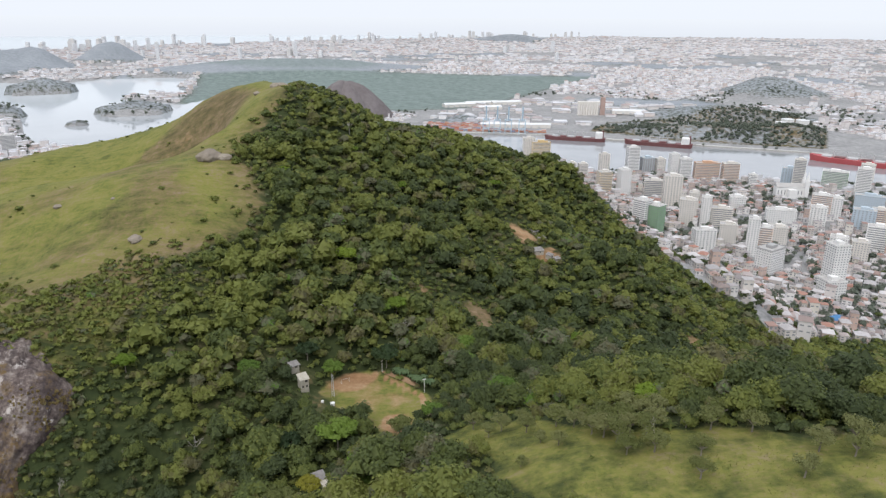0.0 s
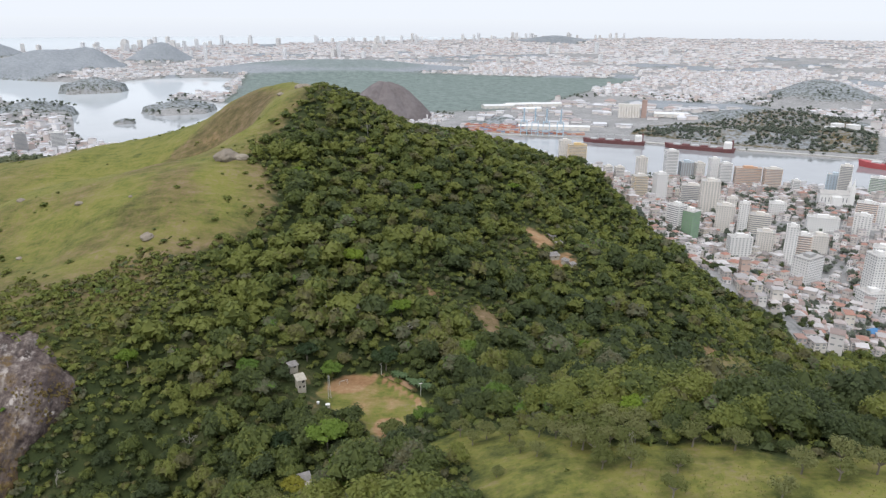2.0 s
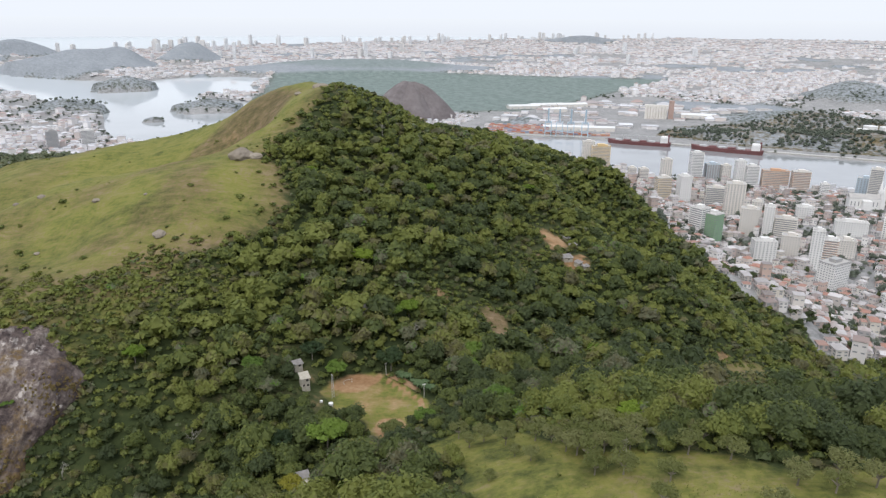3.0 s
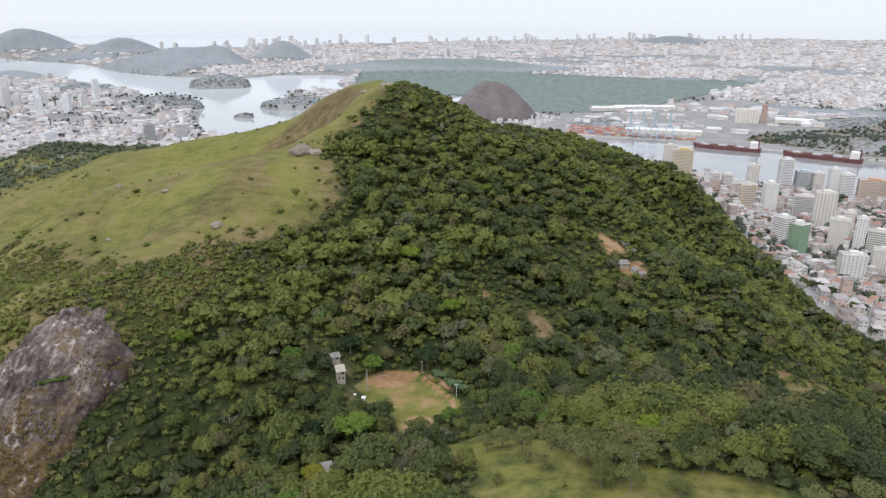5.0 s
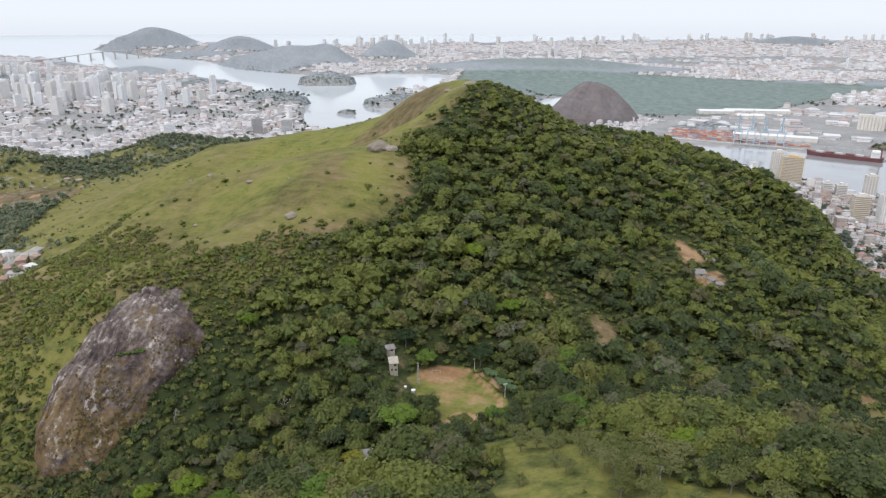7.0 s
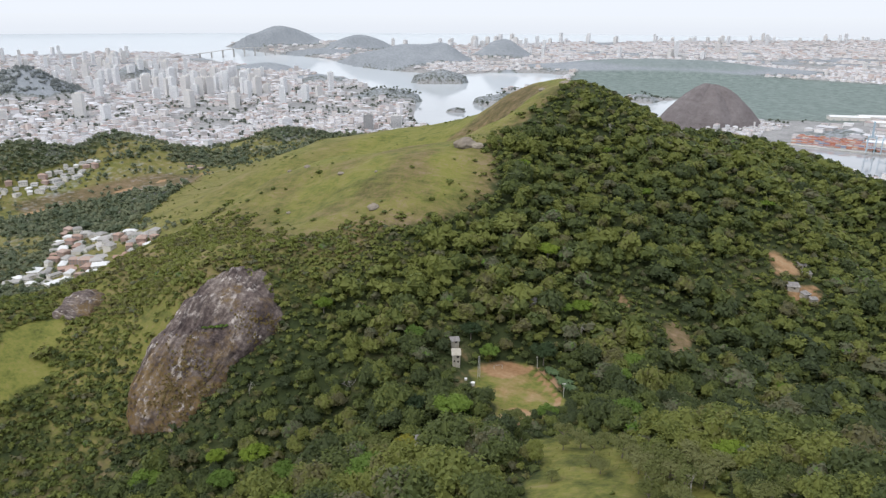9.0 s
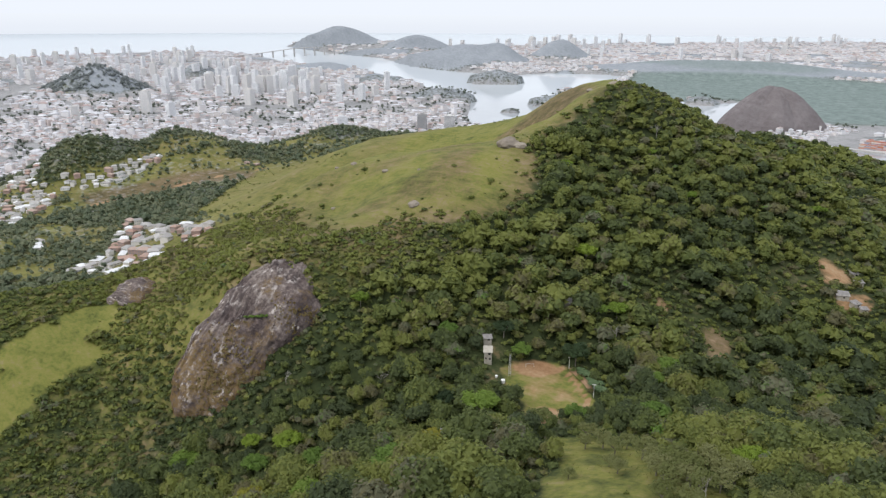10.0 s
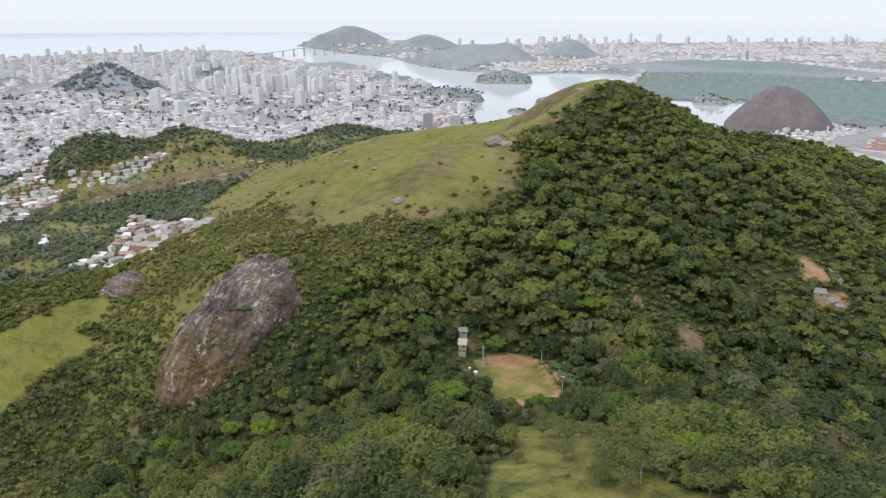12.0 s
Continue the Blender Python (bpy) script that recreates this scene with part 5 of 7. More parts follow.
    block(692, 1360, 30, 18, 42, M_BLUE, "ribs", "pale blue office tower in the old town centre", -25)
    block(787, 1367, 46, 20, 35, M_GREEN, "bands", "green-fronted office block with a white top", -30, M_WHITE)
    block(817, 1320, 26, 22, 50, M_WHITE, "bands", "white banded tower in the old town centre", -30)
    block(743, 1173, 46, 18, 30, M_BLUE, "grid", "pale blue and white hospital-like block", -30)
    block(673, 1069, 32, 20, 33, M_BLUE, "ribs", "blue-grey office block in the old town centre", -30)
    block(640, 1138, 30, 18, 39, M_ORANGE, "bands", "pinkish banded apartment block", -30, M_WHITE)
    block(660, 1130, 20, 18, 36, M_WHITE, "grid", "white apartment block in the old town centre", -30)
    block(608, 1084, 24, 18, 33, M_WHITE, "ribs", "white apartment block with brown base", -30)
    block(560, 1110, 46, 16, 22, M_WHITE, "grid", "long low white block with many windows", -15)
    block(560, 935, 22, 22, 33, M_WHITE, "grid", "white apartment tower in the old town centre", -30)
    block(586, 925, 22, 20, 30, M_CREAM, "grid", "cream apartment tower in the old town centre", -30)
    block(636, 968, 30, 20, 39, M_WHITE, "bands", "white banded apartment tower", -30)
    block(720, 1102, 24, 18, 24, M_ORANGE, "bands", "orange mid-rise block in the old town centre", -30, M_CREAM)
    block(621, 1364, 14, 14, 28, M_WHITE, "bands", "small white tower in the old town centre", -10)
    block(889, 1430, 26, 20, 40, M_CREAM, "grid", "cream waterfront tower in the old town centre", -30)
    block(510, 1010, 24, 20, 26, M_CREAM, "grid", "cream mid-rise apartment block", -15)
    block(520, 1190, 26, 20, 24, M_WHITE, "grid", "white mid-rise apartment block", -15)


build_centre()


def church():
    """A white twin-towered church among the trees of the centre."""
    top = new("church")
    box_part("nave", [(-30, 22, -9, 9, 0, 20), (-10, 4, -19, 19, 0, 17)], M_WHITE, top)
    bm = bmesh.new()
    for x0, x1, y0, y1, z0, z1 in ((-30, 22, -9.6, 9.6, 20, 27), ):
        a = [bm.verts.new(p) for p in ((x0, y0, z0), (x1, y0, z0), (x1, y1, z0), (x0, y1, z0), (x0, 0, z1), (x1, 0, z1))]
        for f in ((0, 1, 5, 4), (2, 3, 4, 5), (1, 2, 5), (3, 0, 4), (3, 2, 1, 0)):
            bm.faces.new([a[k] for k in f])
    part("roof", bm, M_ROOF_GREY, top)
    for sgn in (-1, 1):
        bm = bmesh.new()
        add_box(bm, 20, 27, sgn * 9 - 3.5, sgn * 9 + 3.5, 0, 32)
        bmesh.ops.create_cone(bm, cap_ends=True, segments=8, radius1=3.8, radius2=0.1, depth=18, matrix=Matrix.Translation((23.5, sgn * 9, 41)))
        part("bell_tower", bm, M_WHITE, top, "white bell tower with a pointed spire")
    box_part("glazing", [(x - 0.8, x + 0.8, s * 9 - 0.1, s * 9 + 0.1, 6, 14) for x in range(-26, 20, 6) for s in (-1, 1)], M_GLASS, top)["kind"] = "stuff"
    m, s = far_pose(664, 1290, -8)
    top.matrix_basis = m @ Matrix.Scale(s, 4)
    tagged(top, "white church with twin pointed towers among dark trees", "church")
    LANDMARKS.append((664, 1290, 40))


church()


def many_houses(name, xs, ys, sizes, heights, turns, roof_kind, label, seed, windows=False, roofing=None):
    """Low houses of a quarter, drawn as one mesh: walls, and hipped or flat roofs."""
    rng = np.random.default_rng(seed)
    n = len(xs)
    w, d = sizes * rng.uniform(0.8, 1.3, n), sizes * rng.uniform(0.7, 1.1, n)
    zg = np.maximum(land(xs, ys), 1.0) - 1.5
    ux = np.array([-1, 1, 1, -1, -1, 1, 1, -1, -1, 1, 1, -1, -0.35, 0.35]) / 2
    uy = np.array([-1, -1, 1, 1, -1, -1, 1, 1, -1, -1, 1, 1, 0, 0]) / 2
    over = np.array([1] * 8 + [1.1] * 4 + [1, 1])
    lx, ly = ux * over * w[:, None], uy * over * d[:, None]
    c, s = np.cos(turns)[:, None], np.sin(turns)[:, None]
    x, y = xs[:, None] + lx * c - ly * s, ys[:, None] + lx * s + ly * c
    z = np.zeros((n, 14))
    z[:, 4:12] = heights[:, None] + 1.5
    z[:, 12:] = heights[:, None] + 1.5 + np.where(roof_kind, 0.22 * d, 0.35)[:, None]
    z = z + zg[:, None]
    X, Y, Z, _ = squash(x, y, z)
    V = np.stack([X, Y, Z], -1).reshape(-1, 3)
    base = (np.arange(n) * 14)[:, None, None]
    q = np.array([[0, 1, 5, 4], [1, 2, 6, 5], [2, 3, 7, 6], [3, 0, 4, 7], [8, 9, 13, 12], [10, 11, 12, 13]])
    t = np.array([[9, 10, 13], [11, 8, 12]])
    wall_t, roof_t = rng.uniform(size=n), rng.uniform(size=n)
    tint = np.concatenate([np.repeat(wall_t[:, None], 8, 1), np.repeat(roof_t[:, None], 6, 1)], 1).ravel()
    Q, QM = (q[None] + base).reshape(-1, 4), np.tile([0, 0, 0, 0, 1, 1], n)
    if windows:
        # shaded window strips on every wall, two storeys where the house is tall enough
        rows = []
        for sx, sy, along in ((0, -1, 0), (0, 1, 0), (-1, 0, 1), (1, 0, 1)):
            for u0, u1 in ((-0.4, -0.16), (0.1, 0.4)):
                for f in (0.5, 0.82):
                    a, b = (u0, u1)
                    wx = np.stack([a * w, b * w, b * w, a * w], 1) if along == 0 else np.repeat(sx * (w / 2 + 0.06)[:, None], 4, 1)
                    wy = np.stack([a * d, b * d, b * d, a * d], 1) if along == 1 else np.repeat(sy * (d / 2 + 0.06)[:, None], 4, 1)
                    top = zg + 1.5 + heights * f
                    wz = np.stack([top - 1.4, top - 1.4, top, top], 1)
                    rows.append(np.stack(squash(xs[:, None] + wx * c - wy * s, ys[:, None] + wx * s + wy * c, wz)[:3], -1).reshape(-1, 3))
        W = np.concatenate(rows)
        Q = np.concatenate([Q, len(V) + np.arange(len(W)).reshape(-1, 4)])
        QM = np.concatenate([QM, np.full(len(W) // 4, 2)])
        V = np.concatenate([V, W])
        tint = np.concatenate([tint, np.zeros(len(W))])
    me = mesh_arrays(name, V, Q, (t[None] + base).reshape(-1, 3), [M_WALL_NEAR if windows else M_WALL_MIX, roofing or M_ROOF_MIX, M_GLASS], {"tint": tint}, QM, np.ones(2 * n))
    return tagged(new(name, me), label, "houses", kind="stuff")


def town_places(rng, r0, r1, step, a0=-78, a1=42):
    """Building plots in a ring of the plan."""
    area = (r1 * r1 - r0 * r0) / 2 * radians(a1 - a0)
    n = int(area / step / step)
    r = np.sqrt(rng.uniform(r0 * r0, r1 * r1, n))
    a = np.radians(rng.uniform(a0, a1, n))
    x, y = CENTRE_X + r * np.sin(a), CENTRE_Y + r * np.cos(a)
    x, y = np.round(x / step) * step + rng.uniform(-0.25, 0.25, n) * step, np.round(y / step) * step + rng.uniform(-0.25, 0.25, n) * step
    z = land(x, y)
    g, s, town, woods = cover(x, y, z)
    keep = (town > 0.5) & (z > 1.5) & (wet(x, y) < -8) & (inside(x, y, PORT) < 5)
    for lx, ly, lr in LANDMARKS:
        keep &= np.hypot(x - lx, y - ly) > lr + 4
    return x[keep], y[keep]


def build_town():
    rng = np.random.default_rng(29)
    for r0, r1, step, size, tall, name, label in (
            (560, 1500, 12, 9.5, 1.0, "low_rise_quarter", "crowded pale low houses with grey and clay roofs"),
            (1500, 2450, 17, 13, 1.0, "low_rise_quarter", "dense pale low-rise town below the hills"),
            (2450, 5200, 31, 20, 1.1, "far_town", "distant pale low-rise town across the bay"),
            (5200, 15000, 66, 36, 1.35, "far_town", "far pale city spreading to the coast")):
        x, y = town_places(rng, r0, r1, step)
        n = len(x)
        gap = value_noise(x, y, step * 7, 91, 2)
        keep = gap < (0.68 if r0 == 1500 else 0.74 if r0 < 1500 else 0.64)
        x, y = x[keep], y[keep]
        n = len(x)
        h = rng.uniform(3.2, 9.5, n) * tall
        h = np.where(rng.uniform(size=n) < 0.1, h + rng.uniform(5, 16, n), h)
        turns = np.radians(np.round(value_noise(x, y, 220, 95, 1) * 5) * 18 + rng.normal(0, 4, n))
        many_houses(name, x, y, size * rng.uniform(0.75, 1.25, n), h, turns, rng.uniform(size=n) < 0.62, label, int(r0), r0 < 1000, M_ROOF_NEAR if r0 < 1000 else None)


build_town()


# White and cream render again for far towers, with haze in the colour.
M_FAR_WALL = plain("hazed_white_render", [(0, (0.76, 0.765, 0.775)), (1, (0.86, 0.86, 0.865))], 0.08, 0.7, bump=0)
M_FAR_CREAM = plain("hazed_cream_render", [(0, (0.7, 0.675, 0.65)), (1, (0.8, 0.775, 0.75))], 0.08, 0.7, bump=0)


def build_far_towers():
    rng = np.random.default_rng(43)
    kinds = []
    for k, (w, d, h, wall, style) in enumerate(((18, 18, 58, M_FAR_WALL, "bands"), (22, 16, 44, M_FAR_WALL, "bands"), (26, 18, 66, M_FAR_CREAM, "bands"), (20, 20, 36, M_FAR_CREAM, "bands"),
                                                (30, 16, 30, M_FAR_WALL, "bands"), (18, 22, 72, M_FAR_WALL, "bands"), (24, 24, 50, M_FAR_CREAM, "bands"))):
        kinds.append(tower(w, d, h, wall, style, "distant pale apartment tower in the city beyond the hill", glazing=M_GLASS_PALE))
    used = 0
    spots = []

    def region(n, pts, spread):
        for _ in range(n):
            cx, cy = pts[int(rng.integers(len(pts)))]
            spots.append((cx + rng.normal() * spread, cy + rng.normal() * spread * 0.8))
    region(125, [(-2430, 1990), (-2530, 2320), (-2130, 2160), (-2700, 2250), (-3150, 2220), (-2900, 2500), (-3480, 1620), (-3600, 2800), (-4200, 2950)], 190)
    region(40, [(-4700, 2200), (-4500, 1700), (-5000, 2600), (-5200, 3200)], 330)
    region(14, [(-2100, 2250), (-1800, 1800), (-1900, 1300)], 260)
    region(90, [(-4000, 7600), (-3000, 8600), (-2000, 9800), (-800, 10700), (600, 11800), (2000, 12800), (-3500, 6800)], 420)
    region(20, [(-1500, 5600), (-500, 6500), (1000, 7000)], 700)
    for x, y in spots:
        if wet(np.array([x]), np.array([y]))[0] > -30:
            continue
        k = int(rng.integers(7))
        m, s = far_pose(x, y, float(rng.uniform(0, 90)))
        s *= 1.15 if y < 6000 else 1.7
        if used < 7:
            ob = kinds[used]
            ob.matrix_basis = m @ Matrix.Scale(s, 4)
        else:
            ob = copy_thing(kinds[k], m @ Matrix.Scale(s / kinds[k].scale[0], 4))
        ob["group"] = "distant towers"
        used += 1
    twin = tower(26, 22, 50, M_GREY, "bands", "grey apartment slab by the bay shore", M_GREY)
    put_tower(-1128, 1645, 30, twin)
    put_tower(-1046, 1668, 30, tower(30, 22, 50, M_GREY, "bands", "pale grey apartment slab by the bay shore", M_WHITE))


build_far_towers()


# ---- houses on the western slope and round the pitch ----
def house(w, d, h, wall, roof, label, storeys=1):
    top = new("house")
    box_part("wall", [(-w / 2, w / 2, -d / 2, d / 2, -2.5, h)], wall, top)
    bm = bmesh.new()
    o, r = 0.5, h + 0.24 * d
    a = [bm.verts.new(p) for p in ((-w / 2 - o, -d / 2 - o, h - 0.1), (w / 2 + o, -d / 2 - o, h - 0.1), (w / 2 + o, d / 2 + o, h - 0.1), (-w / 2 - o, d / 2 + o, h - 0.1),
                                   (-w / 2 + d * 0.3, 0, r), (w / 2 - d * 0.3, 0, r))]
    for f in ((0, 1, 5, 4), (2, 3, 4, 5), (1, 2, 5), (3, 0, 4), (3, 2, 1, 0)):
        bm.faces.new([a[k] for k in f])
    part("roof", bm, roof, top)
    for s in range(storeys):
        z = 0.9 + s * 2.9
        for x in np.arange(-w / 2 + 1.6, w / 2 - 1, 2.8):
            for sgn in (-1, 1):
                y = sgn * d / 2
                box_part("window", [(x - 0.6, x + 0.6, y - 0.08, y + 0.08, z, z + 1.2)], M_GLASS, top)
    box_part("door", [(w / 2 - 0.08, w / 2 + 0.08, -0.5, 0.5, 0, 2.1)], M_BARK, top)
    return tagged(top, label, "house", "hillside houses")


def build_houses():
    rng = np.random.default_rng(7)
    kinds = [house(11, 8, 6, M_CREAM, M_FIBRE, "cream two-storey house with a grey roof on the hillside", 2),
             house(12, 9, 3.4, M_CREAM, M_METAL_ROOF, "cream single-storey house with a pale sheet roof"),
             house(10, 8, 6, M_BRICK, M_TILE, "bare brick two-storey house with a clay tile roof", 2),
             house(13, 9, 3.4, M_WHITE, M_FIBRE, "white single-storey house with a grey sheet roof")]
    first = [True] * 4
    spots = []
    for poly, count in ((HAMLET, 75), (HILL_FOOT_STREET, 34), (WEST_STREETS, 70)):
        xs, ys = [p[0] for p in poly], [p[1] for p in poly]
        tries = 0
        while count and tries < 4000:
            tries += 1
            x, y = rng.uniform(min(xs), max(xs)), rng.uniform(min(ys), max(ys))
            if inside(np.array([x]), np.array([y]), poly)[0] > 0 and value_noise(np.array([x]), np.array([y]), 45, 15)[0] < 0.62 and all(math.hypot(x - p, y - q) > 13 for p, q in spots):
                spots.append((x, y))
                count -= 1
    spots += [(-836, 420), (-822, 412), (-850, 428), (-905, 845), (-935, 850)]
    hall = house(17, 11, 5.5, M_WHITE, M_BLUE_SHEET, "white hall with a bright blue sheet roof", 1)
    hall.matrix_basis = pose(424, 687, height_at(424, 687), 0, 0, 28)
    for x, y in spots:
        k = int(rng.integers(4))
        m = pose(x, y, height_at(x, y), 0, 0, float(rng.uniform(-35, 35)) + 30 + 90 * int(rng.integers(2)))
        m = m @ Matrix.Diagonal((*(float(v) for v in rng.uniform(0.65, 1.5, 3) * (1, 1, 0.85)), 1))
        if first[k]:
            kinds[k].matrix_basis, first[k] = m, False
        else:
            copy = copy_thing(kinds[k], m)
            copy.matrix_basis = m


build_houses()


# ---- woods and trees of the wider country ----
def build_far_trees():
    rng = np.random.default_rng(77)
    protos = [crown_arrays(rng, 2, 24, 0.26, spread=0.5, core=0.85, clump=0.55) for _ in range(5)]
    x, y = jittered(rng, -1340, -430, 250, 1260, 7.8)
    keep = west_country(x, y) & (land(x, y) > 3) & (rng.uniform(size=len(x)) < np.where(west_wood(x, y) > 0.5, 0.95, np.where(inside(x, y, DRY_STRIP) > 0, 0.06, 0.16 + 0.4 * (value_noise(x, y, 60, 43) > 0.52)))) & (inside(x, y, SUMMIT_GRASS) < 4)
    x, y = x[keep], y[keep]
    r = rng.gamma(4, 0.62, len(x)) + 1.0
    inhabited = np.maximum.reduce([inside(x, y, p) for p in (HAMLET, HILL_FOOT_STREET, WEST_STREETS)]) > -4
    r = np.where(inhabited, r * 0.7, r)
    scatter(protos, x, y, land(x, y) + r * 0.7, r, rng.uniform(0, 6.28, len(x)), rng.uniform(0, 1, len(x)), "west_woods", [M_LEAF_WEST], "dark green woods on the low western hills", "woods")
    n = 21000
    a = np.radians(rng.uniform(-76, 40, n))
    d = np.sqrt(np.where(rng.uniform(size=n) < 0.45, rng.uniform(640 ** 2, 1700 ** 2, n), rng.uniform(640 ** 2, 3300 ** 2, n)))
    x, y = CENTRE_X + d * np.sin(a), CENTRE_Y + d * np.cos(a)
    z = land(x, y)
    _, _, town, woods = cover(x, y, z)
    keep = ((town > 0.4) & (inside(x, y, PORT) < 0) & (value_noise(x, y, 110, 37) > np.where(x < -300, 0.4, 0.46)) | (inside(x, y, HARBOUR_SLOPE) > 0) & (value_noise(x, y, 80, 39) > 0.45)) & (z > 1.5)
    for lx, ly, lr in LANDMARKS:
        keep &= np.hypot(x - lx, y - ly) > lr
    x, y, z = x[keep], y[keep], z[keep]
    r = rng.uniform(3.5, 7.5, len(x))
    scatter(protos, x, y, z + r * 0.8, r, rng.uniform(0, 6.28, len(x)), rng.uniform(0, 1, len(x)), "town_trees", [M_LEAF_FAR], "green trees among the houses of the town, greyed as by haze", "trees", far=True)
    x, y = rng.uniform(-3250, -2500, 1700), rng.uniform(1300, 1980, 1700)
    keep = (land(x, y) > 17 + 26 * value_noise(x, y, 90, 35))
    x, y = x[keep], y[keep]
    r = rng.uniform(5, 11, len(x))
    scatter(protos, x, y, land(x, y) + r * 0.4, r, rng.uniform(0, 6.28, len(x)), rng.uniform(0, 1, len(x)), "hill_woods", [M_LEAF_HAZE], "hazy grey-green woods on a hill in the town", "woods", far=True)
    x, y = rng.uniform(215, 640, 1100), rng.uniform(560, 1000, 1100)
    far_in = inside(x, y, EAST_TOWN)
    keep = (far_in > 2) & (rng.uniform(size=len(x)) < 0.14 + 0.6 * np.exp(-far_in / 22)) & (value_noise(x, y, 40, 49) > 0.36)
    for lx, ly, lr in LANDMARKS:
        keep &= np.hypot(x - lx, y - ly) > lr
    x, y = x[keep], y[keep]
    r = rng.uniform(2.6, 6.0, len(x))
    scatter(protos, x, y, land(x, y) + r * 1.1, r, rng.uniform(0, 6.28, len(x)), rng.uniform(0, 0.5, len(x)), "foot_trees", [M_LEAF_WOOD], "dark green trees among the houses at the foot of the hill", "trees")
    x, y = rng.uniform(440, 1200, 2600), rng.uniform(1780, 2420, 2600)
    keep = (inside(x, y, HARBOUR_SLOPE) > 4) & (value_noise(x, y, 70, 47, 4) > 0.42)
    x, y = x[keep], y[keep]
    r = rng.uniform(3.0, 7.5, len(x))
    scatter(protos, x, y, land(x, y) + r * 0.5, r, rng.uniform(0, 6.28, len(x)), rng.uniform(0, 0.8, len(x)), "harbour_scrub", [M_LEAF_FAR], "haze-dulled green scrub and trees on the harbour slope", "scrub", far=True)


build_far_trees()


# ---- rock hill by the channel ----
M_BARE = plain("bare_rock", [(0, (0.12, 0.1, 0.1)), (0.5, (0.17, 0.15, 0.15)), (1, (0.24, 0.215, 0.215))], 0.012, 0.08, bump=0.6, depth=6)


def build_rock_hill():
    rings, spokes = 46, 120
    rr, aa = np.meshgrid(np.linspace(0, 1, rings), np.linspace(0, 2 * np.pi, spokes, endpoint=False), indexing="ij")
    edge = 1 + 0.16 * np.sin(aa * 2 + 0.6) + 0.07 * np.sin(aa * 5 + 1.0)
    x, y = rr * np.cos(aa) * 142 * edge, rr * np.sin(aa) * 142 * edge
    gully = value_noise(np.cos(aa) * 60 + 90, np.sin(aa) * 60 + 90, 9, 4, 3) - 0.5
    z = 128 * np.clip(1 - rr ** 1.75, 0, 1) ** 0.95 + gully * 26 * np.sin(np.pi * rr) + (value_noise(x + 500, y + 500, 40, 6, 4) - 0.5) * 16 * (1 - rr)
    z = np.where(rr > 0.93, -4, z)
    i, j = np.meshgrid(np.arange(rings - 1), np.arange(spokes), indexing="ij")
    k = (j + 1) % spokes
    quads = np.stack([i * spokes + j, (i + 1) * spokes + j, (i + 1) * spokes + k, i * spokes + k], -1).reshape(-1, 4)
    X, Y, Z, _ = squash(x.ravel() - 320, y.ravel() + 2335, z.ravel())
    ob = new("rock_hill", mesh_arrays("rock_hill", np.stack([X, Y, Z], 1), quads, (), [M_BARE], smooth=True))
    tagged(ob, "steep bare brown-grey rock hill beside the harbour channel", "rock hill")


build_rock_hill()


# ---- harbour ----
def boxes_mesh(rng, cx, cy, nx, ny, turn, floors):
    """Stacked containers, twelve metres long, in lanes."""
    V, Q, A = [], [], []
    face = np.array([[0, 1, 5, 4], [1, 2, 6, 5], [2, 3, 7, 6], [3, 0, 4, 7], [4, 5, 6, 7]])
    c, s = math.cos(radians(turn)), math.sin(radians(turn))
    for i in range(nx):
        for j in range(ny):
            for k in range(int(rng.integers(1, floors + 1))):
                x0, y0 = (i - nx / 2) * 13.2 + rng.normal() * 0.1, (j - ny / 2) * (2.9 if j % 6 else 2.9) + (j // 6) * 7
                lx = np.array([0, 12.2, 12.2, 0] * 2) + x0
                ly = np.array([0, 0, 2.44, 2.44] * 2) + y0
                lz = np.repeat([k * 2.6, k * 2.6 + 2.55], 4) + 3
                at = 8 * len(A)
                V.append(np.stack([cx + lx * c - ly * s, cy + lx * s + ly * c, lz], 1))
                Q.append(face + at)
                A.append(np.full(8, rng.uniform()))
    V = np.concatenate(V)
    return mesh_arrays("containers", np.stack(squash(V[:, 0], V[:, 1], V[:, 2])[:3], 1), np.concatenate(Q), (), [M_CONTAINER], {"tint": np.concatenate(A)})


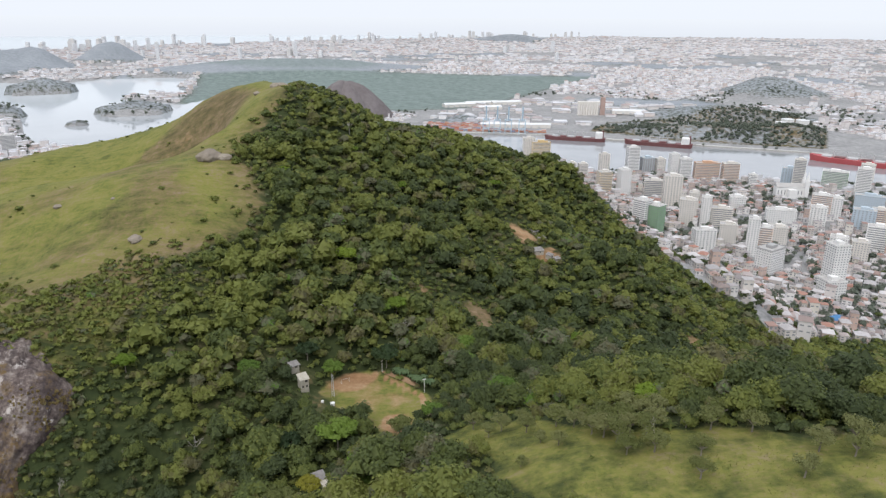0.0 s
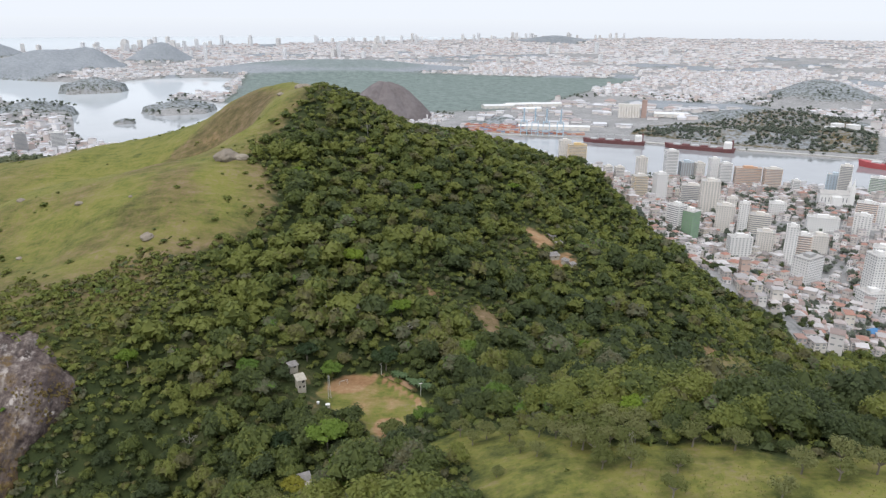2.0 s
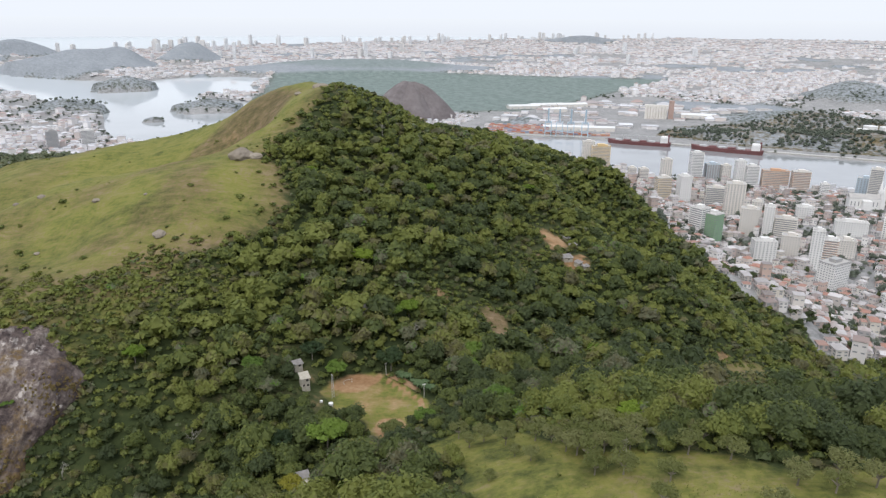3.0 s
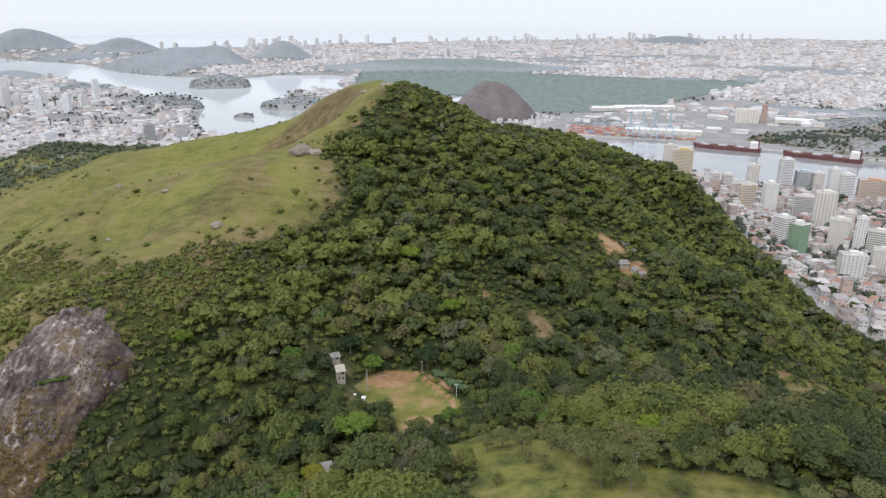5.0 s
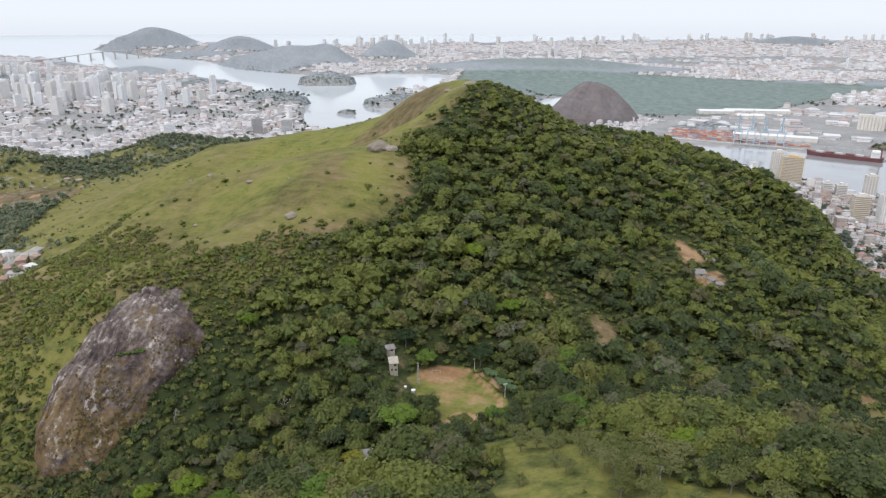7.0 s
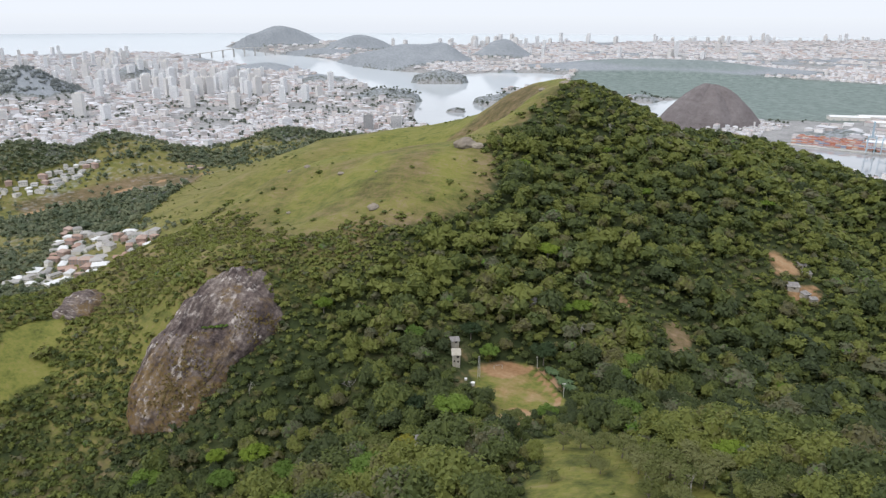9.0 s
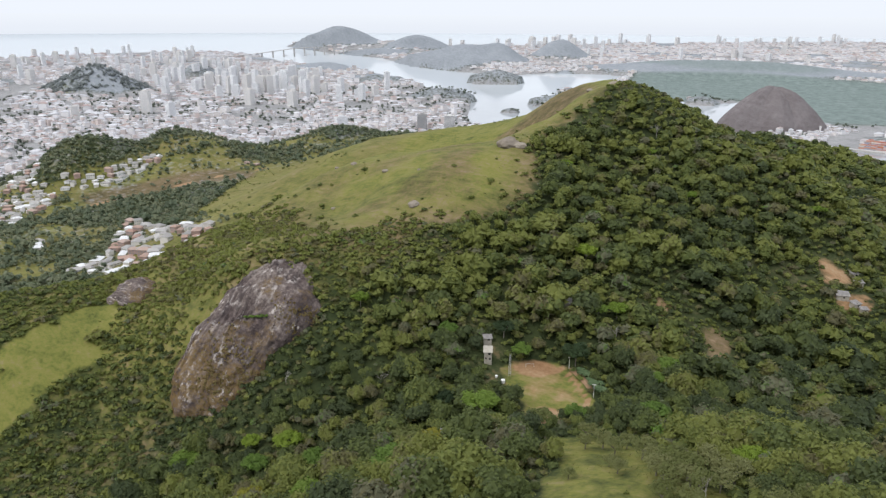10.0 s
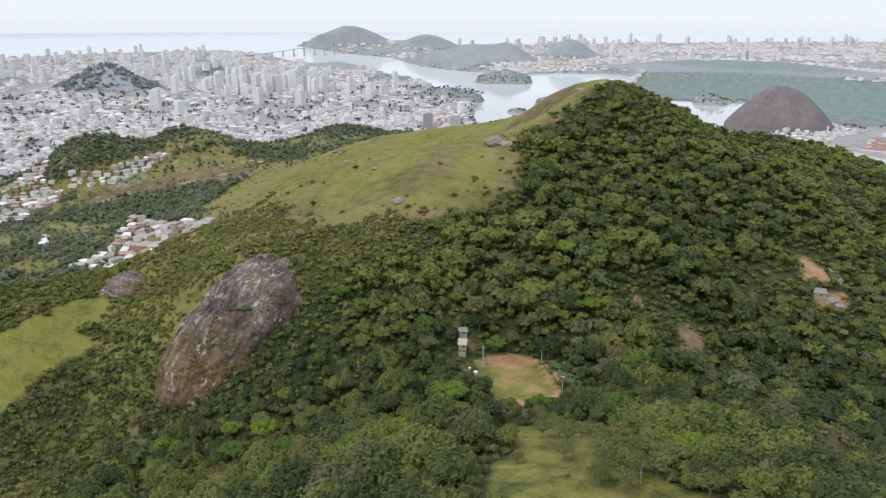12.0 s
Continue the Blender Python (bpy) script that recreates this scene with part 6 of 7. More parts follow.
def ship(length, hull_mat, label):
    top = new("cargo_ship")
    bm = bmesh.new()
    half, beam, high = length / 2, length * 0.075, length * 0.055
    rows = []
    for t, bw in ((-1, 0.55), (-0.93, 0.9), (-0.7, 1), (0.6, 1), (0.82, 0.8), (0.94, 0.4), (1, 0.05)):
        sheer = 1 + 0.35 * max(0, t - 0.7) / 0.3 + 0.15 * max(0, -t - 0.7) / 0.3
        rows.append([bm.verts.new((t * half * f, sgn * beam * bw * w, z)) for sgn, w, z, f in ((-1, 0.8, -2, 0.97), (-1, 1, high * sheer, 1), (1, 1, high * sheer, 1), (1, 0.8, -2, 0.97))])
    for a, b in zip(rows, rows[1:]):
        for k in range(3):
            bm.faces.new((a[k], b[k], b[k + 1], a[k + 1]))
    bm.faces.new(rows[0])
    part("hull", bm, hull_mat, top)
    box_part("superstructure", [(-half * 0.9, -half * 0.68, -beam * 0.8, beam * 0.8, high, high + 17), (-half * 0.86, -half * 0.72, -beam, beam, high + 12, high + 15)], M_WHITE, top, "white deckhouse")
    box_part("funnel", [(-half * 0.93, -half * 0.88, -2, 2, high, high + 22)], hull_mat, top)
    for k in range(5):
        x = -half * 0.5 + k * half * 0.26
        box_part("hatch", [(x, x + half * 0.2, -beam * 0.6, beam * 0.6, high, high + 3)], M_HULL if k % 2 else M_STEEL, top)
        if k < 4:
            box_part("deck_crane", [(x + half * 0.22, x + half * 0.22 + 2, -1, 1, high, high + 16), (x + half * 0.02, x + half * 0.22, -0.6, 0.6, high + 14, high + 15.4)], M_STEEL, top)
    return tagged(top, label, "ship", "ships in the harbour")


def quay_crane():
    """A ship-to-shore gantry crane with its boom raised."""
    top = new("gantry_crane")
    for x in (-9, 9):
        for y in (-13, 13):
            box_part("leg", [(x - 0.9, x + 0.9, y - 0.9, y + 0.9, 0, 40)], M_CRANE, top)
    box_part("portal_beam", [(-10, 10, s * 13 - 0.9, s * 13 + 0.9, z, z + 2) for s in (-1, 1) for z in (12, 38)] + [(s * 9 - 0.9, s * 9 + 0.9, -13, 13, 38, 40) for s in (-1, 1)], M_CRANE, top)
    box_part("girder", [(-2.5, -1, -16, 34, 40, 43), (1, 2.5, -16, 34, 40, 43)], M_CRANE, top)
    bm = bmesh.new()
    add_box(bm, -2.2, 2.2, -1, 1, 0, 42)
    bmesh.ops.transform(bm, matrix=Matrix.Translation((0, -15, 42)) @ Matrix.Rotation(radians(22), 4, "X"), verts=bm.verts)
    part("boom", bm, M_CRANE, top)
    box_part("mast", [(-6, -5, -12, -10, 40, 62), (5, 6, -12, -10, 40, 62), (-6, 6, -12, -10, 60, 62)], M_STEEL, top)
    box_part("machine_house", [(-3.5, 3.5, 10, 20, 43, 49)], M_WHITE, top)
    return tagged(top, "pale blue gantry crane with a raised boom on the quay", "crane", "quay cranes")


def warehouse(w, d, h, label):
    top = new("warehouse")
    box_part("wall", [(-w / 2, w / 2, -d / 2, d / 2, -1, h)], M_CREAM, top)
    bm = bmesh.new()
    n = 6
    rows = [[bm.verts.new((x, (-1 + 2 * k / n) * (d / 2 + 0.8), h + math.sin(math.pi * k / n) * d * 0.1)) for k in range(n + 1)] for x in (-w / 2 - 0.8, w / 2 + 0.8)]
    for k in range(n):
        bm.faces.new((rows[0][k], rows[1][k], rows[1][k + 1], rows[0][k + 1]))
    for r in rows:
        bm.faces.new(r)
    part("roof", bm, M_METAL_ROOF, top)
    for k in range(int(w / 24)):
        x = -w / 2 + 12 + k * 24
        box_part("gate", [(x - 3, x + 3, -d / 2 - 0.15, -d / 2 + 0.1, 0, 5)], M_STEEL, top)
    return tagged(top, label, "warehouse", "harbour sheds")


def place(ob, x, y, turn):
    m, s = far_pose(x, y, turn, 0.3)
    ob.matrix_basis = m @ Matrix.Scale(s, 4)
    return ob


def afloat(ob, x, y, turn):
    ob.matrix_basis = pose(x, y, 0, 0, 0, turn)


def build_harbour():
    rng = np.random.default_rng(3)
    crane = place(quay_crane(), 128, 2056, -4)
    for x, y in ((160, 2052), (192, 2047), (232, 2040)):
        m, s = far_pose(x, y, -4, 0.3)
        copy_thing(crane, m)
    tagged(new("container_yard", boxes_mesh(rng, 40, 2130, 14, 30, -6, 5)), "stacked red, orange and blue containers on the quay", "containers", kind="stuff")
    tagged(new("container_yard", boxes_mesh(rng, 210, 2078, 15, 8, -6, 3)), "rows of rust-red and blue containers by the cranes", "containers", kind="stuff")
    place(warehouse(215, 34, 11, "long white-roofed warehouse behind the container quay"), 225, 2165, -3)
    for x, y, w in ((60, 2680, 120), (150, 2740, 130), (245, 2760, 120), (170, 2600, 90)):
        place(warehouse(w, 42, 11, "pale arched-roof harbour shed"), x, y, 18)
    place(warehouse(110, 45, 10, "long grey-white shed in the harbour yard"), 640, 2420, -10)
    place(warehouse(150, 40, 9, "long cream shed in the harbour yard"), 820, 2600, -8)
    x, y = rng.uniform(-100, 1250, 260), rng.uniform(2060, 2900, 260)
    keep = (inside(x, y, PORT) > 30) & (inside(x, y, HARBOUR_SLOPE) < -30) & (y > 2190) & (np.hypot(x - 505, y - 2430) > 70)
    x, y = x[keep], y[keep]
    n = len(x)
    many_houses("harbour_sheds", x, y, rng.uniform(18, 46, n), rng.uniform(5, 11, n), np.radians(rng.normal(-8, 6, n)), rng.uniform(size=n) < 0.3, "pale sheds and stores in the harbour yards", 55)
    silo = new("grain_silo")
    for i in range(8):
        for j in range(2):
            bm = bmesh.new()
            bmesh.ops.create_cone(bm, cap_ends=True, segments=14, radius1=4.6, radius2=4.6, depth=40, matrix=Matrix.Translation((-34 + i * 9, j * 9, 20)))
            part("bin", bm, M_CREAM, silo)
    box_part("head_house", [(-40, 36, -3, 12, 40, 47)], M_CREAM, silo)
    box_part("lift_tower", [(38, 54, -5, 14, 0, 62)], M_BRICK, silo, "brick-red lift tower")
    place(silo, 505, 2430, -8)
    tagged(silo, "cream grain silo with a brick-red lift tower", "silo")
    tank = new("storage_tank")
    bm = bmesh.new()
    bmesh.ops.create_cone(bm, cap_ends=True, segments=28, radius1=14, radius2=14, depth=13, matrix=Matrix.Translation((0, 0, 6)))
    part("shell", bm, M_WHITE, tank)
    bm = bmesh.new()
    bmesh.ops.create_cone(bm, cap_ends=True, segments=28, radius1=14.3, radius2=1, depth=2, matrix=Matrix.Translation((0, 0, 13.5)))
    part("roof", bm, M_METAL_ROOF, tank)
    tagged(tank, "white cylindrical storage tank on the harbour slope", "tank", "harbour tanks")
    place(tank, 806, 2112, 0)
    for x, y, k in ((841, 2112, 1), (1040, 2150, 1.1), (1080, 2190, 1.35), (1122, 2180, 1.4)):
        m, s = far_pose(x, y, 0, 0.3)
        copy_thing(tank, m @ Matrix.Scale(k * s, 4))
    afloat(ship(170, M_HULL, "dark-hulled cargo ship moored at the quay"), 372, 1955, 163)
    afloat(ship(180, M_HULL, "dark red cargo ship with a white deckhouse at the quay"), 582, 1872, 155)
    afloat(ship(215, M_HULL_RED, "bright red cargo ship moored along the quay"), 985, 1625, 141)
    # quay edge
    pts = [(-154, 2101), (293, 2027), (682, 1871), (945, 1769), (1061, 1643)]
    for (ax, ay), (bx, by) in zip(pts, pts[1:]):
        ln, ang = math.hypot(bx - ax, by - ay), math.degrees(math.atan2(by - ay, bx - ax))
        bm = bmesh.new()
        add_box(bm, -2, ln + 2, -6, 24, -3, 4.2)
        for k in range(int(ln / 18)):
            add_box(bm, 6 + k * 18, 8 + k * 18, -6.6, -6, -1, 4.0)
        me = bpy.data.meshes.new("quay")
        bm.to_mesh(me)
        bm.free()
        me.materials.append(M_QUAY)
        q = new("quay", me)
        q.matrix_basis = pose(ax, ay, 0, 0, 0, ang)
        tagged(q, "concrete quay with dark fenders along the channel", "quay", kind="structure")


build_harbour()


def build_bridge():
    """The long bridge over the bay's mouth."""
    ax, ay, bx, by = -4420, 3500, -4150, 4950
    ln = math.hypot(bx - ax, by - ay)
    ux, uy = (bx - ax) / ln, (by - ay) / ln
    top = new("bridge")
    n = 60
    t = np.linspace(0, 1, n)
    z = 18 + 52 * np.exp(-((t - 0.55) / 0.33) ** 2)
    V = []
    for k in range(n):
        for side, dz in ((-9, 0), (9, 0), (9, -4), (-9, -4)):
            V.append((ax + ux * ln * t[k] - uy * side, ay + uy * ln * t[k] + ux * side, z[k] + dz))
    V = np.array(V)
    i = np.arange(n - 1) * 4
    Q = np.concatenate([np.stack([i + a, i + b, i + 4 + b, i + 4 + a], 1) for a, b in ((0, 1), (1, 2), (2, 3), (3, 0))])
    deck = new("deck", mesh_arrays("deck", np.stack(squash(V[:, 0], V[:, 1], V[:, 2])[:3], 1), Q, (), [M_ROOF_GREY]))
    deck.parent = top
    for k in range(2, n - 1, 4):
        P = np.array([(ax + ux * ln * t[k] + dx, ay + uy * ln * t[k] + dy, zz) for zz in (-2, z[k] - 4) for dx, dy in ((-5, -4), (5, -4), (5, 4), (-5, 4))])
        f = np.array([[0, 1, 5, 4], [1, 2, 6, 5], [2, 3, 7, 6], [3, 0, 4, 7]])
        pier = new("pier", mesh_arrays("pier", np.stack(squash(P[:, 0], P[:, 1], P[:, 2])[:3], 1), f, (), [M_ROOF_GREY]))
        pier.parent = top
    tagged(top, "long grey road bridge on tall piers over the bay", "bridge")


build_bridge()


# ---- the pitch and the huts in the wood ----
M_OLD_WALL = plain("weathered_plaster", [(0, (0.28, 0.25, 0.2)), (0.5, (0.42, 0.385, 0.32)), (1, (0.52, 0.485, 0.42))], 0.4, 3, bump=0.4)
M_SHEET = plain("weathered_roof_sheets", [(0, (0.15, 0.135, 0.125)), (0.5, (0.25, 0.235, 0.225)), (1, (0.37, 0.35, 0.34))], 0.5, 3, rough=0.7)
M_CEMENT = plain("stained_cement_tiles", [(0, (0.28, 0.25, 0.2)), (0.5, (0.4, 0.37, 0.31)), (1, (0.5, 0.47, 0.4))], 0.5, 3, rough=0.9)
# Near-black colour paints the shade inside open doors and windows.
M_DARK = plain("opening_shade", [(0, (0.02, 0.02, 0.02)), (1, (0.05, 0.045, 0.04))], 0.5, 3)
M_POLE = plain("pale_concrete_pole", [(0, (0.5, 0.49, 0.46)), (1, (0.65, 0.63, 0.6))], 0.5, 4)


def shed(name, w, d, h, pitch, wall, roof, label, openings=()):
    """A small house with a lean-to roof; openings: windows and doors on its front as x, z, width, height."""
    top = new(name)
    box_part("wall", [(-w / 2, w / 2, -d / 2, d / 2, -2, h)], wall, top)
    bm = bmesh.new()
    add_box(bm, -w / 2 - 0.5, w / 2 + 0.5, -d / 2 - 0.6, d / 2 + 0.5, 0, 0.12)
    bmesh.ops.transform(bm, matrix=Matrix.Translation((0, 0, h + math.tan(radians(pitch)) * d / 2 * 0.6)) @ Matrix.Rotation(radians(pitch), 4, "X"), verts=bm.verts)
    part("roof", bm, roof, top)
    for k in range(int(w / 1.0)):
        x = -w / 2 + 0.2 + k
        bm = bmesh.new()
        add_box(bm, x, x + 0.12, -d / 2 - 0.6, d / 2 + 0.5, 0.12, 0.2)
        bmesh.ops.transform(bm, matrix=Matrix.Translation((0, 0, h + math.tan(radians(pitch)) * d / 2 * 0.6)) @ Matrix.Rotation(radians(pitch), 4, "X"), verts=bm.verts)
        part("roof_rib", bm, roof, top)
    for x, z, ow, oh in openings:
        kind = "door" if z < 0.2 else "window"
        box_part(kind, [(x - ow / 2, x + ow / 2, -d / 2 - 0.06, -d / 2 + 0.1, z, z + oh)], M_DARK, top)
    return tagged(top, label, "house")


def stand(ob, x, y, turn, lift=0.0):
    ob.matrix_basis = pose(x, y, height_at(x, y) + lift, 0, 0, turn)
    return ob


M_RUST = plain("rusty_steel", [(0, (0.2, 0.14, 0.1)), (1, (0.36, 0.29, 0.23))], 0.3, 3, rough=0.8)


def lattice_mast(high, half, material, label):
    """Four slender legs that lean together, with level and slanting braces."""
    mast = new("lattice_mast")

    def bar(name, a, b, r):
        a, b = Vector(a), Vector(b)
        bm = bmesh.new()
        bmesh.ops.create_cone(bm, cap_ends=True, segments=5, radius1=r, radius2=r, depth=(b - a).length,
                              matrix=Matrix.Translation((a + b) / 2) @ (b - a).to_track_quat("Z", "Y").to_matrix().to_4x4())
        part(name, bm, material, mast)

    def corner(k, z):
        w = half * (1 - 0.55 * z / high)
        return (w if k in (0, 3) else -w, w if k in (0, 1) else -w, z)

    for k in range(4):
        bar("leg", corner(k, 0), corner(k, high), 0.05)
    step = high / 8
    for n in range(8):
        for k in range(4):
            bar("brace", corner(k, (n + 1) * step), corner((k + 1) % 4, (n + 1) * step), 0.03)
            bar("brace", corner(k, n * step), corner((k + 1) % 4, (n + 1) * step), 0.03)
    return tagged(mast, label, "mast")


def build_clearing():
    stand(shed("house", 3.8, 4.6, 5.4, 12, M_OLD_WALL, M_CEMENT, "narrow two-storey plastered house beside the dirt pitch", ((0.7, 3.6, 1.2, 1.1), (-1.0, 1.2, 0.8, 1.0), (0.9, 1.0, 0.9, 1.1))), -65, 289, 32, 1.2)
    stand(shed("house", 4.0, 3.4, 2.4, 10, M_OLD_WALL, M_SHEET, "old plastered hut with a sheet roof above the pitch", ((0.5, 1.0, 1.2, 1.0), )), -71, 298, 38, 1.0)
    stand(shed("shed", 6.0, 5.0, 2.6, 16, M_SHEET, M_SHEET, "grey sheet-roofed hut hidden among the trees", ((-1.5, 0.0, 1.0, 2.0), (1.5, 1.0, 1.0, 1.0))), -48, 226, 30, 0.5)
    stand(shed("shed", 4.0, 3.0, 2.4, 8, M_SHEET, M_OLD_WALL, "small pale-roofed lean-to beside a hut in the wood"), -43, 221, 30, 0.5)
    stand(shed("shed", 9, 7, 3.2, 14, M_OLD_WALL, M_SHEET, "grey roof half hidden by trees above the pitch"), -51, 347, 20, 1.0)
    for k, (x, y, w, turn) in enumerate(((72, 522, 4.5, 40), (76, 511, 5, 30), (70, 485, 7, 20), (78, 480, 5, 55), (83, 477, 4, 30))):
        stand(shed("shack", w, w * 0.8, 2.8, 10, M_OLD_WALL, M_SHEET, "small brick shack with a sheet roof on the bare cut", ((0.5, 0.9, 1.0, 1.0), )), x, y, turn)
    # goal frame
    goal = new("goal_frame")
    box_part("post", [(-2.1, -2.0, -0.05, 0.05, 0, 2.1)], M_POLE, goal)
    box_part("post", [(2.0, 2.1, -0.05, 0.05, 0, 2.1)], M_POLE, goal)
    box_part("crossbar", [(-2.1, 2.1, -0.05, 0.05, 2.0, 2.1)], M_POLE, goal)
    for x in (-2.05, 2.05):
        box_part("stay", [(x - 0.03, x + 0.03, 0, 1.2, 0, 0.06), (x - 0.03, x + 0.03, 1.15, 1.2, 0, 1.1)], M_POLE, goal)
    goal.matrix_basis = pose(-47, 300.5, PITCH_Z, 0, 0, 35)
    tagged(goal, "small pale metal goal frame on the dirt pitch", "goal")
    # lattice masts and lamp posts
    stand(lattice_mast(12, 0.6, M_STEEL, "slim weathered lattice mast beside the pitch"), -51, 287, 20)
    stand(lattice_mast(15, 1.0, M_RUST, "rusty lattice pylon rising out of the wood"), 62, 329, 35)
    post = new("lamp_post")
    bm = bmesh.new()
    bmesh.ops.create_cone(bm, cap_ends=True, segments=8, radius1=0.16, radius2=0.1, depth=7, matrix=Matrix.Translation((0, 0, 3.5)))
    part("pole", bm, M_POLE, post)
    box_part("lamp_head", [(-0.9, 0.9, -0.15, 0.15, 6.8, 7.1)], M_POLE, post)
    stand(post, -8.5, 291, 30)
    tagged(post, "pale concrete lamp post at the edge of the pitch", "lamp post", "posts round the pitch")
    copy_thing(post, pose(-30, 310, PITCH_Z, 0, 0, 60))
    # parked white things by the house
    for x, y, w in ((-50, 279, 2.2), (-55, 281, 1.4)):
        tank = new("water_tank")
        bm = bmesh.new()
        bmesh.ops.create_cone(bm, cap_ends=True, segments=14, radius1=w * 0.42, radius2=w * 0.5, depth=w * 0.7, matrix=Matrix.Translation((0, 0, w * 0.35)))
        part("barrel", bm, M_WHITE, tank)
        box_part("lid", [(-w * 0.3, w * 0.3, -w * 0.3, w * 0.3, w * 0.7, w * 0.76)], M_WHITE, tank)
        stand(tank, x, y, 0)
        tagged(tank, "white plastic water tank beside the pitch", "tank")
    # earth bank on the far side of the pitch
    bm = bmesh.new()
    rows = []
    for k in range(25):
        t = k / 24
        x, y = -33 + 27 * t, 311 - 22 * t + 2.5 * math.sin(t * 3.1)
        h = 1.6 * math.sin(math.pi * min(1, t * 1.1 + 0.05)) + 0.2
        rows.append([bm.verts.new((x + 0.63 * o, y + 0.78 * o, PITCH_Z + hh * h + 0.1 * math.sin(k * 1.7 + o))) for o, hh in ((-0.8, -0.1), (0.1, 0.7), (0.8, 1.0), (2.0, 1.0), (3.5, -0.1))])
    for a, b in zip(rows, rows[1:]):
        for k in range(4):
            bm.faces.new((a[k], b[k], b[k + 1], a[k + 1]))
    me = bpy.data.meshes.new("earth_bank")
    bm.to_mesh(me)
    bm.free()
    me.materials.append(M_BANK)
    tagged(new("earth_bank", me), "low orange earth bank along the pitch", "earth bank", kind="structure")


M_BANK = plain("orange_earth", [(0, (0.24, 0.14, 0.08)), (0.5, (0.3, 0.19, 0.115)), (1, (0.36, 0.26, 0.17))], 0.3, 2.5, bump=0.6, depth=0.2)
build_clearing()


def banana_plant(rng):
    """A clump of long arching leaves on a short stem."""
    top = new("banana_plant")
    bm = bmesh.new()
    bmesh.ops.create_cone(bm, cap_ends=True, segments=7, radius1=0.22, radius2=0.14, depth=2.4, matrix=Matrix.Translation((0, 0, 1.2)))
    part("stem", bm, M_BANANA, top)
    for k in range(9):
        a = k * 0.7 + rng.uniform(0, 0.4)
        bm = bmesh.new()
        rows = []
        for i in range(6):
            t = i / 5
            r, z = 2.8 * t, 2.2 + 2.2 * t - 2.4 * t * t
            w = 0.42 * math.sin(math.pi * (0.12 + 0.85 * t)) + 0.03
            rows.append([bm.verts.new((math.cos(a) * r - math.sin(a) * s * w, math.sin(a) * r + math.cos(a) * s * w, z + (0.12 if s == 0 else 0))) for s in (-1, 0, 1)])
        for p, q in zip(rows, rows[1:]):
            for i in range(2):
                bm.faces.new((p[i], q[i], q[i + 1], p[i + 1]))
        part("leaf", bm, M_BANANA, top)
    return tagged(top, "blue-green banana plant with long arching leaves by the pitch", "banana plant", "banana plants by the pitch")


def build_bananas():
    rng = np.random.default_rng(8)
    kinds = [banana_plant(rng) for _ in range(2)]
    n = 0
    for k in range(14):
        x, y = -22 + k * 1.25 + rng.normal() * 0.6, 307.5 - k * 1.05 + rng.normal() * 1.0
        m = pose(x, y, height_at(x, y) + 0.8, 0, 0, float(rng.uniform(0, 360)))
        if n < 2:
            kinds[n].matrix_basis = m
        else:
            copy_thing(kinds[k % 2], m @ Matrix.Scale(float(rng.uniform(0.9, 1.25)), 4))
        n += 1


build_bananas()


def build_rock_shrubs():
    """Low bushes that grow in the cracks of the granite dome."""
    rng = np.random.default_rng(31)
    mesh = [mesh_arrays("foliage", *crown_arrays(rng, 3, 160, 0.14), [M_LEAF_FRESH]) for _ in range(2)]
    for k, (x, y, z, r) in enumerate(((-186.7, 237.4, 171.4, 1.3), (-184.6, 239.4, 171.5, 1.6), (-182.3, 241.5, 171.4, 1.5), (-180.2, 243, 171.6, 1.6), (-177.9, 244.4, 171.9, 1.2))):
        bush = new("shrub")
        bush.location = Vector((x, y, z)) + ROCK_OUT * 0.2
        leaf = new("foliage", mesh[k % 2])
        leaf.parent, leaf.scale, leaf.rotation_euler = bush, (r * 1.3, r * 1.3, r * 0.7), (0, 0, k)
        tagged(bush, "low green shrub growing in a crack of the rock", "shrub", "shrubs on the rock")


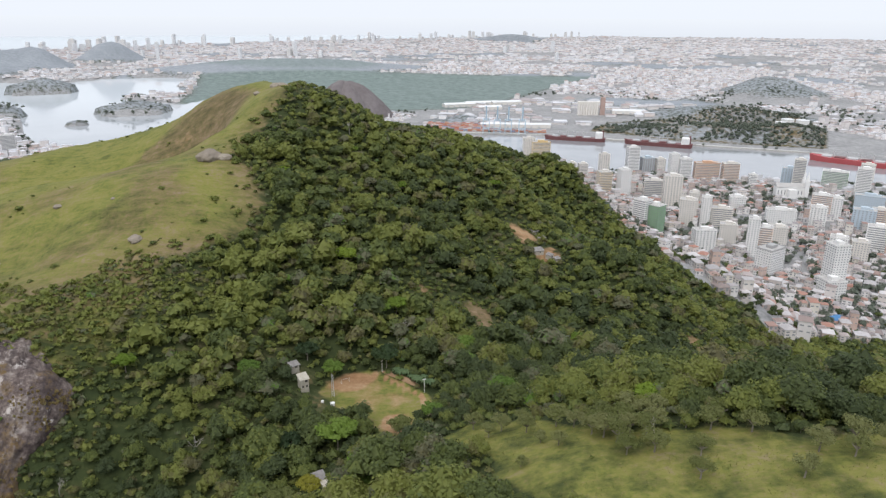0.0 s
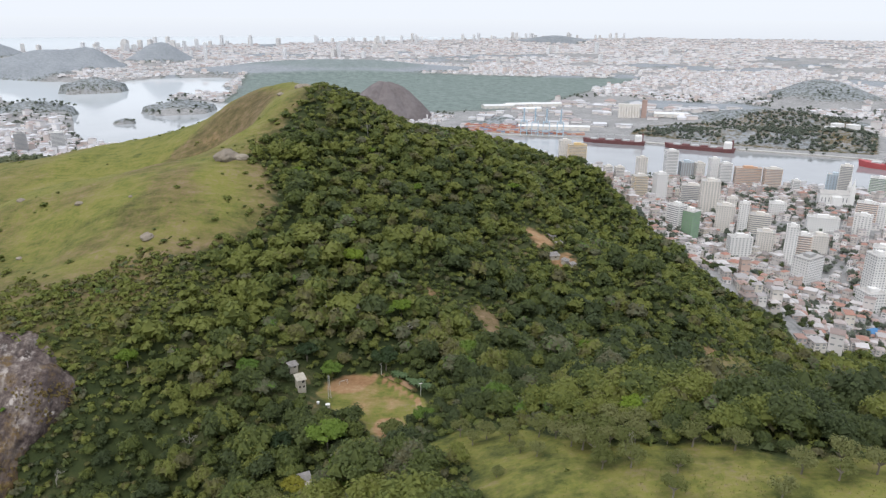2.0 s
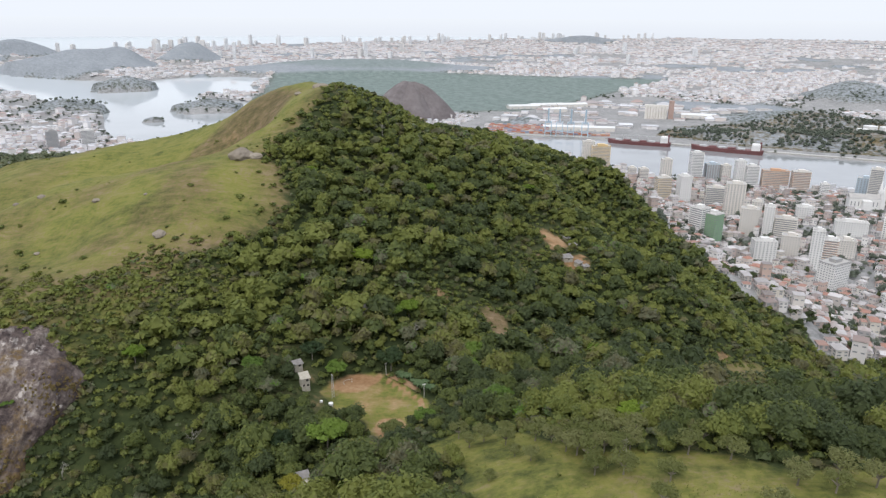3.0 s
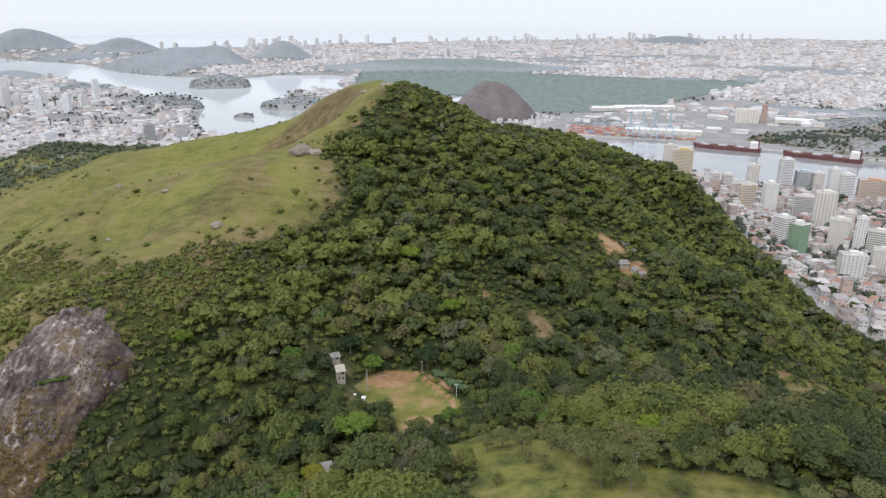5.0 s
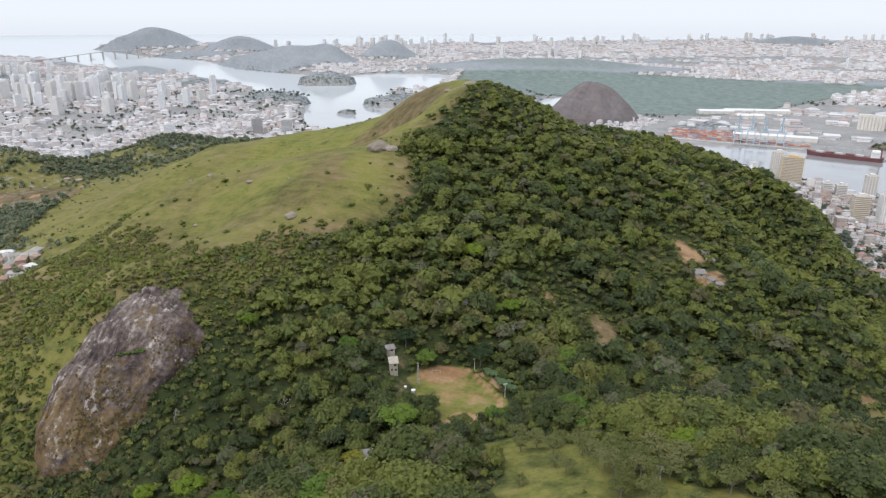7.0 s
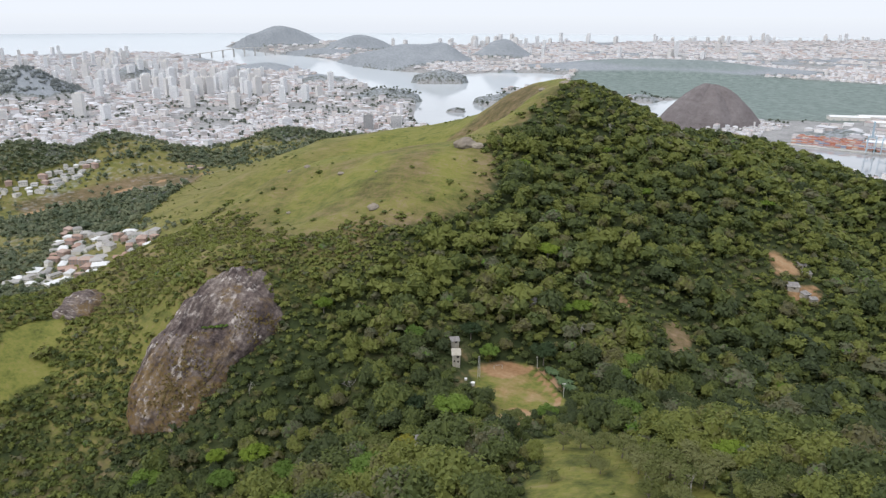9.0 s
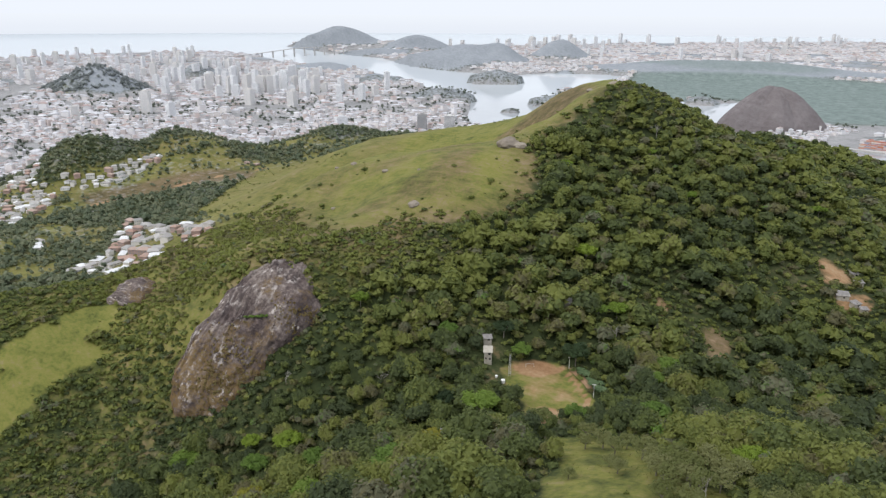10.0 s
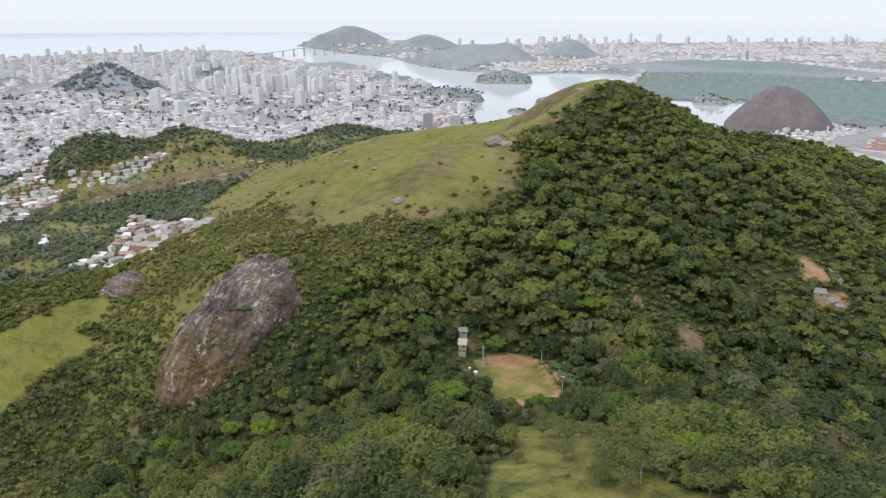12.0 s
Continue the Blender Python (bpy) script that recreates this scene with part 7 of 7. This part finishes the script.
def build_meadow_trees():
    """Grey-green open trees that stand singly on the near meadow."""
    rng = np.random.default_rng(19)
    meshes = []
    for _ in range(3):
        v, q, t = crown_arrays(rng, 12, 1300, 0.05, spread=0.8, core=0.35, clump=0.34)
        meshes.append(mesh_arrays("crown", v, q, t, [M_LEAF_DRY]))
    trunks = [trunk_mesh(rng) for _ in range(2)]
    for k, (x, y, r) in enumerate(((49, 199, 3.2), (55, 190, 3.6), (60, 194, 3.4), (56, 182, 3.0), (64, 181, 3.4), (78, 196, 3.0), (70, 203, 3.6), (90, 197, 3.4), (33, 203, 2.0), (38, 197, 2.4), (25, 190, 1.8),
                                   (17, 222, 2.6), (30, 228, 2.6), (108, 172, 3.4), (116, 168, 3.0), (45, 208, 2.8), (72, 165, 3.0), (98, 160, 3.2), (52, 195, 3.8), (58, 199, 4.0), (64, 190, 3.6), (68, 195, 3.2), (84, 190, 3.6), (62, 204, 4.2), (95, 186, 3.4), (120, 176, 3.8), (128, 172, 3.6), (30, 216, 3.0), (22, 226, 3.2), (12, 236, 3.2), (40, 214, 3.6), (76, 176, 3.0), (52, 204, 4.0))):
        r *= 1.25
        tree = new("tree")
        tree.location = (x, y, height_at(x, y) - 0.2)
        trunk = new("trunk", trunks[k % 2])
        trunk.parent, trunk.scale = tree, (r * 0.42, r * 0.42, r * 1.3)
        crown = new("crown", meshes[k % 3])
        crown.parent, crown.location, crown.scale, crown.rotation_euler = tree, (0, 0, r * 1.3), (r, r, r * 0.95), (0, 0, k * 1.3)
        tagged(tree, "open grey-green tree with thin foliage standing on the meadow", "tree", "meadow trees")


build_meadow_trees()
build_rock_shrubs()


def build_marked_trees():
    """Large trees whose colour stands out from the wood."""
    rng = np.random.default_rng(23)
    kinds = {"lime": (M_LEAF_LIME, "broad bright lime-green tree standing out of the forest"),
             "green": (M_LEAF_FRESH, "large round fresh-green tree with a dense crown"),
             "gold": (M_LEAF_GOLD, "tree with yellow-flowering crown among green trees"),
             "dark": (M_LEAF_DARK, "large dark green tree with a dense round crown"),
             "grey": (M_LEAF_DRY, "grey-green tree with thin dry foliage in the wood")}
    shapes = [crown_arrays(rng, 26, 1900, 0.05, spread=0.82, core=0.86, clump=0.25) for _ in range(3)]
    trunks = [trunk_mesh(rng) for _ in range(2)]
    meshes = {(k, i): mesh_arrays("crown", *shapes[i], [kinds[k][0]]) for k in kinds for i in range(3)}
    for n, (x, y, r, k) in enumerate(MARKED):
        tree = new("tree")
        tree.location = (x, y, height_at(x, y) - 0.3)
        trunk = new("trunk", trunks[n % 2])
        trunk.parent, trunk.scale = tree, (r * 0.3, r * 0.3, r * 1.3)
        crown = new("crown", meshes[k, n % 3])
        crown.parent, crown.location, crown.scale, crown.rotation_euler = tree, (0, 0, r * 1.3), (r * 1.1, r * 1.1, r), (0, 0, n * 1.7)
        tagged(tree, kinds[k][1], "tree", "marked trees of the wood")


build_marked_trees()


def bare_tree(rng):
    """A leafless tree: trunk, boughs and twigs of one pale grown wood."""
    top = new("bare_tree")
    bm = bmesh.new()

    def limb(a, way, length, radius, depth):
        a, way = Vector(a), Vector(way).normalized()
        b = a + way * length
        q = way.to_track_quat("Z", "Y")
        rows = [[bm.verts.new(p + q @ Vector((math.cos(k * 1.2566) * r, math.sin(k * 1.2566) * r, 0))) for k in range(5)] for p, r in ((a, radius), (b, radius * 0.6))]
        for k in range(5):
            bm.faces.new((rows[0][k], rows[0][(k + 1) % 5], rows[1][(k + 1) % 5], rows[1][k]))
        if depth:
            for _ in range(3 if depth > 1 else 4):
                turn = Vector((rng.normal(), rng.normal(), abs(rng.normal()) * 0.5 + 0.2)).normalized()
                limb(a + way * length * float(rng.uniform(0.6, 1.0)), way * 0.7 + turn, length * float(rng.uniform(0.5, 0.8)), radius * 0.55, depth - 1)

    limb((0, 0, -0.5), (0.08, 0.03, 1), 5.0, 0.22, 3)
    part("trunk", bm, M_BARE_WOOD, top)
    return tagged(top, "leafless pale grey tree with forked branches in the wood", "tree", "bare trees")


M_BARE_WOOD = plain("bleached_wood", [(0, (0.26, 0.24, 0.21)), (1, (0.46, 0.43, 0.39))], 0.8, 6)


def build_bare_trees():
    rng = np.random.default_rng(37)
    for x, y, k in ((-72, 536, 1.1), (-104, 252, 0.9), (-152, 232, 0.9), (-64, 204, 1.3), (-60, 338, 1.1), (-98, 330, 1.0), (-20, 345, 0.9), (96, 225, 1.0), (120, 232, 1.0), (66, 188, 0.8)):
        tree = bare_tree(rng)
        tree.matrix_basis = pose(x, y, height_at(x, y), 0, 0, float(rng.uniform(0, 360))) @ Matrix.Scale(k, 4)


build_bare_trees()
